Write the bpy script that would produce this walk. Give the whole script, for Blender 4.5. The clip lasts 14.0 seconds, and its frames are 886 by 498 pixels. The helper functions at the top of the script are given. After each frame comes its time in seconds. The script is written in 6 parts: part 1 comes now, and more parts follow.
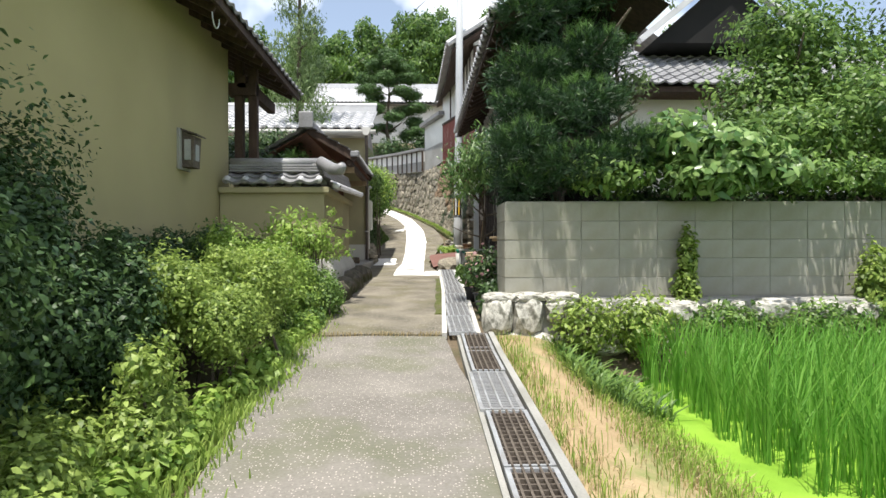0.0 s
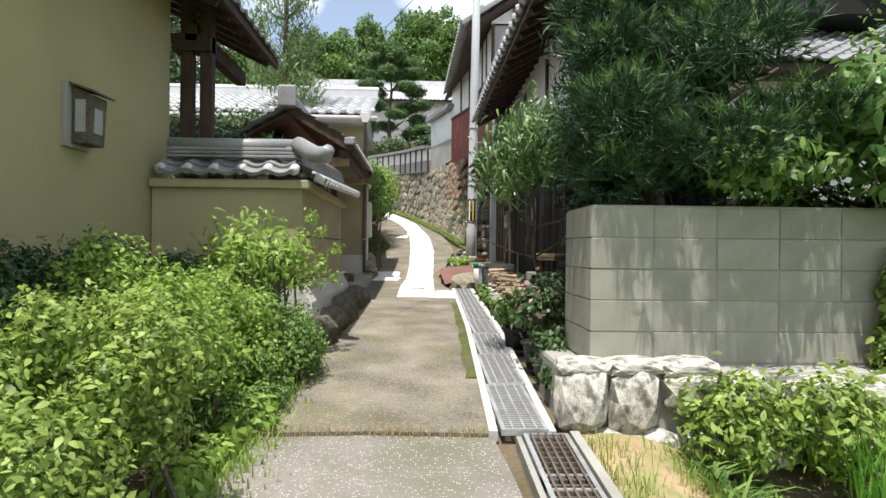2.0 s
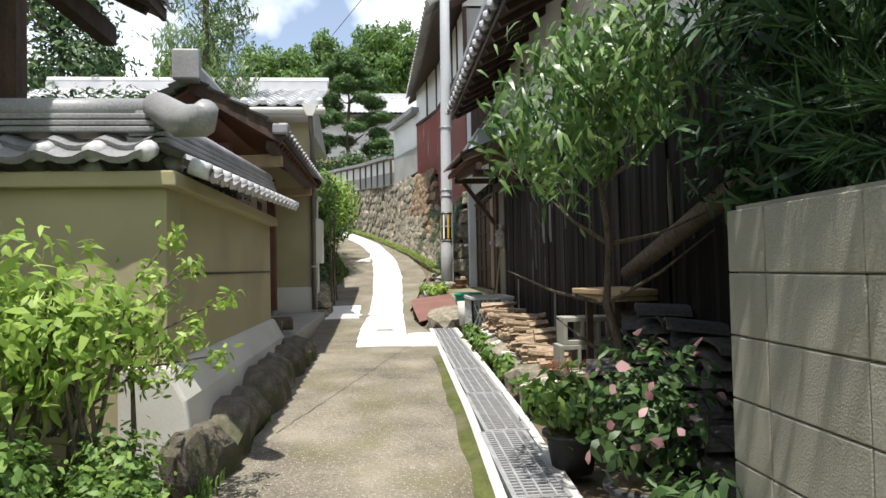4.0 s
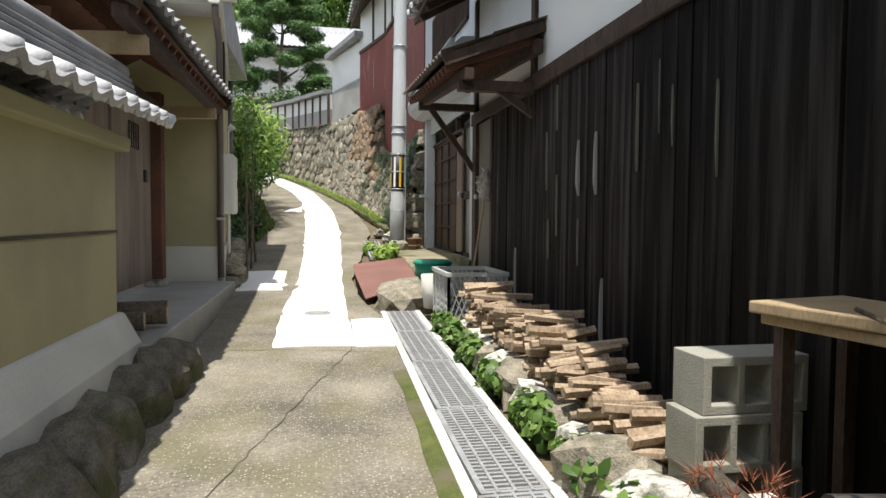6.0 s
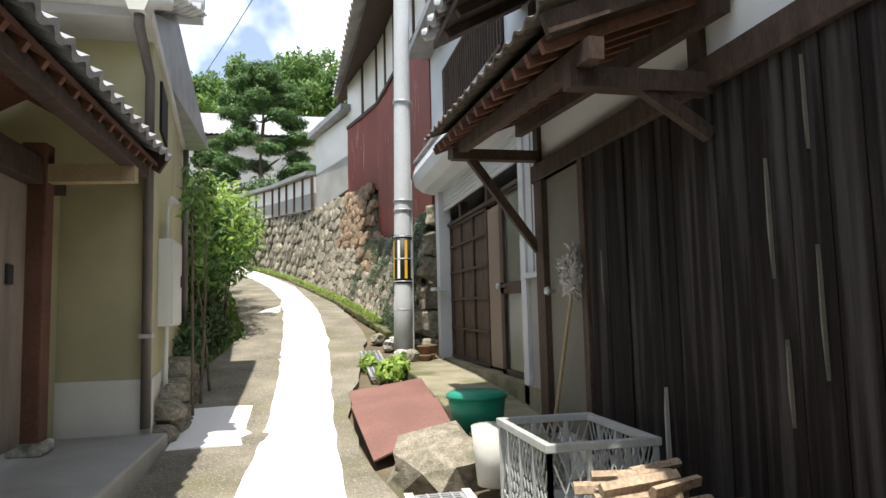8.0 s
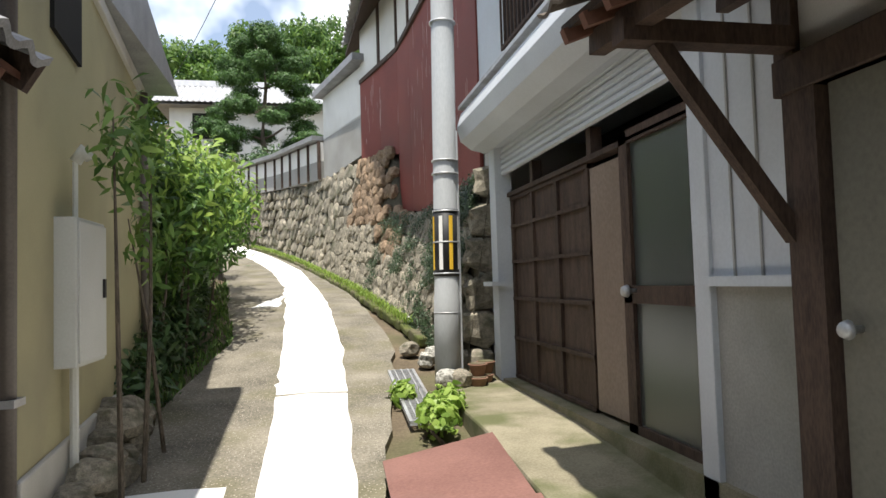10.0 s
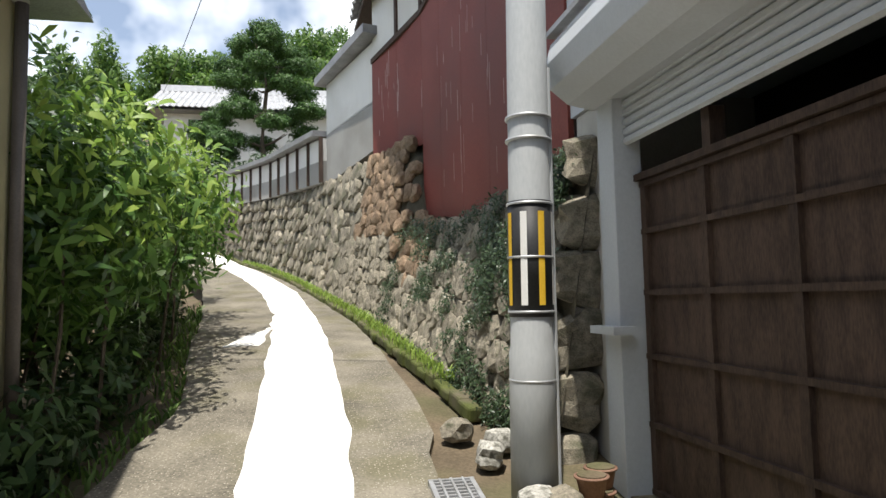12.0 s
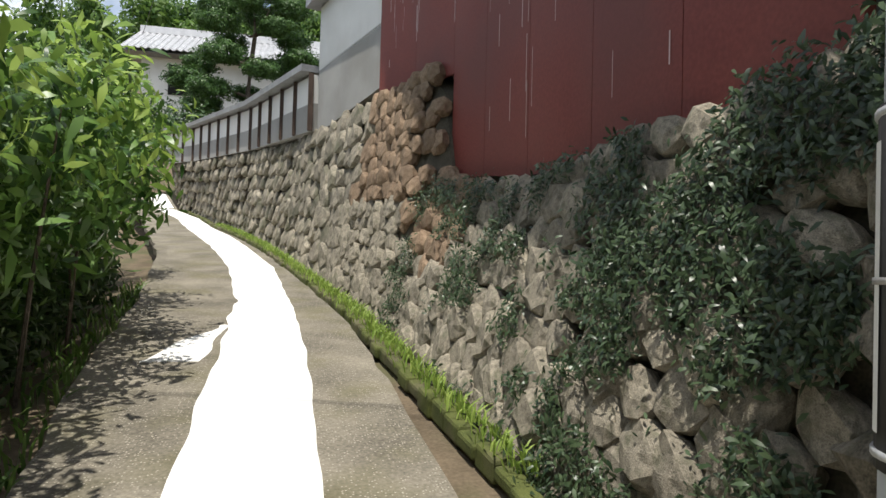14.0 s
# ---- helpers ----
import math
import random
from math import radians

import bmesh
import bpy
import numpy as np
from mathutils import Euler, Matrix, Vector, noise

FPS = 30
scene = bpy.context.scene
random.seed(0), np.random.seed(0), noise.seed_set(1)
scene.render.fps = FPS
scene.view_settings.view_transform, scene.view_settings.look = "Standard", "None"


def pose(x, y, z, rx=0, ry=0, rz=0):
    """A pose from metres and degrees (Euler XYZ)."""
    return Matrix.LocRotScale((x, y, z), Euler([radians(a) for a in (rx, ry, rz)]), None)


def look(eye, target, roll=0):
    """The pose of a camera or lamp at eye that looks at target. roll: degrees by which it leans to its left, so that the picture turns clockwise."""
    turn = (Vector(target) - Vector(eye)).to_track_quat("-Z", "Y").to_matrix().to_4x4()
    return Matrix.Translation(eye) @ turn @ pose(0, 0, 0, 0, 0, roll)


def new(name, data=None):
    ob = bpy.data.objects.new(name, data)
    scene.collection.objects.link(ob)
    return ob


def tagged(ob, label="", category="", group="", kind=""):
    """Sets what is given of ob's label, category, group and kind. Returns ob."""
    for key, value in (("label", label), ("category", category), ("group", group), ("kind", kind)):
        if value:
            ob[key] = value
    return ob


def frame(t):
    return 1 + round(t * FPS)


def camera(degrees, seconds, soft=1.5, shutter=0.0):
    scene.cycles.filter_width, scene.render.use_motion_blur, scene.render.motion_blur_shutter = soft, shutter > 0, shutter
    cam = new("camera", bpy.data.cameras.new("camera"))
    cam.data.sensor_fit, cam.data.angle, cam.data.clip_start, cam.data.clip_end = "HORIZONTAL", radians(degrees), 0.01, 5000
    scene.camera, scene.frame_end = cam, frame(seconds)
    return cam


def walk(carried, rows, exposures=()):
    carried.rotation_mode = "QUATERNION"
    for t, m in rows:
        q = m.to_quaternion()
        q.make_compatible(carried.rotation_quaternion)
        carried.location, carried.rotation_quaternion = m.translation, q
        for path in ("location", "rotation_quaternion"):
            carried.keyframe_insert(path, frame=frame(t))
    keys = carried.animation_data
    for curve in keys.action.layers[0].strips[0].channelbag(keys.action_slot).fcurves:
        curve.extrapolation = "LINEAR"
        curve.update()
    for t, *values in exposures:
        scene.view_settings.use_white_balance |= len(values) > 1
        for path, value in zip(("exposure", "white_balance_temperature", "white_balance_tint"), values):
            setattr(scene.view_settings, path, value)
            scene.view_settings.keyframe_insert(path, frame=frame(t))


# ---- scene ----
cam = camera(67.7, 14.0)
PATH = [
    (0, (0.066, -0.087, 1.281), (0.132, 1.912, 1.269), -0.2),
    (0.5, (0.04, 0.639, 1.321), (0.133, 2.637, 1.287), -0.5),
    (1, (-0.07, 1.292, 1.363), (-0.045, 3.292, 1.326), 0.0),
    (1.5, (-0.07, 2.009, 1.397), (0.0, 4.007, 1.388), 0.2),
    (2, (-0.131, 2.654, 1.445), (-0.062, 4.652, 1.444), 0.6),
    (2.5, (-0.159, 3.368, 1.485), (-0.13, 5.368, 1.508), -0.4),
    (3, (-0.186, 3.992, 1.497), (-0.07, 5.989, 1.522), 0.2),
    (3.2, (-0.156, 4.287, 1.533), (-0.02, 6.281, 1.599), -0.3),
    (5.3, (-0.144, 7.173, 1.586), (0.083, 9.159, 1.516), -0.5),
    (5.5, (-0.192, 7.413, 1.614), (0.054, 9.395, 1.517), -0.3),
    (6, (-0.141, 8.027, 1.637), (0.227, 9.991, 1.544), 0.4),
    (6.5, (-0.152, 8.715, 1.68), (0.272, 10.67, 1.643), 0.5),
    (7, (-0.079, 9.355, 1.747), (0.351, 11.306, 1.854), -0.7),
    (7.5, (-0.113, 10.005, 1.793), (0.299, 11.955, 1.95), -1.4),
    (7.7, (-0.11, 10.24, 1.771), (0.304, 12.189, 1.947), -1.4),
    (9.8, (-0.081, 12.72, 1.978), (0.327, 14.675, 2.09), -1.7),
    (10, (-0.07, 12.962, 2.032), (0.32, 14.921, 2.131), -1.7),
    (10.5, (-0.111, 13.59, 2.078), (0.271, 15.551, 2.176), -1.0),
    (11, (-0.016, 14.264, 2.101), (0.346, 16.227, 2.222), -1.7),
    (11.5, (-0.034, 14.895, 2.131), (0.339, 16.855, 2.273), -1.4),
    (12, (0.016, 15.502, 2.179), (0.396, 17.46, 2.331), -1.2),
    (12.5, (-0.026, 16.155, 2.217), (0.349, 18.114, 2.37), 0.5),
    (13, (0.009, 16.787, 2.265), (0.376, 18.749, 2.389), 1.2),
    (13.5, (-0.005, 17.39, 2.339), (0.35, 19.358, 2.38), 2.1),
    (14, (0.093, 17.952, 2.387), (0.507, 19.908, 2.45), 1.5),
]
walk(cam, [(t, look(eye, target, roll)) for t, eye, target, roll in PATH],
     [(0, 0.45), (3, 0.47), (5.5, 0.52), (6.5, 0.5), (7.5, 0.75), (10, 0.55), (12, 0.33), (14, 0.1)])

# ---- light ----
SUN = Vector((-0.115, -0.29, 1.0)).normalized()
world = bpy.data.worlds.new("sky")
scene.world = world
world.use_nodes = True
wn, wl = world.node_tree.nodes, world.node_tree.links
bg = wn["Background"]
sky = wn.new("ShaderNodeTexSky")
sky.sky_type, sky.sun_disc = "NISHITA", False
sky.sun_elevation = math.asin(SUN.z)
sky.sun_rotation = math.atan2(SUN.x, SUN.y)
sky.air_density, sky.dust_density = 1.0, 0.8
coord = wn.new("ShaderNodeTexCoord")
cloud = wn.new("ShaderNodeTexNoise")
cloud.inputs["Scale"].default_value, cloud.inputs["Detail"].default_value = 3.1, 5
ramp = wn.new("ShaderNodeValToRGB")
ramp.color_ramp.elements[0].position, ramp.color_ramp.elements[1].position = 0.5, 0.63
ramp.color_ramp.elements[0].color = (0.1, 0.1, 0.1, 1)
mixc = wn.new("ShaderNodeMix")
mixc.data_type = "RGBA"
mixc.inputs[7].default_value = (13, 13.3, 13.6, 1)
wl.new(coord.outputs["Generated"], cloud.inputs["Vector"])
wl.new(cloud.outputs["Fac"], ramp.inputs["Fac"])
wl.new(ramp.outputs["Color"], mixc.inputs["Factor"])
wl.new(sky.outputs["Color"], mixc.inputs[6])
wl.new(mixc.outputs[2], bg.inputs["Color"])
bg.inputs["Strength"].default_value = 0.125
sun = new("sun", bpy.data.lights.new("sun", "SUN"))
sun.data.energy, sun.data.angle, sun.data.color = 5.0, radians(0.6), (1.0, 0.955, 0.88)
sun.matrix_world = look(SUN * 50, (0, 0, 0))


# ---- materials ----
def mat(name, c1, c2, scale=6.0, rough=0.85, bump=0.3, fine=90.0, metal=0.0, stretch=(1, 1, 1), vary=0.0, dirt=None, dirt_scale=1.3, dirt_amount=0.5, spec=0.3):
    """Two colours mixed by noise at two scales, with relief, a shaped stain, and a change from piece to piece."""
    m = bpy.data.materials.new(name)
    m.use_nodes = True
    n, l = m.node_tree.nodes, m.node_tree.links
    p = n["Principled BSDF"]
    tc = n.new("ShaderNodeTexCoord")
    mp = n.new("ShaderNodeMapping")
    mp.inputs["Scale"].default_value = stretch
    l.new(tc.outputs["Object"], mp.inputs["Vector"])
    big = n.new("ShaderNodeTexNoise")
    big.inputs["Scale"].default_value, big.inputs["Detail"].default_value = scale, 5
    small = n.new("ShaderNodeTexNoise")
    small.inputs["Scale"].default_value, small.inputs["Detail"].default_value = fine, 3
    l.new(mp.outputs["Vector"], big.inputs["Vector"])
    l.new(mp.outputs["Vector"], small.inputs["Vector"])
    add = n.new("ShaderNodeMath")
    add.operation = "MULTIPLY_ADD"
    add.inputs[1].default_value = 0.55
    half = n.new("ShaderNodeMath")
    half.operation = "MULTIPLY"
    half.inputs[1].default_value = 0.45
    l.new(small.outputs["Fac"], half.inputs[0])
    l.new(big.outputs["Fac"], add.inputs[0])
    l.new(half.outputs[0], add.inputs[2])
    rp = n.new("ShaderNodeValToRGB")
    rp.color_ramp.elements[0].position, rp.color_ramp.elements[1].position = 0.36, 0.64
    rp.color_ramp.elements[0].color, rp.color_ramp.elements[1].color = (*c1, 1), (*c2, 1)
    l.new(add.outputs[0], rp.inputs["Fac"])
    colour = rp.outputs["Color"]
    if dirt:
        dn = n.new("ShaderNodeTexNoise")
        dn.inputs["Scale"].default_value, dn.inputs["Detail"].default_value = dirt_scale, 7
        l.new(mp.outputs["Vector"], dn.inputs["Vector"])
        dr = n.new("ShaderNodeValToRGB")
        dr.color_ramp.elements[0].position, dr.color_ramp.elements[1].position = 0.48, 0.66
        dr.color_ramp.elements[1].color = (dirt_amount,) * 3 + (1,)
        l.new(dn.outputs["Fac"], dr.inputs["Fac"])
        mx = n.new("ShaderNodeMix")
        mx.data_type = "RGBA"
        mx.inputs[7].default_value = (*dirt, 1)
        l.new(dr.outputs["Color"], mx.inputs["Factor"])
        l.new(colour, mx.inputs[6])
        colour = mx.outputs[2]
    if vary:
        oi = n.new("ShaderNodeObjectInfo")
        gi = n.new("ShaderNodeNewGeometry")
        sm = n.new("ShaderNodeMath")
        sm.operation = "ADD"
        l.new(oi.outputs["Random"], sm.inputs[0])
        l.new(gi.outputs["Random Per Island"], sm.inputs[1])
        mr = n.new("ShaderNodeMapRange")
        mr.inputs[2].default_value = 2.0
        mr.inputs[3].default_value, mr.inputs[4].default_value = 1 - vary, 1 + vary
        l.new(sm.outputs[0], mr.inputs[0])
        hs = n.new("ShaderNodeHueSaturation")
        l.new(mr.outputs[0], hs.inputs["Value"])
        l.new(colour, hs.inputs["Color"])
        colour = hs.outputs["Color"]
    l.new(colour, p.inputs["Base Color"])
    p.inputs["Roughness"].default_value, p.inputs["Metallic"].default_value = rough, metal
    p.inputs["Specular IOR Level"].default_value = spec
    if bump:
        b = n.new("ShaderNodeBump")
        b.inputs["Strength"].default_value, b.inputs["Distance"].default_value = bump, 0.01
        l.new(add.outputs[0], b.inputs["Height"])
        l.new(b.outputs["Normal"], p.inputs["Normal"])
    return m


def leaf_mat(name, dark, light, through_light=0.35, rough=0.45):
    m = bpy.data.materials.new(name)
    m.use_nodes = True
    n, l = m.node_tree.nodes, m.node_tree.links
    p = n["Principled BSDF"]
    gi = n.new("ShaderNodeNewGeometry")
    rp = n.new("ShaderNodeValToRGB")
    rp.color_ramp.elements[0].color, rp.color_ramp.elements[1].color = (*dark, 1), (*light, 1)
    l.new(gi.outputs["Random Per Island"], rp.inputs["Fac"])
    l.new(rp.outputs["Color"], p.inputs["Base Color"])
    p.inputs["Roughness"].default_value = rough
    p.inputs["Specular IOR Level"].default_value = 0.35
    tr = n.new("ShaderNodeBsdfTranslucent")
    l.new(rp.outputs["Color"], tr.inputs["Color"])
    mx = n.new("ShaderNodeMixShader")
    mx.inputs[0].default_value = through_light
    l.new(p.outputs[0], mx.inputs[1])
    l.new(tr.outputs[0], mx.inputs[2])
    l.new(mx.outputs[0], n["Material Output"].inputs["Surface"])
    return m


def pebble_mat(name, base1, base2, chip, moss):
    """Washed concrete with pale pebbles and mossy stains."""
    m = mat(name, base1, base2, 2.2, 0.9, 0.5, 60, dirt=moss, dirt_scale=1.9, dirt_amount=0.55)
    n, l = m.node_tree.nodes, m.node_tree.links
    p = n["Principled BSDF"]
    was = p.inputs["Base Color"].links[0].from_socket
    tc = n.new("ShaderNodeTexCoord")
    v = n.new("ShaderNodeTexVoronoi")
    v.inputs["Scale"].default_value = 72
    l.new(tc.outputs["Object"], v.inputs["Vector"])
    r = n.new("ShaderNodeValToRGB")
    r.color_ramp.elements[0].position, r.color_ramp.elements[1].position = 0.2, 0.42
    r.color_ramp.elements[0].color, r.color_ramp.elements[1].color = (1, 1, 1, 1), (0, 0, 0, 1)
    l.new(v.outputs["Distance"], r.inputs["Fac"])
    sp = n.new("ShaderNodeSeparateColor")
    l.new(v.outputs["Color"], sp.inputs[0])
    th = n.new("ShaderNodeMath")
    th.operation = "GREATER_THAN"
    th.inputs[1].default_value = 0.7
    l.new(sp.outputs[0], th.inputs[0])
    ml = n.new("ShaderNodeMath")
    ml.operation = "MULTIPLY"
    l.new(th.outputs[0], ml.inputs[0])
    l.new(r.outputs["Color"], ml.inputs[1])
    mx = n.new("ShaderNodeMix")
    mx.data_type = "RGBA"
    mx.inputs[7].default_value = (*chip, 1)
    l.new(ml.outputs[0], mx.inputs["Factor"])
    l.new(was, mx.inputs[6])
    l.new(mx.outputs[2], p.inputs["Base Color"])
    return m


def glass_mat(name, tint, rough):
    m = bpy.data.materials.new(name)
    m.use_nodes = True
    p = m.node_tree.nodes["Principled BSDF"]
    p.inputs["Base Color"].default_value = (*tint, 1)
    p.inputs["Roughness"].default_value = rough
    p.inputs["Transmission Weight"].default_value = 0.85
    return m


OCHRE = mat("ochre_plaster", (0.34, 0.3, 0.155), (0.4, 0.355, 0.19), 0.8, 0.92, 0.15, 160, dirt=(0.27, 0.245, 0.15), dirt_scale=0.5, dirt_amount=0.35)
OLIVE = mat("olive_plaster", (0.36, 0.33, 0.19), (0.43, 0.385, 0.23), 1.2, 0.92, 0.2, 160, dirt=(0.24, 0.22, 0.15), dirt_scale=1.0)
WHITE = mat("white_plaster", (0.7, 0.69, 0.66), (0.8, 0.79, 0.76), 1.0, 0.9, 0.1, 120, dirt=(0.5, 0.48, 0.43), dirt_scale=0.8, dirt_amount=0.4)
GREYP = mat("grey_plaster", (0.3, 0.295, 0.28), (0.38, 0.37, 0.35), 1.4, 0.92, 0.2, 120, dirt=(0.24, 0.23, 0.2))
PLINTH = mat("pale_plinth", (0.5, 0.49, 0.45), (0.6, 0.585, 0.54), 1.6, 0.9, 0.2, 110, dirt=(0.35, 0.33, 0.28))
BLOCK = mat("concrete_block", (0.24, 0.235, 0.2), (0.36, 0.35, 0.3), 3.0, 0.95, 0.6, 150, vary=0.14, dirt=(0.19, 0.18, 0.13), dirt_scale=2.4, dirt_amount=0.6)
MORTAR = mat("mortar", (0.25, 0.24, 0.21), (0.33, 0.32, 0.28), 5, 0.95, 0.4)
ROAD = pebble_mat("washed_concrete_grey", (0.155, 0.143, 0.124), (0.235, 0.217, 0.19), (0.5, 0.44, 0.4), (0.12, 0.13, 0.07))
ROAD2 = pebble_mat("washed_concrete_brown", (0.1, 0.09, 0.07), (0.265, 0.238, 0.186), (0.38, 0.345, 0.28), (0.13, 0.12, 0.06))
NEWCON = mat("new_white_concrete", (0.78, 0.77, 0.73), (0.84, 0.83, 0.8), 2.0, 0.9, 0.15, 120)
SOIL = mat("soil", (0.09, 0.07, 0.045), (0.17, 0.13, 0.085), 3.0, 0.95, 0.8, 50, dirt=(0.07, 0.09, 0.03), dirt_scale=1.4)
DRYBANK = mat("dry_grass_bank", (0.3, 0.215, 0.12), (0.42, 0.32, 0.19), 2.4, 0.95, 0.9, 60, dirt=(0.16, 0.2, 0.06), dirt_scale=2.2, dirt_amount=0.8)
PADDY = mat("duckweed_water", (0.2, 0.36, 0.03), (0.3, 0.5, 0.06), 3.0, 0.5, 0.2, 140, dirt=(0.1, 0.22, 0.02))
STONE = mat("field_stone", (0.1, 0.09, 0.068), (0.3, 0.265, 0.205), 7.0, 0.92, 1.0, 45, vary=0.5, dirt=(0.065, 0.068, 0.04), dirt_scale=3.0, dirt_amount=0.75)
RUBBLE = mat("rusty_field_stone", (0.12, 0.08, 0.05), (0.27, 0.195, 0.13), 6.0, 0.92, 0.9, 60, vary=0.4, dirt=(0.13, 0.1, 0.06), dirt_scale=2)
PALESTONE = mat("pale_stone", (0.27, 0.26, 0.225), (0.62, 0.6, 0.54), 9.0, 0.9, 1.0, 40, vary=0.15, dirt=(0.1, 0.098, 0.075), dirt_scale=6, dirt_amount=0.9)
# Stone base darkened to hold the shade at the wall foot, plus moss stain.
SHADESTONE = mat("shaded_boulder", (0.05, 0.045, 0.034), (0.16, 0.14, 0.11), 5.0, 0.92, 1.0, 45, vary=0.35, dirt=(0.045, 0.055, 0.02), dirt_scale=3.0, dirt_amount=0.8)
JOINT = mat("earth_joint", (0.055, 0.05, 0.036), (0.12, 0.105, 0.075), 6, 0.95, 0.8)
MOSS = mat("moss", (0.05, 0.062, 0.018), (0.115, 0.13, 0.036), 8, 0.95, 1.0, 120, dirt=(0.13, 0.11, 0.075), dirt_scale=2.5, dirt_amount=0.9)
TILE = mat("smoked_clay_tile", (0.17, 0.17, 0.175), (0.32, 0.32, 0.325), 4.0, 0.42, 0.2, 80, vary=0.25, spec=0.5)
# Old tile colour darkened to carry the tree shade over the heap.
TILESHADE = mat("shaded_old_tile", (0.03, 0.028, 0.027), (0.085, 0.08, 0.076), 5.0, 0.7, 0.4, 60, vary=0.35)
TILEPALE = mat("pale_clay_tile", (0.45, 0.45, 0.46), (0.62, 0.62, 0.63), 3.0, 0.4, 0.2, 80, vary=0.15, spec=0.5)
PALERBOARD = mat("paler_charred_board", (0.009, 0.007, 0.006), (0.022, 0.017, 0.015), 3.0, 0.85, 0.8, 26, stretch=(10, 10, 0.4), vary=0.3, dirt=(0.13, 0.12, 0.113), dirt_scale=1.9, dirt_amount=0.32, spec=0.12)
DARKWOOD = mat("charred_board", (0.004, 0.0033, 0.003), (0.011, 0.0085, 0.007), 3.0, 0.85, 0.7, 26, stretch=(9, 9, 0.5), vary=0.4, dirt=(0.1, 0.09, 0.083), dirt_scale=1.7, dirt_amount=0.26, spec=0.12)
BROWN = mat("brown_timber", (0.035, 0.022, 0.016), (0.085, 0.055, 0.04), 4.0, 0.75, 0.4, 30, stretch=(4, 4, 1), vary=0.2)
REDWOOD = mat("red_brown_timber", (0.1, 0.045, 0.03), (0.17, 0.08, 0.052), 3.0, 0.7, 0.3, 40, vary=0.2)
PALEWOOD = mat("weathered_pine", (0.3, 0.22, 0.13), (0.45, 0.34, 0.21), 3.0, 0.8, 0.4, 40, stretch=(3, 3, 1), vary=0.25)
LOGWOOD = mat("split_firewood", (0.17, 0.12, 0.08), (0.44, 0.34, 0.235), 5.0, 0.85, 0.5, 50, vary=0.45)
BARK = mat("bark", (0.06, 0.048, 0.035), (0.15, 0.12, 0.09), 10, 0.95, 1.0, 40, stretch=(3, 3, 1))
REDTIN = mat("red_sheet_iron", (0.165, 0.036, 0.028), (0.24, 0.06, 0.045), 1.2, 0.62, 0.1, 50, dirt=(0.11, 0.04, 0.035), dirt_scale=0.6, dirt_amount=0.6)
STREAK = mat("pale_scratch", (0.5, 0.38, 0.36), (0.6, 0.48, 0.45), 8, 0.8, 0)
ALU = mat("white_sheet", (0.5, 0.53, 0.56), (0.58, 0.61, 0.64), 1.5, 0.5, 0.05, 60, dirt=(0.42, 0.42, 0.41), dirt_scale=0.8, dirt_amount=0.35)
STEEL = mat("galvanised_steel", (0.42, 0.43, 0.44), (0.56, 0.57, 0.58), 14, 0.5, 0.1, 90, metal=0.55, dirt=(0.25, 0.22, 0.19), dirt_scale=4)
GRATE = mat("grate_steel", (0.3, 0.3, 0.3), (0.42, 0.42, 0.42), 14, 0.55, 0.1, 90, metal=0.3)
RUSTY = mat("rusty_iron", (0.07, 0.056, 0.045), (0.15, 0.125, 0.1), 9, 0.85, 0.6, 60)
POLEGREY = mat("pole_grey", (0.4, 0.42, 0.43), (0.5, 0.515, 0.52), 2.0, 0.65, 0.15, 70, stretch=(1, 1, 0.3), dirt=(0.33, 0.33, 0.32), dirt_scale=1.0)
BLACK = mat("black_band", (0.015, 0.015, 0.016), (0.03, 0.03, 0.03), 4, 0.55, 0)
YELLOW = mat("yellow_stripe", (0.7, 0.42, 0.03), (0.78, 0.5, 0.05), 8, 0.5, 0)
PALE = mat("white_stripe", (0.75, 0.74, 0.7), (0.82, 0.81, 0.77), 8, 0.5, 0)
PLATE = mat("red_oxide_plate", (0.16, 0.078, 0.064), (0.235, 0.12, 0.098), 2.2, 0.75, 0.3, 60, dirt=(0.15, 0.085, 0.07))
GREENTUB = mat("green_plastic", (0.012, 0.2, 0.13), (0.02, 0.25, 0.165), 3, 0.4, 0)
CRATE = mat("grey_plastic", (0.3, 0.31, 0.3), (0.42, 0.43, 0.41), 5, 0.6, 0.1, 60)
GATEDOOR = mat("grey_brown_door", (0.2, 0.16, 0.13), (0.28, 0.23, 0.19), 3.0, 0.8, 0.3, 40, stretch=(4, 4, 0.6), dirt=(0.1, 0.08, 0.065))
# Near-black colour carrying the missing light inside openings; also colours one gable.
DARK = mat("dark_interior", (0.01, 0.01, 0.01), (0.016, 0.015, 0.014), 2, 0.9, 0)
PANEL = mat("grey_door_panel", (0.13, 0.125, 0.1), (0.18, 0.17, 0.135), 1.5, 0.7, 0.1, 60)
PLY = mat("weathered_plywood", (0.19, 0.145, 0.11), (0.27, 0.21, 0.165), 1.5, 0.85, 0.2, 40, dirt=(0.18, 0.13, 0.1))
CEMENT = mat("cement_slab", (0.26, 0.255, 0.235), (0.36, 0.35, 0.32), 1.8, 0.9, 0.3, 90, dirt=(0.17, 0.165, 0.13))
MOSSYCON = mat("mossy_slab", (0.17, 0.15, 0.1), (0.29, 0.26, 0.18), 3.4, 0.9, 0.5, 80, dirt=(0.085, 0.095, 0.035), dirt_scale=2.2, dirt_amount=0.85)
PIPE = mat("brown_pipe", (0.1, 0.085, 0.075), (0.14, 0.12, 0.105), 4, 0.5, 0)
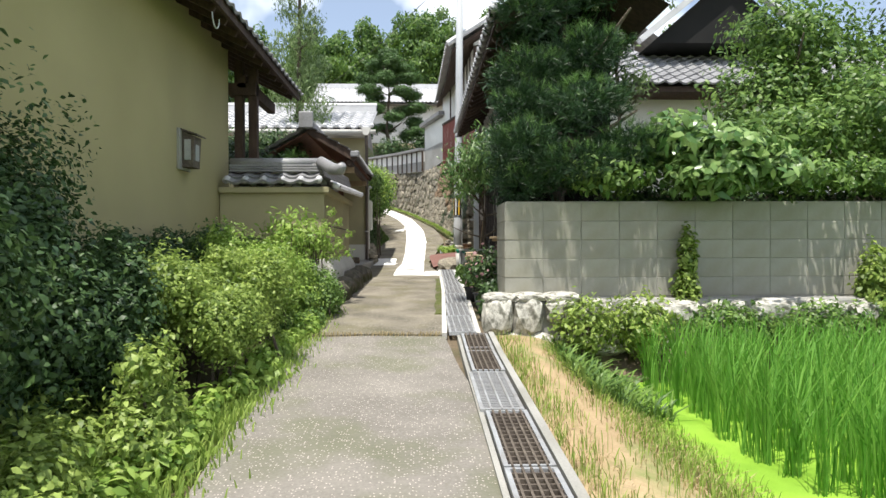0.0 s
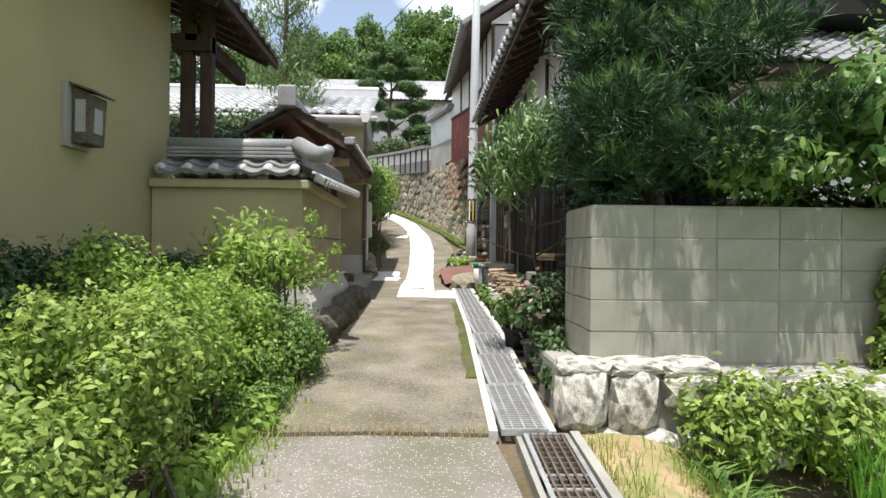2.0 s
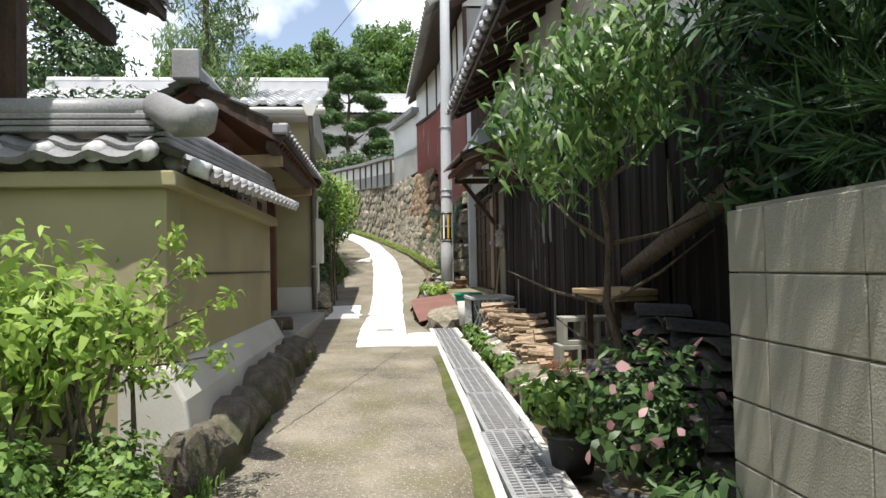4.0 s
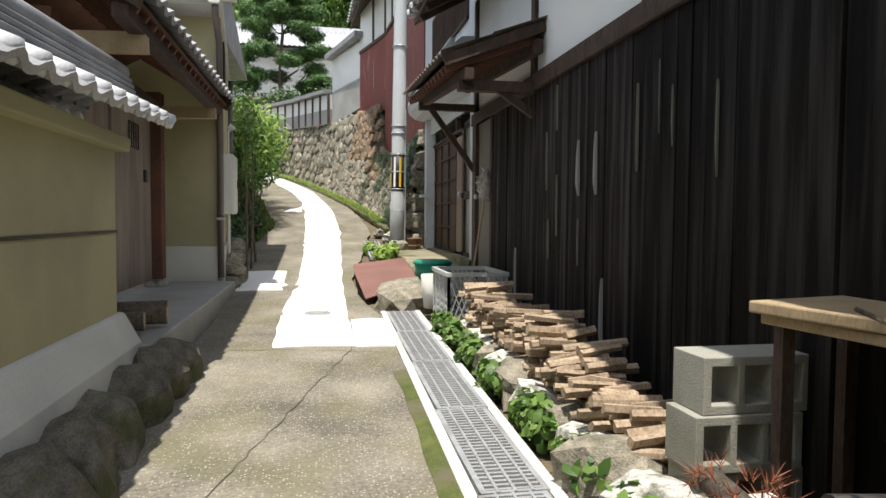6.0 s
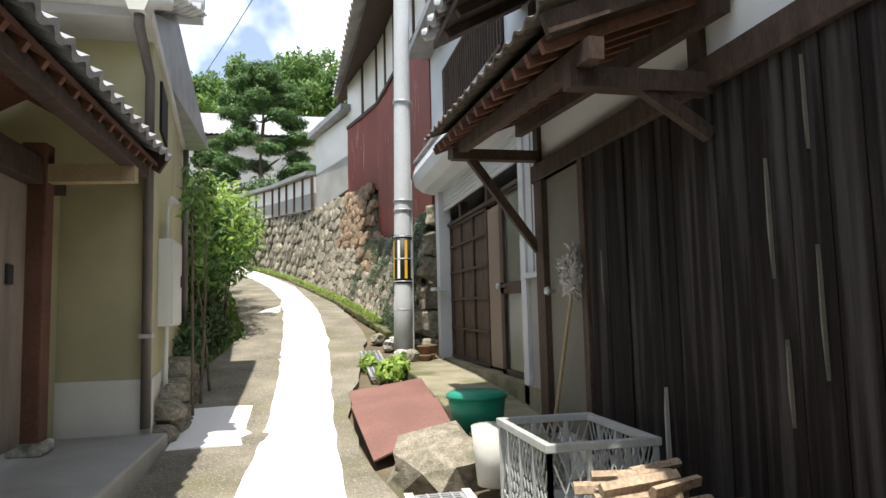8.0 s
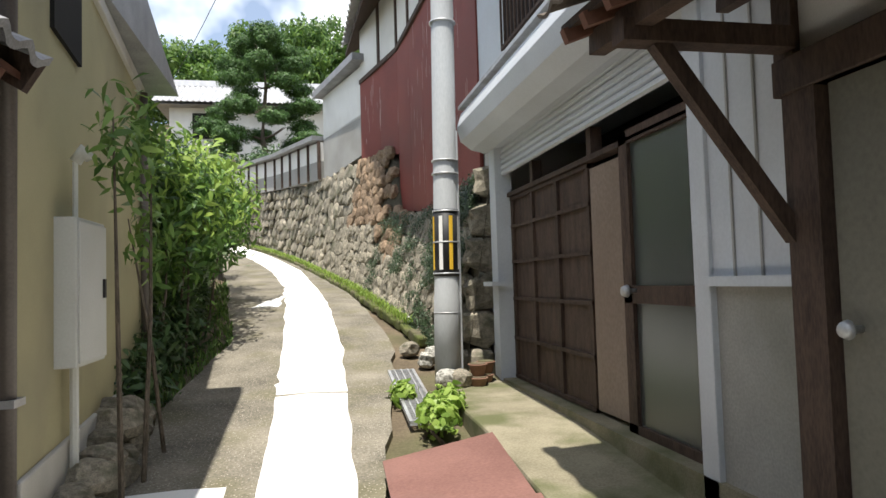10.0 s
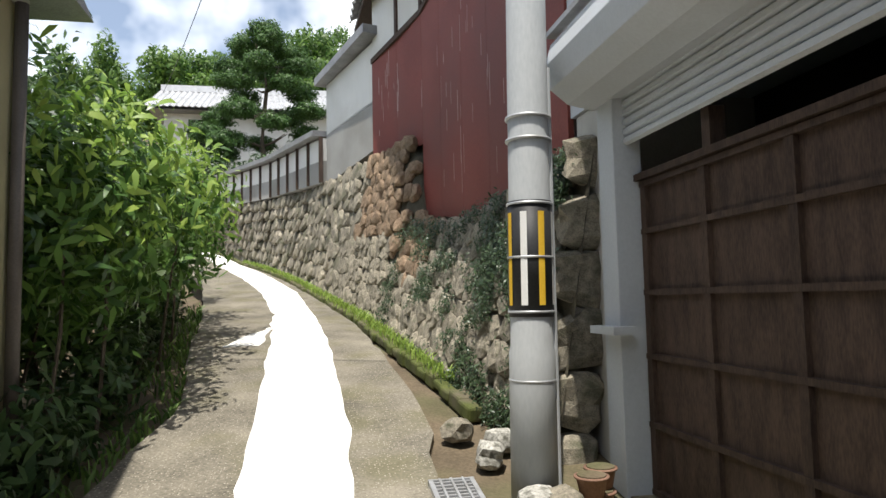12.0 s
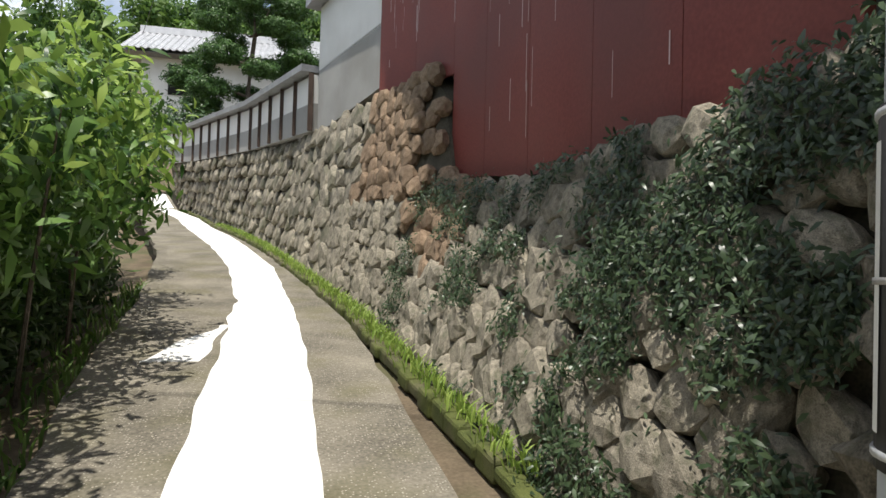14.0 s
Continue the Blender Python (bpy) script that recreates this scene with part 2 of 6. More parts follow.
BOXGREY = mat("grey_cabinet", (0.52, 0.52, 0.48), (0.58, 0.58, 0.54), 3, 0.55, 0.05)
FROST = glass_mat("frosted_glass", (0.28, 0.31, 0.29), 0.3)
POTCLAY = mat("dark_pot", (0.03, 0.032, 0.035), (0.06, 0.06, 0.062), 6, 0.6, 0.1)
TERRACOTTA = mat("terracotta", (0.2, 0.11, 0.075), (0.3, 0.18, 0.125), 6, 0.85, 0.2)
L_PINE = leaf_mat("pine_needle", (0.01, 0.03, 0.012), (0.042, 0.1, 0.03), 0.1)
L_PINELIGHT = leaf_mat("pale_needle", (0.07, 0.15, 0.035), (0.17, 0.3, 0.08), 0.25)
L_TOPIARY = leaf_mat("clipped_needle", (0.03, 0.075, 0.018), (0.1, 0.19, 0.045), 0.2)
L_BOX = leaf_mat("boxwood_leaf", (0.1, 0.17, 0.03), (0.44, 0.56, 0.14), 0.45)
L_DEEP = leaf_mat("deep_leaf", (0.02, 0.052, 0.018), (0.1, 0.17, 0.055), 0.25)
L_MID = leaf_mat("mid_leaf", (0.05, 0.115, 0.024), (0.22, 0.34, 0.08), 0.35)
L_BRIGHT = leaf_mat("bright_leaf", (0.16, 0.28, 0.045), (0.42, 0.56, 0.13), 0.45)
L_BROAD = leaf_mat("broad_leaf", (0.07, 0.16, 0.04), (0.3, 0.43, 0.15), 0.35, 0.28)
L_OLEANDER = leaf_mat("oleander_leaf", (0.05, 0.12, 0.03), (0.2, 0.31, 0.1), 0.3, 0.35)
# Leaf colour lowered to carry the shade within the thicket crowns.
L_THICKET = leaf_mat("shaded_thicket_leaf", (0.03, 0.08, 0.018), (0.16, 0.28, 0.06), 0.3, 0.35)
L_RICE = leaf_mat("rice_blade", (0.1, 0.28, 0.035), (0.26, 0.5, 0.09), 0.45)
L_GRASS = leaf_mat("grass_blade", (0.17, 0.28, 0.045), (0.42, 0.54, 0.13), 0.4)
L_DRY = leaf_mat("dry_blade", (0.33, 0.26, 0.12), (0.5, 0.4, 0.22), 0.3)
L_HILL = leaf_mat("hill_leaf", (0.03, 0.085, 0.015), (0.17, 0.28, 0.055), 0.4)
L_CYPRESS = leaf_mat("cypress_leaf", (0.09, 0.15, 0.05), (0.22, 0.3, 0.12), 0.4)
L_IVY = leaf_mat("ivy_leaf", (0.02, 0.04, 0.018), (0.085, 0.125, 0.06), 0.15, 0.35)
L_FLOWER = leaf_mat("faded_petal", (0.35, 0.16, 0.18), (0.6, 0.4, 0.4), 0.3)


# ---- mesh tools ----
rng = np.random.default_rng(7)


class Geo:
    """Gathers corners and faces."""

    def __init__(self):
        self.v, self.f, self.runs = [], [], []

    def add(self, verts, faces):
        k = len(self.v)
        self.runs.append((k, len(self.f)))
        self.v += [tuple(p) for p in verts]
        self.f += [tuple(i + k for i in q) for q in faces]
        return self

    def box(self, x0, x1, y0, y1, z0, z1, m=None):
        c = [(x, y, z) for z in (z0, z1) for x, y in ((x0, y0), (x1, y0), (x1, y1), (x0, y1))]
        if m is not None:
            c = [m @ Vector(p) for p in c]
        return self.add(c, [(3, 2, 1, 0), (4, 5, 6, 7), (0, 1, 5, 4), (1, 2, 6, 5), (2, 3, 7, 6), (3, 0, 4, 7)])

    def beam(self, a, b, w, h):
        a, b = Vector(a), Vector(b)
        m = Matrix.Translation(a) @ (b - a).to_track_quat("Y", "Z").to_matrix().to_4x4()
        return self.box(-w / 2, w / 2, 0, (b - a).length, -h / 2, h / 2, m)

    def tube(self, pts, radii, n=10, cap=True):
        """A round body along points, with a radius at each."""
        pts = [Vector(p) for p in pts]
        rings = []
        for i, p in enumerate(pts):
            d = (pts[min(i + 1, len(pts) - 1)] - pts[max(i - 1, 0)]).normalized()
            q = d.to_track_quat("Z", "Y")
            rings += [p + q @ Vector((radii[i] * math.cos(2 * math.pi * k / n), radii[i] * math.sin(2 * math.pi * k / n), 0)) for k in range(n)]
        f = [(i * n + k, i * n + (k + 1) % n, (i + 1) * n + (k + 1) % n, (i + 1) * n + k) for i in range(len(pts) - 1) for k in range(n)]
        if cap:
            f += [tuple(range(n - 1, -1, -1)), tuple(range((len(pts) - 1) * n, len(pts) * n))]
        return self.add(rings, f)

    def prism(self, outline, axis, a, b):
        """An outline in the two other axes, drawn out from a to b."""
        n = len(outline)
        put = {"x": lambda u, v, w: (w, u, v), "y": lambda u, v, w: (u, w, v), "z": lambda u, v, w: (u, v, w)}[axis]
        vs = [put(u, v, a) for u, v in outline] + [put(u, v, b) for u, v in outline]
        return self.add(vs, [tuple(range(n - 1, -1, -1)), tuple(range(n, 2 * n))] + [(i, (i + 1) % n, n + (i + 1) % n, n + i) for i in range(n)])


def mesh(name, g, material, smooth=False):
    me = bpy.data.meshes.new(name)
    me.from_pydata(g.v, [], g.f)
    me.materials.append(material)
    bm = bmesh.new()
    bm.from_mesh(me)
    if len(bm.faces) < 20000:
        bmesh.ops.recalc_face_normals(bm, faces=bm.faces)
    bm.to_mesh(me)
    bm.free()
    if smooth:
        me.polygons.foreach_set("use_smooth", [True] * len(me.polygons))
    return me


def thing(name, at, label, category, group="", kind=""):
    ob = new(name)
    ob.location = at
    return tagged(ob, label, category, group, kind)


def part(name, g, material, parent=None, label="", smooth=False, bevel=0.0):
    """One mesh object, in world places, under a thing or a part."""
    ob = new(name, mesh(name, g, material, smooth))
    if parent:
        ob.parent = parent
        base = Matrix.Translation(parent.location)
        ob.matrix_parent_inverse = base.inverted() if not parent.parent else Matrix()
    if bevel:
        b = ob.modifiers.new("edge", "BEVEL")
        b.width, b.segments, b.limit_method = bevel, 2, "ANGLE"
    return tagged(ob, label)


def each(name, g, material, parent, label="", smooth=False, bevel=0.0):
    """One part for every body that was added to g."""
    ends = g.runs[1:] + [(len(g.v), len(g.f))]
    for (a, i), (b, j) in zip(g.runs, ends):
        one = Geo()
        one.add(g.v[a:b], [tuple(k - a for k in f) for f in g.f[i:j]])
        part(name, one, material, parent, label, smooth, bevel)


def solid(name, g, material, label, category, kind="", smooth=False, bevel=0.0):
    ob = part(name, g, material, None, label, smooth, bevel)
    return tagged(ob, label, category, "", kind)


def piece(name, me, parent, m):
    """A piece that shares its mesh with others of its kind."""
    ob = new(name, me)
    ob.parent = parent
    ob.matrix_parent_inverse = Matrix.Translation(parent.location).inverted()
    ob.matrix_basis = m
    return ob


def fast(name, verts, faces, material, parent=None, smooth=False):
    """A mesh from arrays, for many small blades and leaves."""
    me = bpy.data.meshes.new(name)
    n, k = faces.shape
    me.vertices.add(len(verts))
    me.vertices.foreach_set("co", verts.astype(np.float32).ravel())
    me.loops.add(n * k)
    me.loops.foreach_set("vertex_index", faces.astype(np.int32).ravel())
    me.polygons.add(n)
    me.polygons.foreach_set("loop_start", np.arange(0, n * k, k, dtype=np.int32))
    me.update(calc_edges=True)
    me.materials.append(material)
    ob = new(name, me)
    if parent:
        ob.parent = parent
        ob.matrix_parent_inverse = Matrix.Translation(parent.location).inverted()
    return ob


def unit(a):
    return a / np.maximum(np.linalg.norm(a, axis=-1, keepdims=True), 1e-9)


def leaf_cards(centres, normals, size, narrow, droop=0.0):
    """A folded pointed leaf at each centre. Returns corners and faces."""
    n = len(centres)
    r = unit(rng.normal(size=(n, 3)))
    along = unit(np.cross(normals, r))
    along[:, 2] -= droop
    along = unit(along)
    side = unit(np.cross(normals, along))
    s = size * rng.uniform(0.6, 1.3, (n, 1))
    down = np.array([0, 0, 1.0])
    a = centres - along * s * 0.5
    b = centres - along * s * 0.16 + side * s * narrow * 0.5 + normals * s * 0.09
    c = centres - along * s * 0.16 - side * s * narrow * 0.5 + normals * s * 0.09
    d = centres + along * s * 0.2 + side * s * narrow * 0.36 + normals * s * 0.06 - down * s * droop * 0.1
    e = centres + along * s * 0.2 - side * s * narrow * 0.36 + normals * s * 0.06 - down * s * droop * 0.1
    t = centres + along * s * 0.52 - down * s * droop * 0.3
    v = np.stack([a, b, c, d, e, t], 1).reshape(-1, 3)
    k = np.arange(n)[:, None] * 6
    return v, np.concatenate([k + [[0, 1, 2]], k + [[1, 3, 2]], k + [[2, 3, 4]], k + [[4, 3, 5]]])


def blob_points(centre, radii, n, shell=0.55, lumps=3.6, rough=0.42):
    """Places in the outer part of an uneven rounded body, and the way out."""
    d = unit(rng.normal(size=(n, 3)))
    ph = rng.uniform(0, 6.28, 3)
    lump = 1 + rough * np.sin(d[:, 0] * lumps + ph[0]) * np.sin(d[:, 1] * lumps * 1.3 + ph[1]) * np.sin(d[:, 2] * lumps + ph[2]) + rough * 0.35 * np.sin(d @ np.array([7.0, 9, 8]) + ph[1])
    r = (shell + (1 - shell) * rng.random(n) ** 0.6) * lump
    return np.array(centre) + d * np.array(radii) * r[:, None], d


def crown(name, blobs, density, size, narrow, material, parent, droop=0.0, shell=0.55):
    """Leaves over several rounded clumps: (centre, radii) each."""
    vs, fs, k = [], [], 0
    for c, r in blobs:
        area = r[0] * r[1] + r[0] * r[2] + r[1] * r[2]
        n = int(density * area)
        p, d = blob_points(c, r, n, shell)
        nr = unit(d + rng.normal(size=d.shape) * 0.6 + np.array([0, 0, 0.5]))
        v, f = leaf_cards(p, nr, size, narrow, droop)
        vs.append(v)
        fs.append(f + k)
        k += len(v)
    return fast(name, np.concatenate(vs), np.concatenate(fs), material, parent)


def tufts(name, blobs, density, length, material, parent, needles=12, up=0.5, width=0.035):
    """Bundles of thin needles over rounded clumps."""
    vs = []
    for c, r in blobs:
        n = int(density * (r[0] * r[1] + r[0] * r[2] + r[1] * r[2]))
        p, d = blob_points(c, r, n, 0.7)
        axis = unit(d + np.array([0, 0, up]) + rng.normal(size=d.shape) * 0.25)
        tip = unit(axis[:, None, :] + rng.normal(size=(n, needles, 3)) * 0.55)
        side = unit(np.cross(tip, rng.normal(size=tip.shape)))
        L = length * rng.uniform(0.7, 1.25, (n, needles, 1))
        o = p[:, None, :] + axis[:, None, :] * rng.uniform(-0.3, 0.2, (n, needles, 1)) * length
        vs.append(np.stack([o - side * L * width, o + side * L * width, o + tip * L], 2).reshape(-1, 3))
    v = np.concatenate(vs)
    return fast(name, v, np.arange(len(v)).reshape(-1, 3), material, parent)


def blades(name, base, height, width, material, parent=None, lean=0.35, bend=0.25):
    """Curved blades of grass that stand at the base places."""
    n = len(base)
    a = rng.uniform(0, 6.283, n)
    h = height * rng.uniform(0.6, 1.25, n)
    out = np.stack([np.cos(a), np.sin(a), np.zeros(n)], 1) * (lean * rng.uniform(0.1, 1, n) * h)[:, None]
    side = np.stack([-np.sin(a + 0.8), np.cos(a + 0.8), np.zeros(n)], 1) * width
    up = np.array([0, 0, 1.0])
    rows = []
    for s, w in ((0, 0.7), (0.45, 1.0), (0.8, 0.6)):
        c = base + up * (h * (s - bend * s ** 3))[:, None] + out * s ** 2
        rows += [c - side * w / 2, c + side * w / 2]
    rows.append(base + up * (h * (1 - bend))[:, None] + out)
    v = np.stack(rows, 1).reshape(-1, 3)
    k = np.arange(n)[:, None] * 7
    f = np.concatenate([k + [[0, 1, 3]], k + [[0, 3, 2]], k + [[2, 3, 5]], k + [[2, 5, 4]], k + [[4, 5, 6]]])
    return fast(name, v, f, material, parent)


def limbs(g, base, top, r, n, reach, seed):
    """A bent tapered trunk with side branches."""
    q = random.Random(seed)
    base, top = Vector(base), Vector(top)
    pts = [base.lerp(top, i / 6) + Vector((q.uniform(-1, 1), q.uniform(-1, 1), 0)) * r * (1.2 if 0 < i < 6 else 0) for i in range(7)]
    g.tube(pts, [r * (1 - 0.12 * i) for i in range(7)], 8)
    for i in range(n):
        p = pts[2 + i % 4]
        a = i * 2.4 + q.random()
        e = p + Vector((math.cos(a), math.sin(a), q.uniform(0.2, 0.7))) * reach * q.uniform(0.6, 1.0)
        g.tube([p, p.lerp(e, 0.5) + Vector((0, 0, -0.05 * reach)), e], [r * 0.4, r * 0.28, r * 0.1], 6)
    return g


def wooden(g, th):
    """The trunk as a part of the tree, each branch as a part of the trunk."""
    ends = g.runs[1:] + [(len(g.v), len(g.f))]
    trunk = None
    for (a, i), (b, j) in zip(g.runs, ends):
        one = Geo().add(g.v[a:b], [tuple(k - a for k in f) for f in g.f[i:j]])
        ob = part("branch" if trunk else "trunk", one, BARK, trunk or th, "", True)
        trunk = trunk or ob


def rock_mesh(name, material, seed, jag=0.16):
    """A faceted stone about one unit across."""
    q = random.Random(seed)
    bm = bmesh.new()
    bmesh.ops.create_icosphere(bm, subdivisions=2, radius=0.5)
    off = Vector((q.uniform(0, 50), q.uniform(0, 50), q.uniform(0, 50)))
    for v in bm.verts:
        c = v.co
        big = max(abs(c.x), abs(c.y), abs(c.z))
        c *= 0.4 + 0.6 * (0.46 / max(big, 0.28))
        c *= 1 + jag * noise.noise(c * 2.3 + off) * 2.2 + 0.1 * noise.noise(c * 7 + off)
    me = bpy.data.meshes.new(name)
    bm.to_mesh(me)
    bm.free()
    me.materials.append(material)
    return me


def tile_field(p0, along, up, cols, rows, cw, rl, wave=0.035, lift=0.03):
    """Overlapping wavy roof tiles: corners and faces, from the eave corner p0 upwards."""
    p0, along, up = Vector(p0), Vector(along).normalized(), Vector(up).normalized()
    nrm = along.cross(up)
    if nrm.z < 0:
        nrm = -nrm
    g, per = Geo(), 6
    for r in range(rows):
        vs = []
        for k in range(cols * per + 1):
            u = k / per
            w = wave * (0.5 + 0.5 * math.cos(u * 2 * math.pi)) ** 1.5
            lo = p0 + along * (u * cw) + up * (r * rl) + nrm * (w + lift)
            hi = p0 + along * (u * cw) + up * ((r + 1.08) * rl) + nrm * w
            vs += [lo - nrm * lift * 1.2, lo, hi]
        f = []
        for k in range(cols * per):
            a, b = k * 3, k * 3 + 3
            f += [(a, b, b + 1, a + 1), (a + 1, b + 1, b + 2, a + 2)]
        g.add(vs, f)
    return g


GROUND = [(-80, -1.0), (-10, -0.4), (0, 0.06), (5.8, 0.34), (6.4, 0.40), (9.5, 0.56), (11.5, 0.62), (14.3, 0.71), (16, 0.81), (18.8, 1.19), (20.4, 1.46),
          (22, 1.68), (25, 2.0), (28, 2.4), (34, 3.2), (38, 3.9), (45, 7.5), (50, 9.0), (60, 11), (75, 16), (100, 23), (140, 27), (600, 27)]


def gz(y):
    return float(np.interp(y, [a for a, b in GROUND], [b for a, b in GROUND]))


def edge(table, y):
    return float(np.interp(y, [r[0] for r in table], [r[1] for r in table]))


ROAD_L = [(-20, -0.95), (3, -0.97), (4.2, -1.04), (6.1, -1.12), (8.2, -1.02), (10, -0.92), (11.2, -0.98), (12.5, -1.05), (16.2, -1.1), (18.4, -1.2), (19.6, -1.05),
          (20.4, -0.9), (22.7, -1.25), (25, -1.5), (28.8, -2.1), (32, -2.9), (36, -4.0), (39, -5.2)]
ROAD_R = [(-20, 0.45), (3, 0.42), (4.8, 0.4), (6.3, 0.3), (8, 0.36), (10, 0.42), (12, 0.46), (14, 0.48), (15, 0.3), (16.5, 0.27), (18, 0.5), (19.6, 0.72), (20.3, 0.74),
          (22, 0.64), (24, 0.5), (26, 0.2), (28, -0.2), (30, -0.7), (32, -1.25), (36, -2.6), (39, -3.9)]
WALL_FOOT = [(19.2, 1.34), (20.3, 1.16), (22, 0.92), (24.4, 0.66), (26, 0.36), (28, -0.05), (30, -0.5), (32, -1.05), (36, -2.4), (39, -3.7)]
WALL_TOP = [(19.2, 1.66), (20.2, 1.58), (22, 1.48), (23.4, 1.38), (24, 1.34), (26, 0.8), (28, 0.25), (29, 0.0), (32, -0.95), (36, -2.65), (39, -3.9)]


def land(x, y):
    """Height of the ground: road bed, the sunk paddy, the hill."""
    z = gz(y) - 0.05
    if y < 6.6 and x > 0.8:
        s = min(1, max(0, (x - 1.0) / 0.95))
        e = min(1, max(0, (6.6 - y) / 0.4))
        z += (-0.1 - z) * s * s * (3 - 2 * s) * e
    if x < -1.4 and y > 17:
        z -= min(0.5, (-1.4 - x) * 0.4) if y < 40 else 0
    if y > 50:
        z += 3.0 * math.sin(x * 0.06 + 1) * min(1, (y - 50) / 40)
    return z


# ---- ground, road, water ----
xs = np.concatenate([[-500, -200, -90, -50, -30, -18, -10, -6], np.arange(-4, 4.01, 0.25), [5, 7, 10, 18, 30, 50, 90, 200, 500]])
ys = np.concatenate([[-300, -80, -40, -20], np.arange(-10, 30.01, 0.4), np.arange(31, 60, 2), [65, 75, 88, 100, 120, 140, 200, 600]])
g = Geo()
g.v = [(x, y, land(x, y)) for y in ys for x in xs]
nx = len(xs)
g.f = [(j * nx + i, j * nx + i + 1, (j + 1) * nx + i + 1, (j + 1) * nx + i) for j in range(len(ys) - 1) for i in range(nx - 1)]
ground = solid("ground", g, SOIL, "dark earth ground with weeds and moss", "ground", "structure", True)


def strip(table_l, table_r, y0, y1, step, lift, thick=0.05, wob=0.0):
    g, rows = Geo(), []
    n = max(2, int((y1 - y0) / step) + 1)
    for i in range(n):
        y = y0 + (y1 - y0) * i / (n - 1)
        a = edge(table_l, y) + wob * noise.noise(Vector((y * 2.1, 0, 3)))
        b = edge(table_r, y) + wob * noise.noise(Vector((y * 2.3, 5, 1)))
        rows.append([(a, y, gz(y) + lift - thick), (a, y, gz(y) + lift), ((a + b) / 2, y, gz(y) + lift + 0.012), (b, y, gz(y) + lift), (b, y, gz(y) + lift - thick)])
    g.v = [p for r in rows for p in r]
    g.f = [(i * 5 + k, i * 5 + k + 1, i * 5 + k + 6, i * 5 + k + 5) for i in range(n - 1) for k in range(4)] + [(0, 1, 2, 3, 4), tuple(range(5 * n - 1, 5 * n - 6, -1))]
    return g


road = thing("road", (0, 6, 0.3), "narrow village lane of washed concrete with pale pebbles", "road", "", "structure")
part("slab", strip(ROAD_L, ROAD_R, -20, 6.33, 0.4, 0.0, 0.1, 0.05), ROAD, road, "grey pebbled concrete slab")
part("slab", strip(ROAD_L, ROAD_R, 6.37, 39, 0.3, 0.008, 0.1, 0.05), ROAD2, road, "brown pebbled concrete slab")
PATCH_L = [(12.93, -0.47), (14, -0.5), (15.5, -0.47), (16.8, -0.43), (18.5, -0.4), (20, -0.38), (22.6, -0.45), (25, -0.62), (27.4, -0.92), (30, -1.5), (32, -2.05), (35.5, -3.0), (39, -4.5)]
PATCH_R = [(12.93, 0.13), (14, 0.12), (16, 0.13), (18.5, 0.19), (19.8, 0.22), (22.5, 0.15), (24.6, 0.02), (27.5, -0.3), (30, -0.85), (32, -1.35), (35.8, -2.55), (39, -4.0)]
part("repair_strip", strip(PATCH_L, PATCH_R, 12.95, 18.42, 0.12, 0.018, 0.03, 0.025), NEWCON, road, "bright new concrete trench patch")
part("repair_strip", strip(PATCH_L, PATCH_R, 18.47, 39, 0.12, 0.018, 0.03, 0.03), NEWCON, road, "bright new concrete trench patch")
part("repair_strip", strip([(0, 0.135)], [(0, 0.47)], 12.92, 14.02, 0.3, 0.014, 0.03, 0.01), NEWCON, road, "bright new concrete trench patch")
part("repair_strip", strip([(15, -1.04), (17, -1.13)], [(0, -0.47)], 15.7, 16.82, 0.2, 0.014, 0.03, 0.02), NEWCON, road, "bright new concrete trench patch")
part("repair_strip", strip([(22.4, -0.95), (23.6, -0.62)], [(0, -0.48)], 22.5, 23.7, 0.1, 0.014, 0.03, 0.08), NEWCON, road, "bright new concrete trench patch")


def crack(points, w, seed):
    """A wandering open crack along points on the slab."""
    q, g = random.Random(seed), Geo()
    fine = []
    for (x0, y0), (x1, y1) in zip(points, points[1:]):
        n = max(2, int(math.hypot(x1 - x0, y1 - y0) / 0.07))
        fine += [(x0 + (x1 - x0) * i / n + q.uniform(-0.012, 0.012), y0 + (y1 - y0) * i / n + q.uniform(-0.012, 0.012)) for i in range(n)]
    for i, (x, y) in enumerate(fine):
        d = (fine[min(i + 1, len(fine) - 1)][0] - fine[max(i - 1, 0)][0], fine[min(i + 1, len(fine) - 1)][1] - fine[max(i - 1, 0)][1])
        m = math.hypot(*d)
        k = w * q.uniform(0.5, 1.3) / m
        l, r = edge(ROAD_L, y), edge(ROAD_R, y)
        z = gz(y) + 0.012 + 0.012 * (1 - abs((x - (l + r) / 2) / ((r - l) / 2)))
        g.v += [(x - d[1] * k, y + d[0] * k, z), (x + d[1] * k, y - d[0] * k, z)]
    g.f = [(2 * i, 2 * i + 1, 2 * i + 3, 2 * i + 2) for i in range(len(fine) - 1)]
    return g


part("crack", crack([(0.1, 12.9), (-0.2, 11.8), (-0.53, 10.6), (-0.85, 9.5)], 0.0032, 1), JOINT, road, "thin dark crack")
part("crack", crack([(-0.95, 12.95), (-0.5, 12.88), (0.0, 12.8), (0.42, 12.72)], 0.0032, 2), JOINT, road, "thin dark crack")
cover = thing("manhole_cover", (-0.16, 14.3, gz(14.3) + 0.03), "small round iron manhole cover set in pale concrete", "manhole cover")
part("lid", Geo().tube([(-0.16, 14.3, gz(14.3) + 0.0), (-0.16, 14.3, gz(14.3) + 0.045)], [0.1, 0.1], 20), GREYP, cover)
part("rim", Geo().tube([(-0.16, 14.3, gz(14.3) + 0.0), (-0.16, 14.3, gz(14.3) + 0.04)], [0.12, 0.12], 20), STEEL, cover)
g = Geo()
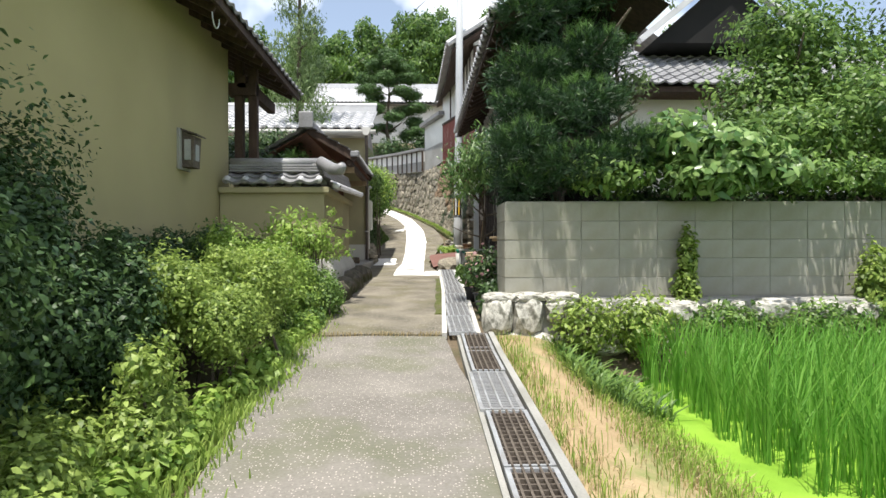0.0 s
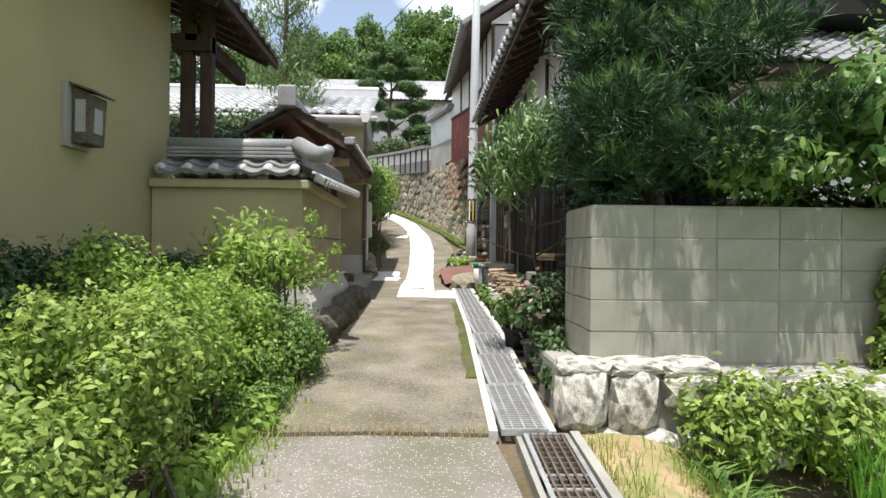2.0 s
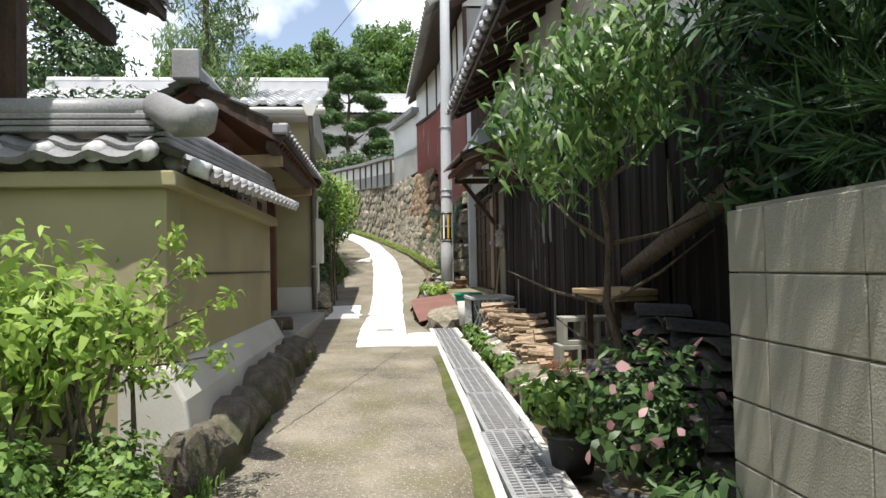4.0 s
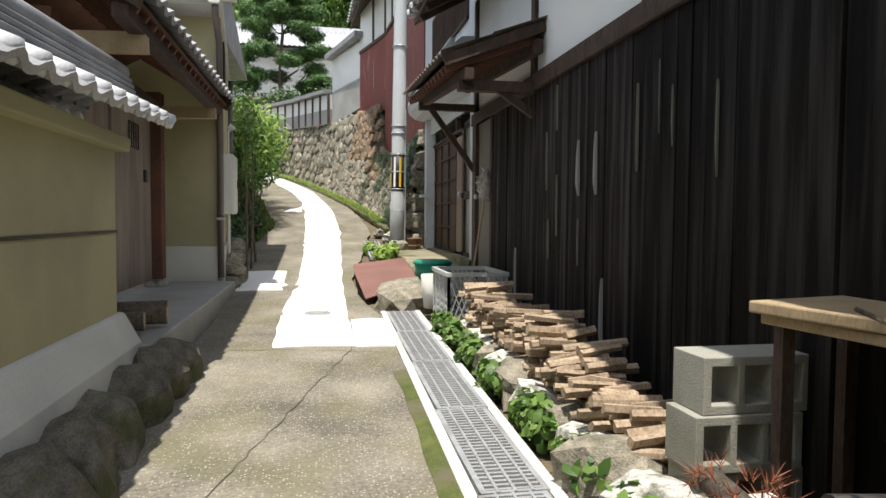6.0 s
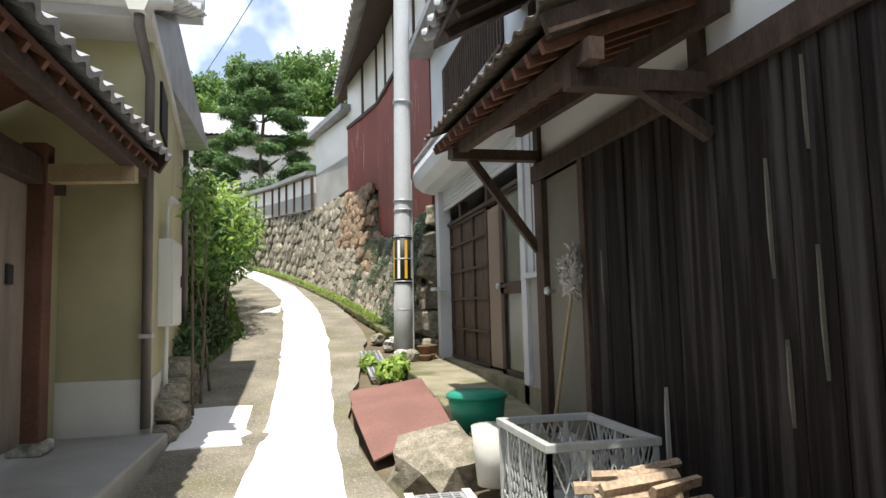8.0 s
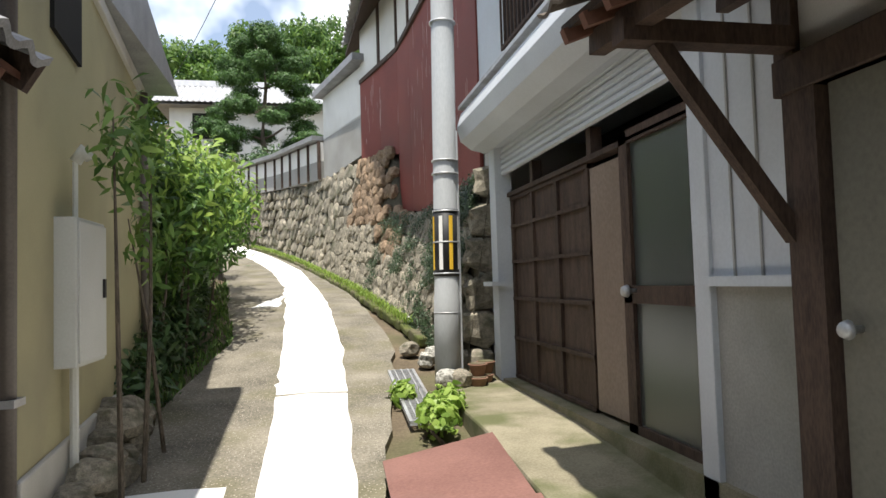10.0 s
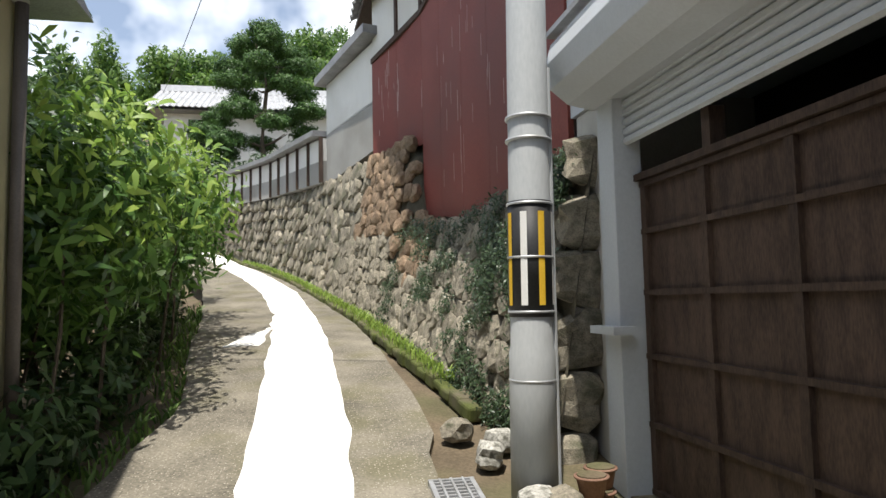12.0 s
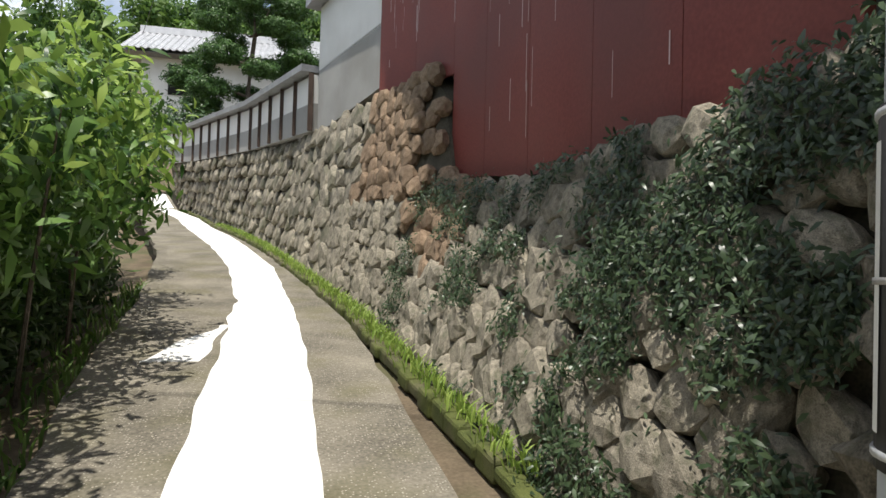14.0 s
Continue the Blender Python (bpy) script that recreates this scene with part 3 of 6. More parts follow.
cols = np.arange(0.76, 1.5, 0.08)
rowsy = np.append(np.arange(-14, 6.4, 0.4), 6.45)
g.v = [(x, y, land(x, y) + 0.03 + 0.012 * noise.noise(Vector((x * 6, y * 6, 0)))) for y in rowsy for x in cols]
k = len(cols)
g.f = [(j * k + i, j * k + i + 1, (j + 1) * k + i + 1, (j + 1) * k + i) for j in range(len(rowsy) - 1) for i in range(k - 1)]
solid("grass_verge", g, DRYBANK, "cut dry grass verge beside the drain", "verge", "structure", True)
g = Geo().box(1.55, 40, -40, 6.25, -0.3, -0.03)
solid("water", g, PADDY, "paddy water covered by yellow-green duckweed", "water", "structure")

# ---- drain grates along the road ----


def drain_grate(x, y0, y1, w, material, mesh_bars, label):
    th = thing("drain_grate", (x, (y0 + y1) / 2, gz((y0 + y1) / 2)), label, "drain grate", "drain grates beside the lane")
    x0, x1 = x, x + w
    zt = lambda y: gz(y) + 0.02
    fr = Geo()
    for a in (x0 + 0.012, x1 - 0.012):
        fr.beam((a, y0, zt(y0)), (a, y1, zt(y1)), 0.024, 0.035)
    for y in (y0 + 0.01, y1 - 0.01):
        fr.beam((x0, y, zt(y)), (x1, y, zt(y)), 0.02, 0.035)
    each("frame_bar", fr, STEEL, th)
    n = int((y1 - y0) / (0.036 if not mesh_bars else 0.06))
    g = Geo()
    for i in range(1, n):
        y = y0 + (y1 - y0) * i / n
        g.beam((x0 + 0.024, y, zt(y)), (x1 - 0.024, y, zt(y)), 0.016 if not mesh_bars else 0.012, 0.03)
    each("bar", g, material, th)
    g = Geo()
    for k in range(1, 4 if not mesh_bars else 6):
        a = x0 + w * k / (4 if not mesh_bars else 6)
        g.beam((a, y0, zt(y0) + 0.006), (a, y1, zt(y1) + 0.006), 0.012, 0.03)
    each("cross_bar", g, STEEL if not mesh_bars else material, th)
    return th


GX = [(6, 0.31), (7.3, 0.35), (10, 0.43), (12, 0.46), (14.3, 0.49)]
y = 6.35
while y < 14.2:
    drain_grate(edge(GX, y + 0.5), y, min(y + 0.99, 14.28), 0.27, GRATE, False, "galvanised steel drain grate with pale side rails")
    y += 1.0
drain_grate(0.42, 3.9, 4.85, 0.27, GRATE, False, "galvanised steel drain grate lying on the drain")
for y in (0.2, 1.15, 2.1, 3.0, 4.9, 5.6):
    drain_grate(0.45, y, min(y + 0.88, 6.3), 0.25, RUSTY, True, "rusty coarse drain grate half grown over")
drain_grate(0.58, 17.6, 18.95, 0.24, GRATE, False, "galvanised steel drain grate partly under weeds")
g = Geo()
for y0, y1 in ((-4, 6.3),):
    n = 12
    for i in range(n):
        a, b = y0 + (y1 - y0) * i / n, y0 + (y1 - y0) * (i + 1) / n
        g.beam((0.735, a, gz(a)), (0.735, b, gz(b)), 0.05, 0.1)
        g.beam((0.425, a, gz(a) - 0.02), (0.425, b, gz(b) - 0.02), 0.03, 0.08)
solid("drain_kerb", g, CEMENT, "thin worn concrete drain kerb", "kerb", "structure")
g = Geo()
for i in range(20):
    a, b = 6.35 + i * 0.4, 6.75 + i * 0.4
    g.beam((edge(GX, a) - 0.03, a, gz(a) + 0.0), (edge(GX, b) - 0.03, b, gz(b) + 0.0), 0.05, 0.06)
    g.beam((edge(GX, a) + 0.3, a, gz(a) + 0.0), (edge(GX, b) + 0.3, b, gz(b) + 0.0), 0.05, 0.06)
solid("drain_edging", g, PLINTH, "pale concrete edging on both sides of the drain", "kerb", "structure")

# ---- ochre house beside the lane ----
house = thing("house", (-4, 1, 0), "ochre plastered house with wide dark timber eaves", "house")
part("wall", Geo().box(-6.5, -2.65, -9, 9.35, -0.6, 4.3), OCHRE, house, "plain ochre plaster wall")
sof = Geo()
sof.add([(-2.05, -9.5, 3.86), (-2.05, 11.45, 3.86), (-6.6, 11.45, 6.1), (-6.6, -9.5, 6.1), (-2.05, -9.5, 3.8), (-2.05, 11.45, 3.8), (-6.6, 11.45, 6.04), (-6.6, -9.5, 6.04)],
        [(0, 1, 2, 3), (7, 6, 5, 4), (0, 4, 5, 1), (1, 5, 6, 2), (2, 6, 7, 3), (3, 7, 4, 0)])
part("eave_boarding", sof, BROWN, house, "dark brown eave boards")
g = Geo()
for y in np.arange(-9, 11.4, 0.42):
    g.beam((-2.1, y, 3.77), (-3.2, y, 4.31), 0.05, 0.07)
each("rafter", g, BROWN, house)
part("fascia", Geo().box(-2.07, -2.03, -9.5, 11.45, 3.79, 3.9), BROWN, house)
each("tile_course", tile_field((-2.0, -9.5, 3.88), (0, 1, 0), (-4.6, 0, 2.25), 78, 18, 0.27, 0.28), TILE, house, "grey clay roof tiles")
g = Geo()
for x0 in (-2.42, -2.62):
    g.box(x0, x0 + 0.12, 9.55, 9.67, 1.9, 4.0)
each("post", g, BROWN, house, "dark porch posts")
part("gable_wall", Geo().prism([(-2.66, 4.1), (-6.5, 4.1), (-6.5, 6.0), (-2.66, 4.12)], "y", 9.2, 9.34).prism([(-2.66, 4.1), (-6.5, 4.1), (-6.5, 6.0), (-2.66, 4.12)], "y", -9, -8.86).box(-6.6, -6.45, -9, 9.35, -0.6, 6.02), OCHRE, house)
part("beam", Geo().box(-2.7, -2.3, 9.5, 9.72, 3.45, 3.62).box(-2.56, -2.44, 9.5, 11.4, 3.55, 3.72), BROWN, house)
part("drip_wire", Geo().tube([(-2.1, 7.0 + 0.12 * math.cos(a), 3.72 - 0.13 * math.sin(a)) for a in np.linspace(0, math.pi, 12)], [0.007] * 12, 6), ALU, house)
vent = thing("vent_hood", (-2.55, 7.6, 2.3), "small weathered wall vent box with a tin hood", "vent")
part("back_board", Geo().box(-2.65, -2.62, 7.36, 7.72, 2.14, 2.6), CEMENT, vent, bevel=0.004)
part("box", Geo().prism([(-2.62, 2.17), (-2.5, 2.17), (-2.48, 2.52), (-2.62, 2.58)], "y", 7.44, 7.68), RUSTY, vent, bevel=0.006)
part("hood", Geo().prism([(-2.62, 2.6), (-2.44, 2.54), (-2.44, 2.525), (-2.62, 2.585)], "y", 7.4, 7.72), RUSTY, vent)
part("mesh_window", Geo().box(-2.52, -2.485, 7.5, 7.62, 2.25, 2.45).box(-2.59, -2.52, 7.432, 7.44, 2.25, 2.48), CRATE, vent)

# ---- garden wall with tile coping ----


def coping(parent, a, b, half, z, ridge, tw):
    """Small tiled roof on a wall from a to b."""
    a, b = Vector(a), Vector(b)
    d = (b - a).normalized()
    s = Vector((d.y, -d.x, 0))
    n = int((b - a).length / tw)
    tw = (b - a).length / n
    for sg in (1, -1):
        up = -s * sg * half + Vector((0, 0, ridge))
        p0 = a + s * sg * half + Vector((0, 0, z))
        each("tile_course", tile_field(p0, d, up, n, 2, tw, up.length / 2.1, 0.04, 0.03), TILE, parent, "smoked clay coping tiles")
        g = Geo()
        for i in range(n + 1):
            p = a + d * (i * tw) + s * sg * (half + 0.012) + Vector((0, 0, z + 0.045))
            g.tube([p, p - s * sg * 0.09 + Vector((0, 0, 0.035))], [0.046, 0.046], 10)
        each("end_tile", g, TILEPALE, parent, "pale round eave tile ends", True)
    g = Geo()
    for k, w in enumerate((0.1, 0.09, 0.08)):
        zz = z + ridge + 0.02 + k * 0.035
        m = Matrix.Translation(a + Vector((0, 0, zz))) @ d.to_track_quat("Y", "Z").to_matrix().to_4x4()
        g.box(-w, w, 0, (b - a).length, 0, 0.028, m)
    each("ridge_course", g, TILE, parent, bevel=0.006)
    part("ridge_roll", Geo().tube([a + Vector((0, 0, z + ridge + 0.15)), b + Vector((0, 0, z + ridge + 0.15))], [0.065, 0.065], 12), TILE, parent, "round ridge tiles", True)


gw = thing("garden_wall", (-1.4, 10.4, 0.8), "olive plastered garden wall with grey tile coping", "wall", "", "structure")
part("wall", Geo().box(-2.64, -1.24, 8.9, 9.12, 0.5, 2.05).box(-1.46, -1.24, 9.12, 11.93, 0.5, 2.05), OLIVE, gw, bevel=0.008)
part("cornice", Geo().box(-2.64, -1.17, 8.83, 9.19, 1.99, 2.07).box(-1.53, -1.17, 9.19, 11.97, 1.99, 2.07), OLIVE, gw, bevel=0.01)
part("groove", Geo().box(-1.245, -1.234, 9.12, 11.93, 1.545, 1.56), JOINT, gw)
g = Geo().prism([(-1.46, 0.4), (-1.06, 0.4), (-1.13, 0.93), (-1.22, 1.1), (-1.46, 1.1)], "y", 8.82, 12.0)
part("plinth", g, PLINTH, gw, "pale sloping plaster plinth", bevel=0.02)
coping(gw, (-2.52, 9.01, 0), (-1.3, 9.01, 0), 0.24, 2.1, 0.16, 0.21)
coping(gw, (-1.35, 8.95, -0.05), (-1.35, 12.42, 0.1), 0.3, 2.08, 0.18, 0.21)
part("corner_tile", Geo().tube([(-1.3, 8.95, 2.42), (-1.12, 8.78, 2.3), (-1.0, 8.66, 2.28), (-0.95, 8.6, 2.33)], [0.075, 0.085, 0.08, 0.05], 10), TILE, gw, "upturned hip end tile", True)
stones = [rock_mesh("foot_stone", SHADESTONE, i) for i in range(5)]
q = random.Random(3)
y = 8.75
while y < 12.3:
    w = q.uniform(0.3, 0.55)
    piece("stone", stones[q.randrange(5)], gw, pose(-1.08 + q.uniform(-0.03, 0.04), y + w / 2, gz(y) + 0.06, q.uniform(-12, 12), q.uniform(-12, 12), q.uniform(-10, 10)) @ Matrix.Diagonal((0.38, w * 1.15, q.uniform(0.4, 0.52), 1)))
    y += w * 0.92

# ---- gate with a small roof ----
gate = thing("gate", (-1.9, 14.1, 0.95), "roofed timber garden gate with brown tiles and dark doors", "gate")
part("threshold", Geo().box(-2.6, -1.08, 11.95, 15.83, 0.4, 0.91), CEMENT, gate, "grey cement gate step", bevel=0.015)
g = Geo()
for x, y in ((-1.8, 12.5), (-1.8, 15.3)):
    g.box(x - 0.075, x + 0.075, y - 0.075, y + 0.075, 0.98, 2.9)
each("post", g, REDWOOD, gate, "red-brown gate posts", bevel=0.01)
each("post_base", Geo().box(-1.91, -1.69, 12.39, 12.61, 0.91, 0.99).box(-1.91, -1.69, 15.19, 15.41, 0.91, 0.99), PALESTONE, gate, bevel=0.02)
each("lintel", Geo().box(-1.88, -1.74, 12.0, 15.65, 2.62, 2.8).box(-1.3, -1.2, 12.1, 15.68, 2.76, 2.85), BROWN, gate, bevel=0.008)
each("bracket_timber", Geo().beam((-1.86, 12.5, 2.7), (-1.2, 12.5, 2.72), 0.1, 0.12).beam((-1.86, 15.3, 2.7), (-1.2, 15.3, 2.72), 0.1, 0.12), PALEWOOD, gate, "pale timber brackets")
leaf = part("door", Geo().box(-1.87, -1.83, 13.95, 15.22, 0.98, 2.62), GATEDOOR, gate, "grey-brown boarded gate door", bevel=0.004)
part("door", Geo().box(-1.89, -1.85, 12.58, 13.93, 0.98, 2.62), GATEDOOR, gate, "grey-brown boarded gate door", bevel=0.004)
g = Geo()
for k in range(5):
    g.box(-1.826, -1.815, 14.42 + k * 0.075, 14.435 + k * 0.075, 2.26, 2.5)
for k in range(4):
    g.box(-1.826, -1.817, 14.42, 14.735, 2.26 + k * 0.075, 2.272 + k * 0.075)
each("lattice_bar", g, BROWN, leaf, "small window lattice")
part("lattice_pane", Geo().box(-1.832, -1.827, 14.42, 14.735, 2.26, 2.5), PLINTH, leaf, "pale window paper")
part("door_pull", Geo().box(-1.832, -1.81, 14.93, 15.01, 1.97, 2.09), BLACK, leaf, "dark iron door pull", bevel=0.006)
each("side_wall", Geo().box(-2.0, -1.85, 15.38, 15.86, 0.91, 2.7).box(-2.0, -1.85, 11.9, 12.42, 0.91, 2.7), OLIVE, gate)
roof = Geo()
for x1, z1 in ((-1.15, 2.88), (-2.88, 2.88)):
    roof.add([(x1, 12.1, z1), (x1, 15.72, z1), (-2.0, 15.72, 3.38), (-2.0, 12.1, 3.38), (x1, 12.1, z1 - 0.03), (x1, 15.72, z1 - 0.03), (-2.0, 15.72, 3.35), (-2.0, 12.1, 3.35)],
             [(0, 1, 2, 3), (7, 6, 5, 4), (0, 4, 5, 1), (1, 5, 6, 2), (2, 6, 7, 3), (3, 7, 4, 0)])
part("roof_boarding", roof, REDWOOD, gate)
g = Geo()
for y in np.arange(12.2, 15.7, 0.2):
    g.beam((-1.17, y, 2.84), (-1.98, y, 3.315), 0.04, 0.05)
each("rafter", g, REDWOOD, gate)
each("barge_board", Geo().beam((-1.11, 12.06, 2.87), (-2.0, 12.06, 3.4), 0.05, 0.14).beam((-1.11, 15.74, 2.87), (-2.0, 15.74, 3.4), 0.05, 0.14), BROWN, gate)
each("tile_course", tile_field((-1.09, 12.0, 2.9), (0, 1, 0), (-0.94, 0, 0.53), 19, 5, 0.199, 0.215, 0.04), TILE, gate)
each("tile_course", tile_field((-2.92, 12.0, 2.9), (0, 1, 0), (0.94, 0, 0.53), 19, 5, 0.199, 0.215, 0.04), TILE, gate)
part("ridge", Geo().box(-2.1, -1.9, 11.95, 15.8, 3.4, 3.54).tube([(-2.0, 11.95, 3.58), (-2.0, 15.8, 3.58)], [0.07, 0.07]), TILE, gate)
each("ridge_end", Geo().box(-2.13, -1.87, 11.88, 11.95, 3.4, 3.7).box(-1.22, -1.06, 12.0, 12.12, 2.9, 3.01), TILE, gate, bevel=0.02)
for i, (x, y, l) in enumerate(((-1.22, 12.55, 0.5), (-1.3, 12.3, 0.5), (-1.28, 12.85, 1.1))):
    lg = thing("log", (x, y, 0.99), "short barked log lying on the gate step", "log", "logs on the gate step")
    part("bark", Geo().tube([(x - l / 2, y, 0.99), (x + 0.1, y + 0.02, 0.995)], [0.055, 0.06], 10), BARK, lg, "", True)
    part("cut_end", Geo().tube([(x + 0.1, y + 0.02, 0.995), (x + 0.106, y + 0.021, 0.995)], [0.054, 0.054], 10), PALEWOOD, lg)

# ---- second house with the downpipe ----
h2 = thing("house", (-3.5, 18, 1), "ochre plastered house with grey tile roof and gutter", "house")
part("wall", Geo().prism([(-6, 15.87), (-1.22, 15.87), (-1.63, 19.55), (-6, 19.55)], "z", 0.6, 3.92), OLIVE, h2, "ochre plaster wall", bevel=0.006)
part("plinth", Geo().prism([(-6, 15.845), (-1.195, 15.845), (-1.605, 19.575), (-6, 19.575)], "z", 0.6, 1.3), PLINTH, h2, "pale cement plinth", bevel=0.01)
part("eave_box", Geo().prism([(-6, 15.42), (-1.14, 15.42), (-1.6, 19.6), (-6, 19.85)], "z", 3.86, 3.96), PLINTH, h2, "cream eave box", bevel=0.01)
each("tile_course", tile_field((-6, 15.3, 3.99), (1, 0, 0), (0, 1.4, 0.5), 18, 9, 0.274, 0.27, 0.05), TILEPALE, h2, "pale grey roof tiles")
g = Geo()
for k in range(19):
    g.tube([(-6 + k * 0.274, 15.28, 4.05), (-6 + k * 0.274, 15.4, 4.09)], [0.05, 0.05], 10)
each("end_tile", g, TILEPALE, h2, "pale round eave tile ends", True)
part("roof_back", Geo().prism([(15.36, 3.97), (19.9, 3.97), (17.6, 4.76)], "x", -6, -1.35), TILE, h2)
part("ridge", Geo().box(-6, -1.12, 17.5, 17.7, 4.8, 4.96).tube([(-6, 17.6, 5.0), (-1.1, 17.6, 5.0)], [0.07, 0.07]), TILEPALE, h2)
part("gutter", Geo().tube([(-6, 15.27, 3.93), (-0.98, 15.27, 3.91)], [0.05, 0.05], 10), PLINTH, h2, "cream eave gutter", True)
part("rainwater_head", Geo().prism([(-1.31, 4.0), (-1.09, 4.0), (-1.15, 3.83), (-1.25, 3.83)], "y", 15.22, 15.38), PLINTH, h2)
part("downpipe", Geo().tube([(-1.2, 15.3, 3.84), (-1.2, 15.3, 3.76), (-1.23, 15.8, 3.56), (-1.23, 15.8, 0.95)], [0.036] * 4, 10), PIPE, h2, "brown downpipe", True)
part("rear_downpipe", Geo().tube([(-1.57, 19.42, 3.86), (-1.57, 19.42, 1.2)], [0.036, 0.036], 10), PIPE, h2, "brown downpipe", True)
each("pipe_clip", Geo().box(-1.275, -1.185, 15.755, 15.86, 2.9, 2.93).box(-1.275, -1.185, 15.755, 15.86, 1.6, 1.63), STEEL, h2)
part("side_window", Geo().prism([(-1.3, 16.35), (-1.252, 16.35), (-1.32, 16.95), (-1.36, 16.95)], "z", 3.3, 3.72), DARK, h2)
cab = thing("meter_cabinet", (-1.2, 16.65, 2.0), "tall narrow grey utility cabinet on the house wall", "cabinet")
part("body", Geo().box(-1.36, -1.18, 16.42, 16.86, 1.67, 2.4), BOXGREY, cab, bevel=0.008)
part("door", Geo().box(-1.179, -1.168, 16.435, 16.845, 1.69, 2.38), BOXGREY, cab, bevel=0.003)
each("conduit", Geo().tube([(-1.25, 16.62, 2.4), (-1.25, 16.62, 2.7)], [0.014, 0.014], 8).tube([(-1.25, 16.6, 1.67), (-1.25, 16.6, 1.05)], [0.022, 0.022], 8), BOXGREY, cab)
part("conduit_cap", Geo().tube([(-1.25, 16.62, 2.7), (-1.21, 16.62, 2.76), (-1.18, 16.62, 2.72)], [0.03, 0.035, 0.03], 10), BOXGREY, cab, "", True)
part("latch", Geo().box(-1.17, -1.155, 16.78, 16.805, 2.0, 2.1), BLACK, cab)

# ---- charred-board barn ----
barn = thing("barn", (2.3, 11.5, 0.8), "old barn with charred board wall below white plaster", "barn")
part("wall", Geo().box(1.5, 2.4, 8.2, 14.86, 0.3, 4.2), WHITE, barn, "white plaster upper wall")
q = random.Random(11)
y = 8.25
while y < 14.0:
    w = min(q.uniform(0.11, 0.21), 14.02 - y)
    # Boards beyond y 11.2 take the paler of the two charred colours.
    part("board", Geo().box(1.46 + q.uniform(-0.008, 0.006), 1.5, y, y + w - q.uniform(0.003, 0.012), 0.5 + q.uniform(0, 0.2), 2.6), PALERBOARD if y > 11.2 else DARKWOOD, barn)
    y += w
for yy, z0, z1, w in ((11.92, 1.78, 2.13, 0.04), (11.66, 1.78, 2.15, 0.03), (13.25, 0.98, 1.4, 0.02), (11.55, 0.9, 1.3, 0.025)):
    part("gap", Geo().prism([(yy, z0), (yy + w, z0 + 0.08), (yy + w * 0.8, z1 - 0.1), (yy + w * 0.3, z1)], "x", 1.435, 1.452), CEMENT, barn, "pale strip where a board has split")
g = Geo()
for i in range(14):
    yy, z0, w = q.uniform(8.6, 13.95), q.uniform(0.75, 2.3), q.uniform(0.004, 0.012)
    h = min(q.uniform(0.06, 0.45), 2.58 - z0)
    g.prism([(yy, z0), (yy + w, z0 + h * 0.4), (yy + w * 0.7, z0 + h), (yy + w * 0.2, z0 + h * 0.8)], "x", 1.447, 1.462)
each("splinter", g, PANEL, barn, "thin pale splinters on the boards")
part("rail", Geo().box(1.43, 1.5, 8.2, 14.86, 2.6, 2.72), BROWN, barn, "dark timber rail", bevel=0.006)
g = Geo()
for yy in (8.3, 9.25, 11.15, 12.95, 14.85):
    g.box(1.47, 1.5, yy - 0.045, yy + 0.045, 2.72, 3.9)
each("post", g, BROWN, barn, "dark posts in the plaster")
part("door", Geo().box(1.475, 1.5, 14.12, 14.67, 1.0, 2.6), PANEL, barn, "grey flush side door")
each("door_frame", Geo().box(1.44, 1.5, 14.03, 14.1, 0.95, 2.66).box(1.44, 1.5, 14.69, 14.83, 0.95, 2.66).box(1.44, 1.5, 14.1, 14.69, 2.6, 2.66), BROWN, barn)
part("door_knob", Geo().tube([(1.475, 14.6, 1.86), (1.44, 14.6, 1.86), (1.43, 14.6, 1.86), (1.41, 14.6, 1.86)], [0.012, 0.012, 0.03, 0.022], 12), STEEL, barn, "round metal knob", True)
part("end_boarding", Geo().box(1.46, 2.44, 8.12, 8.2, 0.4, 4.2), DARKWOOD, barn, "dark boarded end wall")
part("base_beam", Geo().box(1.44, 1.52, 8.2, 14.0, 0.5, 0.62), BROWN, barn)
roof = Geo()
roof.add([(0.93, 7.6, 3.9), (0.93, 15.65, 3.9), (2.2, 15.65, 4.58), (2.2, 7.6, 4.58), (0.93, 7.6, 3.84), (0.93, 15.65, 3.84), (2.2, 15.65, 4.52), (2.2, 7.6, 4.52)],
         [(0, 1, 2, 3), (7, 6, 5, 4), (0, 4, 5, 1), (1, 5, 6, 2), (2, 6, 7, 3), (3, 7, 4, 0)])
roof.add([(2.2, 7.6, 4.58), (2.2, 15.65, 4.58), (3.0, 15.65, 4.1), (3.0, 7.6, 4.1)], [(0, 1, 2, 3)])
part("eave_boarding", roof, BROWN, barn)
g = Geo()
for yy in np.arange(7.7, 15.6, 0.38):
    g.beam((0.96, yy, 3.82), (1.6, yy, 4.16), 0.05, 0.07)
each("rafter", g, BROWN, barn)
each("tile_course", tile_field((0.88, 7.5, 3.92), (0, 1, 0), (2.0, 0, 1.07), 31, 5, 0.265, 0.28, 0.05), TILE, barn, "grey clay roof tiles")
g = Geo()
for i in range(32):
    yy = 7.5 + i * 0.265
    g.tube([(0.87, yy, 3.985), (0.95, yy, 4.02)], [0.05, 0.05], 10)
each("end_tile", g, TILEPALE, barn, "pale round eave tile ends", True)
part("gable_wall", Geo().prism([(1.5, 4.15), (2.4, 4.15), (2.2, 4.5), (1.6, 4.22)], "y", 8.2, 8.3).prism([(1.5, 4.15), (2.4, 4.15), (2.2, 4.5), (1.6, 4.22)], "y", 14.9, 15.0), WHITE, barn)

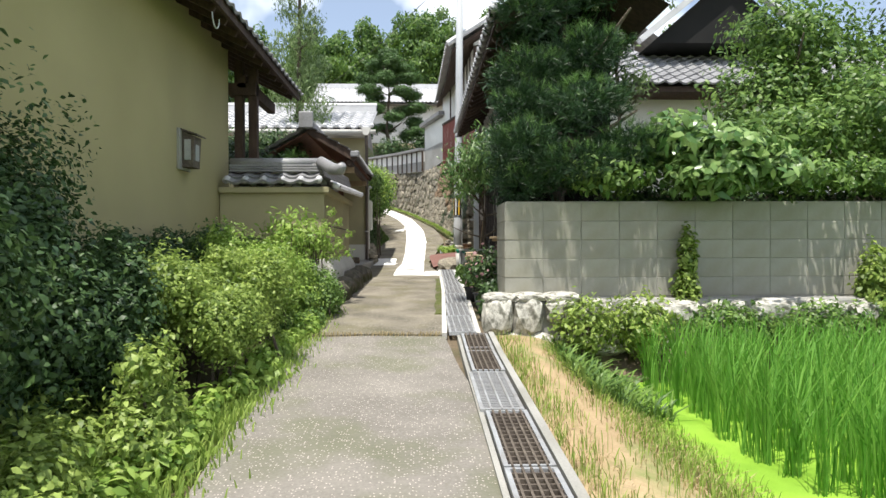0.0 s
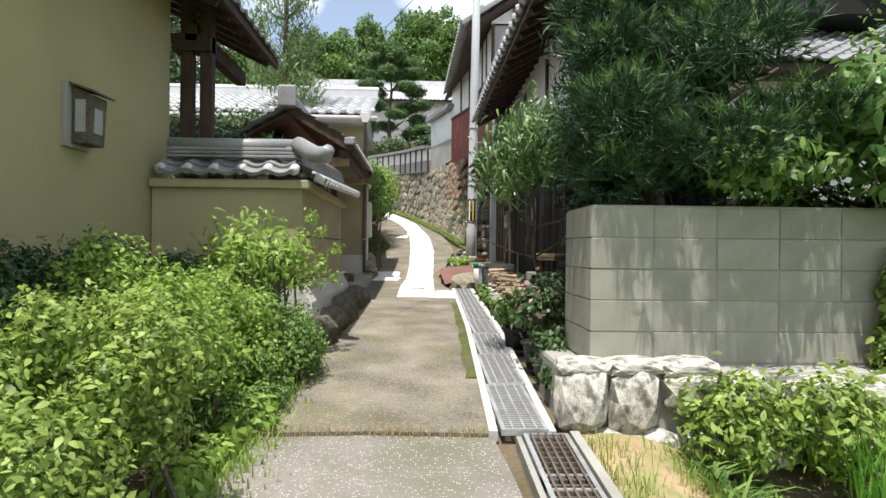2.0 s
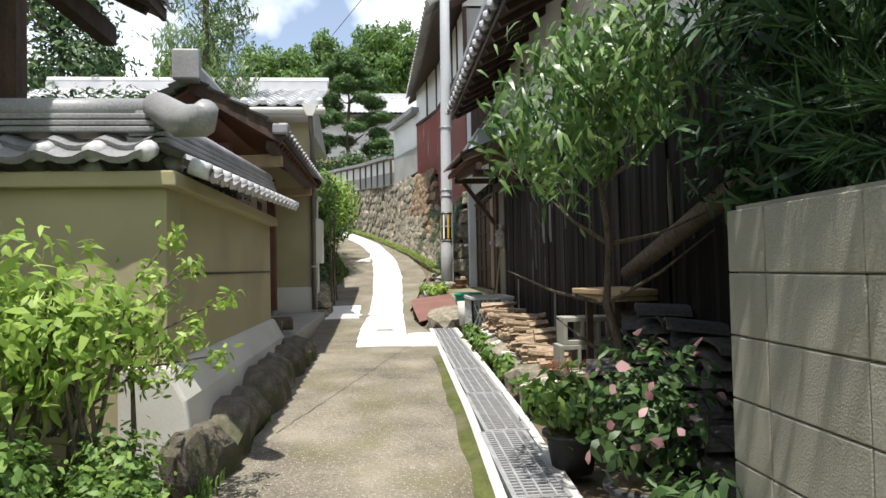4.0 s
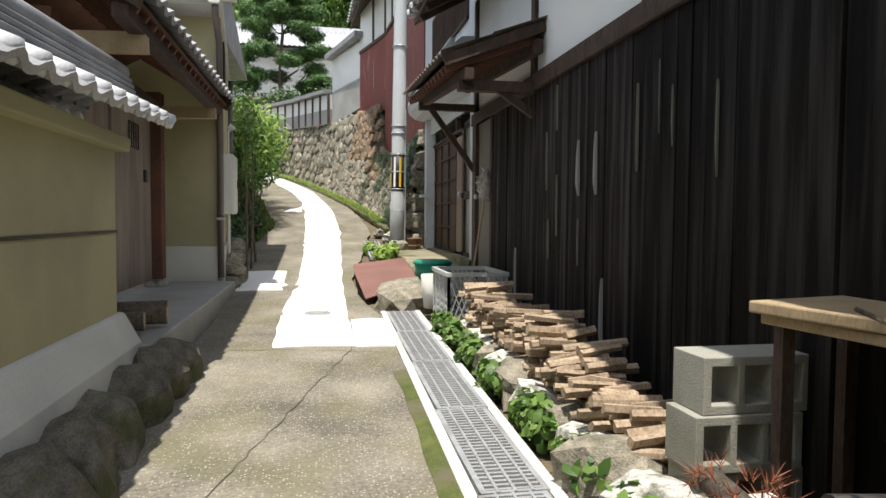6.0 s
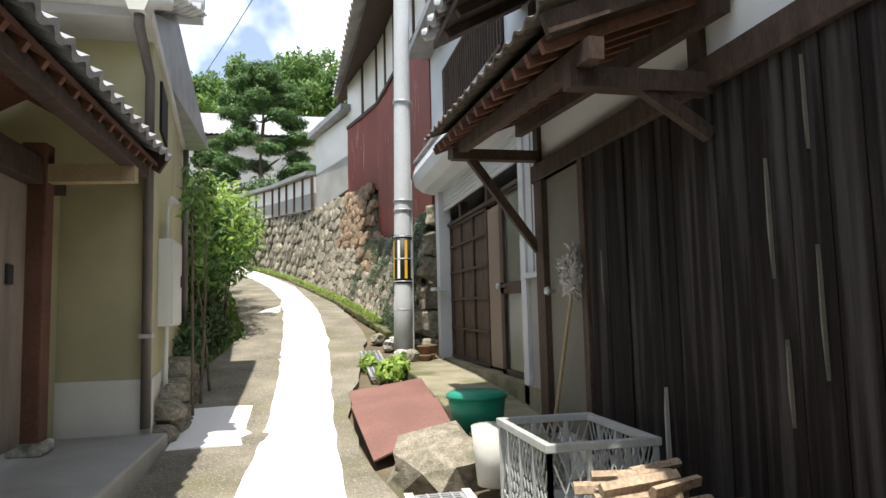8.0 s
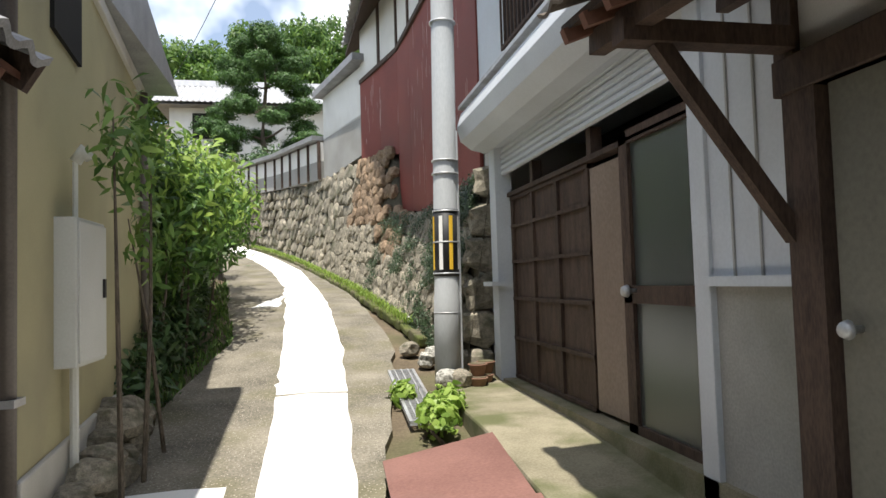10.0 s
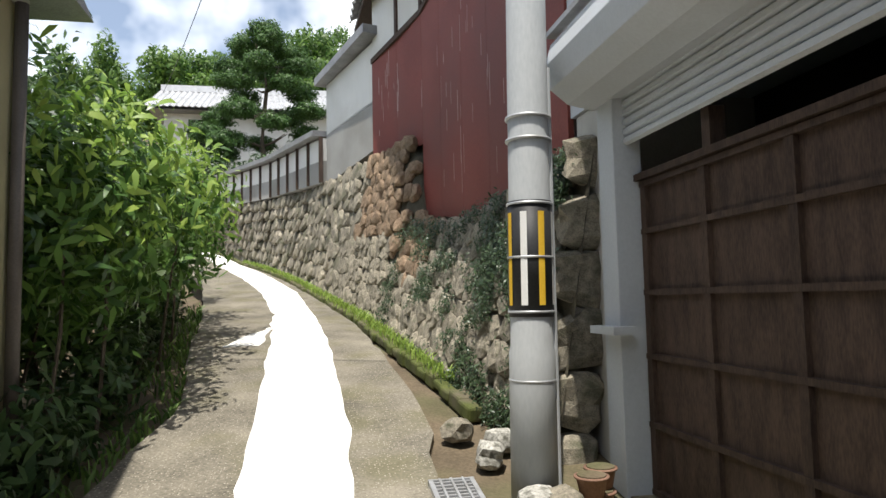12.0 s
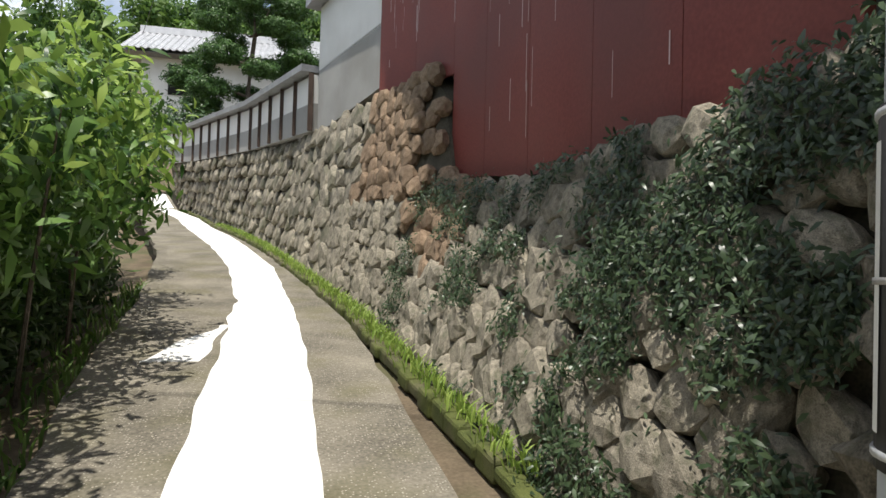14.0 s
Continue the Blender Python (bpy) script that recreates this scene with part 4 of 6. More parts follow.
awn = thing("awning", (1.1, 13.7, 2.8), "sagging timber awning on brackets over the side door", "awning")
g = Geo().add([(0.78, 12.76, 2.77), (0.82, 15.15, 2.93), (1.48, 15.15, 3.2), (1.48, 12.76, 3.04), (0.78, 12.76, 2.74), (0.82, 15.15, 2.9), (1.48, 15.15, 3.17), (1.48, 12.76, 3.01)],
              [(0, 1, 2, 3), (7, 6, 5, 4), (0, 4, 5, 1), (1, 5, 6, 2), (2, 6, 7, 3), (3, 7, 4, 0)])
part("boarding", g, BROWN, awn)
g = Geo()
for i in range(14):
    yy = 12.85 + i * 0.173
    g.beam((0.77 + i * 0.003, yy, 2.73 + i * 0.011), (1.47, yy, 2.99 + i * 0.011), 0.035, 0.05)
each("rafter", g, REDWOOD, awn)
each("rail", Geo().beam((0.92, 12.7, 2.68), (0.94, 15.12, 2.86), 0.06, 0.08).beam((1.445, 12.7, 2.9), (1.445, 15.12, 3.05), 0.05, 0.1), BROWN, awn)
part("side_board", Geo().beam((0.74, 12.74, 2.77), (1.5, 12.74, 3.06), 0.03, 0.08), BROWN, awn)
each("bracket_timber", Geo().box(0.87, 1.47, 12.82, 12.9, 2.58, 2.66).beam((1.46, 12.86, 2.42), (1.18, 12.86, 2.6), 0.045, 0.055), BROWN, awn)
each("bracket_timber", Geo().box(0.87, 1.47, 14.78, 14.86, 2.75, 2.82).beam((1.46, 14.82, 2.14), (1.0, 14.82, 2.76), 0.045, 0.055), BROWN, awn)
part("roof_sheet", tile_field((0.72, 12.7, 2.8), (0.015, 1, 0.062), (0.78, 0, 0.3), 17, 2, 0.147, 0.41, 0.022, 0.012), RUSTY, awn, "corrugated rusty sheet")

# ---- workshop with a roller shutter ----
shop = thing("workshop", (2.5, 17.3, 1.1), "white sheet-clad workshop with a roller shutter half open", "workshop")
part("upper_wall", Geo().box(1.68, 4.0, 15.02, 19.55, 3.35, 5.3), ALU, shop, "white corrugated upper wall")
part("side_cladding", Geo().box(1.62, 1.75, 14.87, 15.52, 2.02, 3.4), ALU, shop, "white clapboard panel")
part("block_infill", Geo().box(1.63, 1.78, 14.87, 15.52, 0.8, 1.98), CEMENT, shop, "grey block infill")
part("ledge", Geo().box(1.49, 1.62, 18.63, 18.92, 1.98, 2.02), ALU, shop)
part("sill", Geo().box(1.57, 1.66, 14.87, 15.54, 1.98, 2.02), ALU, shop)
g = Geo()
for yy in (15.02, 15.19, 15.36):
    g.box(1.612, 1.622, yy, yy + 0.012, 2.02, 3.3)
each("cladding_seam", g, GREYP, shop)
prof = [(1.68, 3.72), (1.45, 3.7), (1.33, 3.6), (1.29, 3.47), (1.32, 3.34), (1.42, 3.26), (1.56, 3.23), (1.68, 3.25)]
part("shutter_box", Geo().prism(prof, "y", 15.45, 18.96), ALU, shop, "rounded white shutter box", bevel=0.004)
part("box_flashing", Geo().beam((1.34, 15.42, 3.66), (1.34, 18.98, 3.66), 0.06, 0.03), STEEL, shop)
g = Geo()
for i in range(6):
    z = 2.98 + i * 0.05
    g.prism([(1.66, z), (1.64, z + 0.012), (1.64, z + 0.038), (1.66, z + 0.05)], "y", 15.64, 18.74)
each("shutter_slat", g, ALU, shop, "ribbed white roller shutter")
part("jamb", Geo().box(1.58, 1.74, 18.74, 18.93, 1.1, 3.3), ALU, shop, "white metal jamb", bevel=0.005)
part("jamb", Geo().box(1.6, 1.74, 15.52, 15.64, 1.0, 3.3), ALU, shop, "white metal jamb", bevel=0.005)
each("end_wall", Geo().box(1.7, 4.0, 18.95, 19.5, 0.8, 3.34).box(1.69, 4.0, 14.98, 15.0, 0.8, 5.3), PLINTH, shop)
# Near-black wall paints in the unlit depth under the half-open shutter.
part("inner_shade_wall", Geo().box(2.6, 2.7, 15.0, 19.1, 0.8, 3.4), DARK, shop)
part("inner_floor", Geo().box(1.6, 2.6, 15.0, 19.1, 0.8, 1.15), MOSSYCON, shop)
part("roof", Geo().box(1.35, 4.2, 14.7, 19.6, 5.3, 5.4), TILE, shop)
door = part("lattice_door", Geo().box(1.74, 1.765, 17.0, 18.72, 1.18, 2.77), BROWN, shop, "dark brown panelled sliding doors")
g = Geo()
for yy in (17.0, 17.57, 18.13, 18.67):
    g.box(1.715, 1.74, yy, yy + 0.05, 1.16, 2.78)
for z in (1.16, 1.5, 1.85, 2.18, 2.5, 2.75):
    g.box(1.71, 1.74, 17.0, 18.72, z, z + 0.028)
each("lattice_bar", g, BROWN, shop, "brown door lattice")
part("plain_door", Geo().box(1.72, 1.76, 16.52, 16.98, 1.18, 2.74), PLY, shop, "weathered plain board door", bevel=0.004)
each("mid_post", Geo().box(1.7, 1.78, 18.05, 18.11, 2.82, 3.0).box(1.7, 1.78, 16.9, 16.97, 2.82, 3.0).box(1.69, 1.78, 15.64, 18.74, 2.785, 2.82), BROWN, shop)
g = Geo().box(1.69, 1.75, 16.4, 16.5, 1.1, 2.86).box(1.69, 1.75, 15.64, 15.7, 1.1, 2.86).box(1.69, 1.75, 15.64, 16.5, 1.88, 1.98).box(1.69, 1.75, 15.64, 16.5, 1.1, 1.2).box(1.69, 1.75, 15.64, 16.5, 2.8, 2.86)
each("glass_door_rail", g, BROWN, shop, "brown framed glass door")
for z0, z1 in ((1.2, 1.88), (1.98, 2.8)):
    gl = part("pane", Geo().box(1.715, 1.721, 15.7, 16.4, z0, z1), FROST, shop, "frosted glass pane")
    gl.visible_shadow = False
part("knob", Geo().tube([(1.69, 16.36, 1.95), (1.65, 16.36, 1.95), (1.64, 16.36, 1.95), (1.61, 16.36, 1.95)], [0.014, 0.014, 0.036, 0.026], 14), STEEL, shop, "round metal door knob", True)
part("apron", Geo().prism([(14.5, 0.6), (19.1, 0.6), (19.1, 1.14), (17, 1.1), (14.9, 0.93), (14.5, 0.88)], "x", 0.98, 1.72), MOSSYCON, shop, "mossy cement apron", bevel=0.02)
g = Geo().box(1.64, 1.68, 16.1, 18.6, 4.1, 4.13).box(1.64, 1.68, 16.1, 18.6, 4.75, 4.78)
for yy in np.arange(16.1, 18.61, 0.1):
    g.box(1.645, 1.66, yy, yy + 0.025, 4.1, 4.78)
part("window_grille", g, BROWN, shop, "dark window lattice")
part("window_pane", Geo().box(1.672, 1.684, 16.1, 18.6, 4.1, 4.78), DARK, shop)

# ---- utility pole ----
pole = thing("utility_pole", (1.15, 18.88, 1.2), "grey steel utility pole with a black and yellow band", "utility pole")
px, py = 1.11, 18.81
pl = lambda z: (px + (z - 1.2) * 0.012, py, z)
part("shaft", Geo().tube([pl(1.0), pl(1.9), pl(1.93), pl(6), pl(10.5)], [0.122, 0.12, 0.112, 0.1, 0.085], 24), POLEGREY, pole, "", True)
part("band", Geo().tube([pl(2.08), pl(2.68)], [0.1175, 0.1175], 24), BLACK, pole, "black warning sleeve", True)
for i in range(8):
    a0 = math.radians(227 + i * 45)
    g = Geo()
    vs = []
    for z in (2.14, 2.62):
        for k in range(4):
            a = a0 + math.radians(k * 5.6)
            c = pl(z)
            vs.append((c[0] + 0.1195 * math.cos(a), c[1] + 0.1195 * math.sin(a), z))
    g.add(vs, [(k, k + 1, k + 5, k + 4) for k in range(3)])
    part("stripe", g, PALE if i % 2 == 0 else YELLOW, pole)
g = Geo()
for z in (2.1, 2.38, 2.66, 1.75, 3.0, 3.12, 4.4):
    g.tube([pl(z), pl(z + 0.012)], [0.123, 0.123], 24)
each("strap", g, STEEL, pole, "thin steel straps", True)
g = Geo()
for z in (2.9, 3.5, 4.1, 4.7, 5.3):
    g.box(px + 0.1, px + 0.13, py - 0.02, py + 0.02, z, z + 0.22)
each("step_bracket", g, STEEL, pole)
part("ground_wire_tube", Geo().tube([(px + 0.12, py - 0.03, 1.1), (px + 0.13, py - 0.03, 3.4)], [0.014, 0.014], 8), POLEGREY, pole)
wire = thing("overhead_wire", (0, 15, 8), "thin dark overhead wires crossing the sky", "wire")
for a, b, sag in (((1.2, 18.9, 9.8), (-30, 26, 10.5), 0.9), ((1.2, 18.9, 9.3), (-10, 60, 15), 0.6)):
    a, b = Vector(a), Vector(b)
    part("cable", Geo().tube([a.lerp(b, i / 14) - Vector((0, 0, sag * 4 * (i / 14) * (1 - i / 14))) for i in range(15)], [0.012] * 15, 5), BLACK, wire)

# ---- stone retaining wall ----
rw = thing("retaining_wall", (0.8, 24, 2), "leaning dry-stone retaining wall with ivy and moss", "retaining wall", "", "structure")


def wall_at(y, s):
    """Face of the wall at y, s from foot to top; and its height."""
    z0 = gz(y) - 0.02
    z1 = float(np.interp(y, [19.2, 20.2, 22, 23.3, 23.7, 24.1, 28, 29, 36, 39], [3.1, 3.02, 2.95, 3.15, 3.3, 4.35, 4.42, 4.45, 5.05, 5.4]))
    a, b = edge(WALL_FOOT, y), edge(WALL_TOP, y)
    return Vector((a + (b - a) * s, y, z0 + (z1 - z0) * s)), z1 - z0


g = Geo()
yy = np.arange(19.2, 39.01, 0.3)
for y in yy:
    for s in (0, 1):
        p, h = wall_at(y, s)
        g.v.append((p.x + 0.02, p.y, p.z - (0.12 if s == 0 else 0.04)))
    g.v.append((3.2, y, g.v[-1][2]))
n = len(yy)
g.f = [(i * 3 + k, i * 3 + k + 1, i * 3 + k + 4, i * 3 + k + 3) for i in range(n - 1) for k in (0, 1)]
part("earth_core", g, JOINT, rw)
end = [rock_mesh("corner_stone", STONE, 40 + i) for i in range(3)]
q = random.Random(5)
for z in np.arange(1.0, 3.0, 0.36):
    for x in np.arange(1.36 + (z - 1) * 0.14, 3.0, 0.5):
        piece("stone", end[q.randrange(3)], rw, pose(x + q.uniform(-0.04, 0.04) + 0.12, 19.3, z + 0.2, 0, q.uniform(-15, 15), 0) @ Matrix.Diagonal((0.46, 0.2, 0.36, 1)))

# ---- red sheet-iron storehouse on the wall ----
store = thing("storehouse", (2.5, 24, 3), "tall storehouse clad in faded red sheet iron", "storehouse")
RX = [(19.55, 1.66), (20, 1.62), (22, 1.53), (23.4, 1.45), (24.2, 1.36), (25.8, 0.92), (27.2, 0.55)]


def clad(y0, y1, z0, z1, out=0.0, thick=0.04):
    g = Geo()
    a, b = edge(RX, y0) - out, edge(RX, y1) - out
    g.add([(a, y0, z0[0]), (b, y1, z0[1]), (b, y1, z1), (a, y0, z1), (a + thick, y0, z0[0]), (b + thick, y1, z0[1]), (b + thick, y1, z1), (a + thick, y0, z1)],
          [(0, 1, 2, 3), (7, 6, 5, 4), (0, 4, 5, 1), (1, 5, 6, 2), (2, 6, 7, 3), (3, 7, 4, 0)])
    return g


segs = [(19.55, 20.4, 3.0, 2.98), (20.4, 21.2, 2.98, 2.99), (21.2, 22.1, 2.99, 3.02), (22.1, 23.0, 3.02, 3.14), (23.0, 23.85, 3.14, 3.22), (23.85, 24.8, 4.2, 4.3), (24.8, 25.8, 4.3, 4.4)]
for y0, y1, za, zb in segs:
    part("sheet", clad(y0, y1 - 0.006, (za, zb), 5.95), REDTIN, store, "red painted sheet iron")
    part("white_panel", clad(y0, y1 - 0.006, (6.0, 6.0), 7.2, -0.01), WHITE, store, "white plaster panel")
    part("batten", clad(y0 - 0.04, y0 + 0.04, (5.95, 5.95), 7.2, 0.02, 0.08), BROWN, store, "dark timber post")
part("sill_beam", clad(19.55, 23.9, (5.94, 5.94), 6.02, 0.02).add(*[(c.v, c.f) for c in [clad(23.9, 25.8, (5.94, 5.94), 6.02, 0.02)]][0]), BROWN, store)
part("body", Geo().prism([(1.72, 19.6), (1.6, 23.5), (1.5, 24.2), (1.05, 25.8), (6.5, 25.8), (6.5, 19.6)], "z", 2.6, 7.25), GREYP, store)
q = random.Random(8)
g = Geo()
for i in range(110):
    y = q.uniform(19.8, 25.7)
    z0 = q.uniform(3.2 if y < 23.8 else 4.6, 5.6)
    x = edge(RX, y) - 0.003
    w, h = q.uniform(0.004, 0.012), q.uniform(0.08, 0.4)
    dx = (edge(RX, y + w) - edge(RX, y))
    g.add([(x, y, z0), (x + dx, y + w, z0), (x + dx, y + w, z0 + h), (x, y, z0 + h)], [(0, 1, 2, 3)])
each("scratch", g, STREAK, store, "pale vertical scratches in the paint")
EX = [(19.2, 0.98), (23, 0.93), (27, 0.72)]
g = Geo()
for y0, y1 in ((19.2, 23), (23, 27)):
    a, b = edge(EX, y0), edge(EX, y1)
    g.add([(a, y0, 7.0), (b, y1, 7.0), (4.2, y1, 9.2), (4.2, y0, 9.2), (a, y0, 6.9), (b, y1, 6.9), (4.2, y1, 9.05), (4.2, y0, 9.05)],
          [(0, 1, 2, 3), (7, 6, 5, 4), (0, 4, 5, 1), (1, 5, 6, 2), (2, 6, 7, 3), (3, 7, 4, 0)])
part("eave_boarding", g, BROWN, store)
each("tile_course", tile_field((0.82, 19.1, 7.06), (-0.02, 1, 0), (3.3, 0, 2.15), 29, 13, 0.272, 0.3, 0.05), TILEPALE, store, "grey clay roof tiles")
part("roof_back", Geo().add([(4.2, 19.1, 9.25), (4.2, 27, 9.25), (7.6, 27, 7), (7.6, 19.1, 7)], [(0, 1, 2, 3)]), TILE, store)
part("gable_wall", Geo().prism([(1.65, 7.2), (6.5, 7.2), (4.2, 9.0), (1.65, 7.3)], "y", 19.6, 19.75), WHITE, store)
part("gable_timber", Geo().box(1.66, 6.4, 19.55, 19.6, 5.9, 6.02).box(2.2, 2.3, 19.55, 19.6, 5.4, 8).box(3.1, 3.2, 19.55, 19.6, 5.4, 8.3), BROWN, store)
part("verge_tiles", Geo().tube([(0.85, 19.1, 7.12), (4.2, 19.1, 9.3)], [0.09, 0.09], 8), TILEPALE, store)
part("ridge", Geo().box(4.05, 4.35, 19.05, 27.05, 9.2, 9.45), TILE, store)

# ---- pale wall and panelled wall further up ----
pw = thing("plaster_wall", (0.6, 26.8, 4.4), "tall boundary wall, white above grey plaster", "wall", "", "structure")
g, g2 = Geo(), Geo()
for gg, z0, z1 in ((g, (4.55, 4.35), 5.3), (g2, (5.3, 5.3), 6.25)):
    gg.add([(0.93, 25.8, z0[0]), (0.24, 27.9, z0[1]), (0.24, 27.9, z1), (0.93, 25.8, z1 + 0.05), (1.2, 25.9, z0[0]), (0.5, 28, z0[1]), (0.5, 28, z1), (1.2, 25.9, z1 + 0.05)],
           [(0, 1, 2, 3), (7, 6, 5, 4), (0, 4, 5, 1), (1, 5, 6, 2), (2, 6, 7, 3), (3, 7, 4, 0)])
part("lower_wall", g, GREYP, pw, "grey lower plaster")
part("upper_wall", g2, WHITE, pw, "white upper plaster")
part("cap", Geo().beam((1.05, 25.6, 6.42), (0.3, 28.05, 6.32), 0.6, 0.14), TILE, pw, "tiled wall cap")
fw = thing("panelled_wall", (-1.3, 32, 4.8), "long boundary wall of white panels between dark posts", "wall", "", "structure")
ends = [(Vector((0.22, 28.0, 4.42)), Vector((-0.95, 32, 4.75))), (Vector((-0.95, 32, 4.75)), Vector((-2.75, 36.4, 5.1))), (Vector((-2.75, 36.4, 5.1)), Vector((-4.3, 39.5, 5.4)))]
for a, b in ends:
    n = max(3, round((b - a).length / 0.85))
    for i in range(n):
        p, r = a.lerp(b, i / n), a.lerp(b, (i + 1) / n)
        up = Vector((0, 0, 1))
        part("grey_panel", Geo().beam(p + up * 0.2, r + up * 0.2, 0.16, 0.42), GREYP, fw)
        part("white_panel", Geo().beam(p + up * 0.62, r + up * 0.62, 0.15, 0.44), WHITE, fw)
        each("post", Geo().box(p.x - 0.13, p.x - 0.05, p.y - 0.04, p.y + 0.04, p.z, p.z + 0.86), BROWN, fw)
    part("cap", Geo().beam(a + up * 0.93, b + up * 0.93, 0.5, 0.1), TILE, fw)

# ---- far house on the slope ----
fh = thing("house", (-3, 51, 9), "far house with a broad pale tile roof", "house")
part("wall", Geo().box(-7.5, 5, 50.5, 56, 8, 12.2), WHITE, fh)
part("window", Geo().box(-6.3, -4.5, 50.44, 50.5, 10.2, 11.6), DARK, fh)
each("tile_course", tile_field((-8.2, 49.6, 12.0), (1, 0, 0), (0, 3.6, 1.9), 48, 13, 0.3, 0.3, 0.06), TILEPALE, fh, "pale tile roof")
part("roof_back", Geo().prism([(49.7, 11.9), (57, 11.9), (53.1, 13.85)], "x", -8.1, 6.1), TILE, fh)
part("ridge", Geo().box(-8.2, 6.2, 53.0, 53.4, 13.85, 14.2), TILEPALE, fh)
lr = thing("house", (-9, 30, 4), "neighbouring house with a pale tiled roof behind the garden", "house")
part("wall", Geo().box(-14, -5.2, 24, 30, 1, 5.0), WHITE, lr)
each("tile_course", tile_field((-14.5, 23.2, 4.95), (1, 0, 0), (0, 3.4, 1.6), 32, 12, 0.3, 0.3, 0.05), TILEPALE, lr)
part("roof_back", Geo().prism([(23.3, 4.9), (31, 4.9), (26.8, 6.5)], "x", -14.4, -5), TILE, lr)
part("ridge", Geo().box(-14.4, -5, 26.7, 27.0, 6.45, 6.8), TILEPALE, lr)

# ---- house behind the block wall ----
bh = thing("house", (6.5, 15, 1), "house with grey tiled roof behind the garden trees", "house")
part("wall", Geo().box(3.6, 11, 13.2, 18, 0.5, 4.6), WHITE, bh, "pale plaster wall")
part("dark_band", Geo().box(3.6, 11, 13.15, 13.2, 0.5, 2.3), BROWN, bh)
part("eave", Geo().box(3.2, 11.4, 12.5, 18.5, 4.22, 4.32), BROWN, bh)
each("tile_course", tile_field((3.1, 12.4, 4.34), (1, 0, 0), (0, 2.6, 1.35), 31, 10, 0.27, 0.29, 0.05), TILE, bh, "scalloped grey roof tiles")
part("roof_back", Geo().prism([(12.5, 4.3), (18.5, 4.3), (15.0, 5.68)], "x", 3.1, 11.4), TILE, bh)
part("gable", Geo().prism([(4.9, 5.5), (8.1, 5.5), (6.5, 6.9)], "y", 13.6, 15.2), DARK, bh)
part("gable_verge", Geo().beam((6.5, 13.5, 7.05), (8.4, 13.5, 5.5), 0.2, 0.12).beam((6.5, 13.5, 7.05), (4.6, 13.5, 5.5), 0.2, 0.12), TILEPALE, bh)

# ---- block wall and its stone foot ----
bw = thing("block_wall", (3, 6.8, 0.75), "weathered grey concrete block garden wall", "wall", "", "structure")
part("mortar", Geo().box(0.945, 7.5, 6.746, 6.86, 0.72, 1.73).box(0.945, 1.05, 6.86, 7.42, 0.72, 1.73), MORTAR, bw)
blk = mesh("block", Geo().box(-0.1965, 0.1965, -0.06, 0.06, -0.0955, 0.0955), BLOCK)
bm = bmesh.new()
bm.from_mesh(blk)
bmesh.ops.bevel(bm, geom=bm.edges[:], offset=0.004, segments=1, affect="EDGES")
bm.to_mesh(blk)
bm.free()
q = random.Random(2)
for r in range(5):
    z = 0.84 + r * 0.1955
    for c in range(16):
        piece("block", blk, bw, pose(1.13 + c * 0.4, 6.8 + q.uniform(-0.003, 0.003), z, 0, q.uniform(-0.3, 0.3), 0))
    piece("block", blk, bw, pose(0.992, 7.06, z, 0, 0, 90) @ Matrix.Diagonal((1, 0.95, 1, 1)))
    piece("block", blk, bw, pose(0.992, 7.36, z, 0, 0, 90) @ Matrix.Diagonal((0.5, 0.95, 1, 1)))
foot = thing("stone_footing", (2.5, 6.7, 0.4), "rough pale stones under the block wall", "stone footing", "", "structure")
part("bed", Geo().box(0.75, 7.5, 6.55, 7.6, 0.0, 0.73), CEMENT, foot, bevel=0.03)
pale = [rock_mesh("footing_stone", PALESTONE, 60 + i, 0.1) for i in range(4)]
x = 0.68
for i in range(17):
    w = 0.31 if i < 2 else q.uniform(0.35, 0.6)
    piece("stone", pale[i % 4], foot, pose(x + w / 2, 6.6, 0.56 if i < 2 else 0.6, q.uniform(-6, 6), q.uniform(-6, 6), q.uniform(-8, 8)) @ Matrix.Diagonal((w * 1.02, 0.4, 0.46 if i < 2 else 0.26, 1)))
    if i < 5:
        piece("stone", pale[(i + 1) % 4], foot, pose(x + w / 2 + 0.1, 6.55, 0.28, q.uniform(-6, 6), q.uniform(-9, 9), 0) @ Matrix.Diagonal((w * 1.1, 0.36, 0.26, 1)))
    x += w
for x, w in ((0.86, 0.34), (1.17, 0.36), (1.5, 0.4)):
    piece("stone", pale[int(x * 10) % 4], foot, pose(x, 6.63, 0.745, q.uniform(-4, 4), q.uniform(-4, 4), q.uniform(-8, 8)) @ Matrix.Diagonal((w, 0.34, 0.11, 1)))


# ---- shrubs along the lane ----
def clumps(blobs, n, share, seed):
    """Breaks each rounded body into smaller clumps over its upper side."""
    q, out = random.Random(seed), []
    for c, r in blobs:
        for i in range(n):
            a, up = i * 2.4 + q.uniform(-0.4, 0.4), q.uniform(-0.45, 0.85)
            w = math.sqrt(1 - up * up) * q.uniform(0.6, 0.85)
            k = share * q.uniform(0.75, 1.25)
            out.append(((c[0] + r[0] * w * math.cos(a), c[1] + r[1] * w * math.sin(a), c[2] + r[2] * up * 0.75), (r[0] * k, r[1] * k, r[2] * k)))
    return out


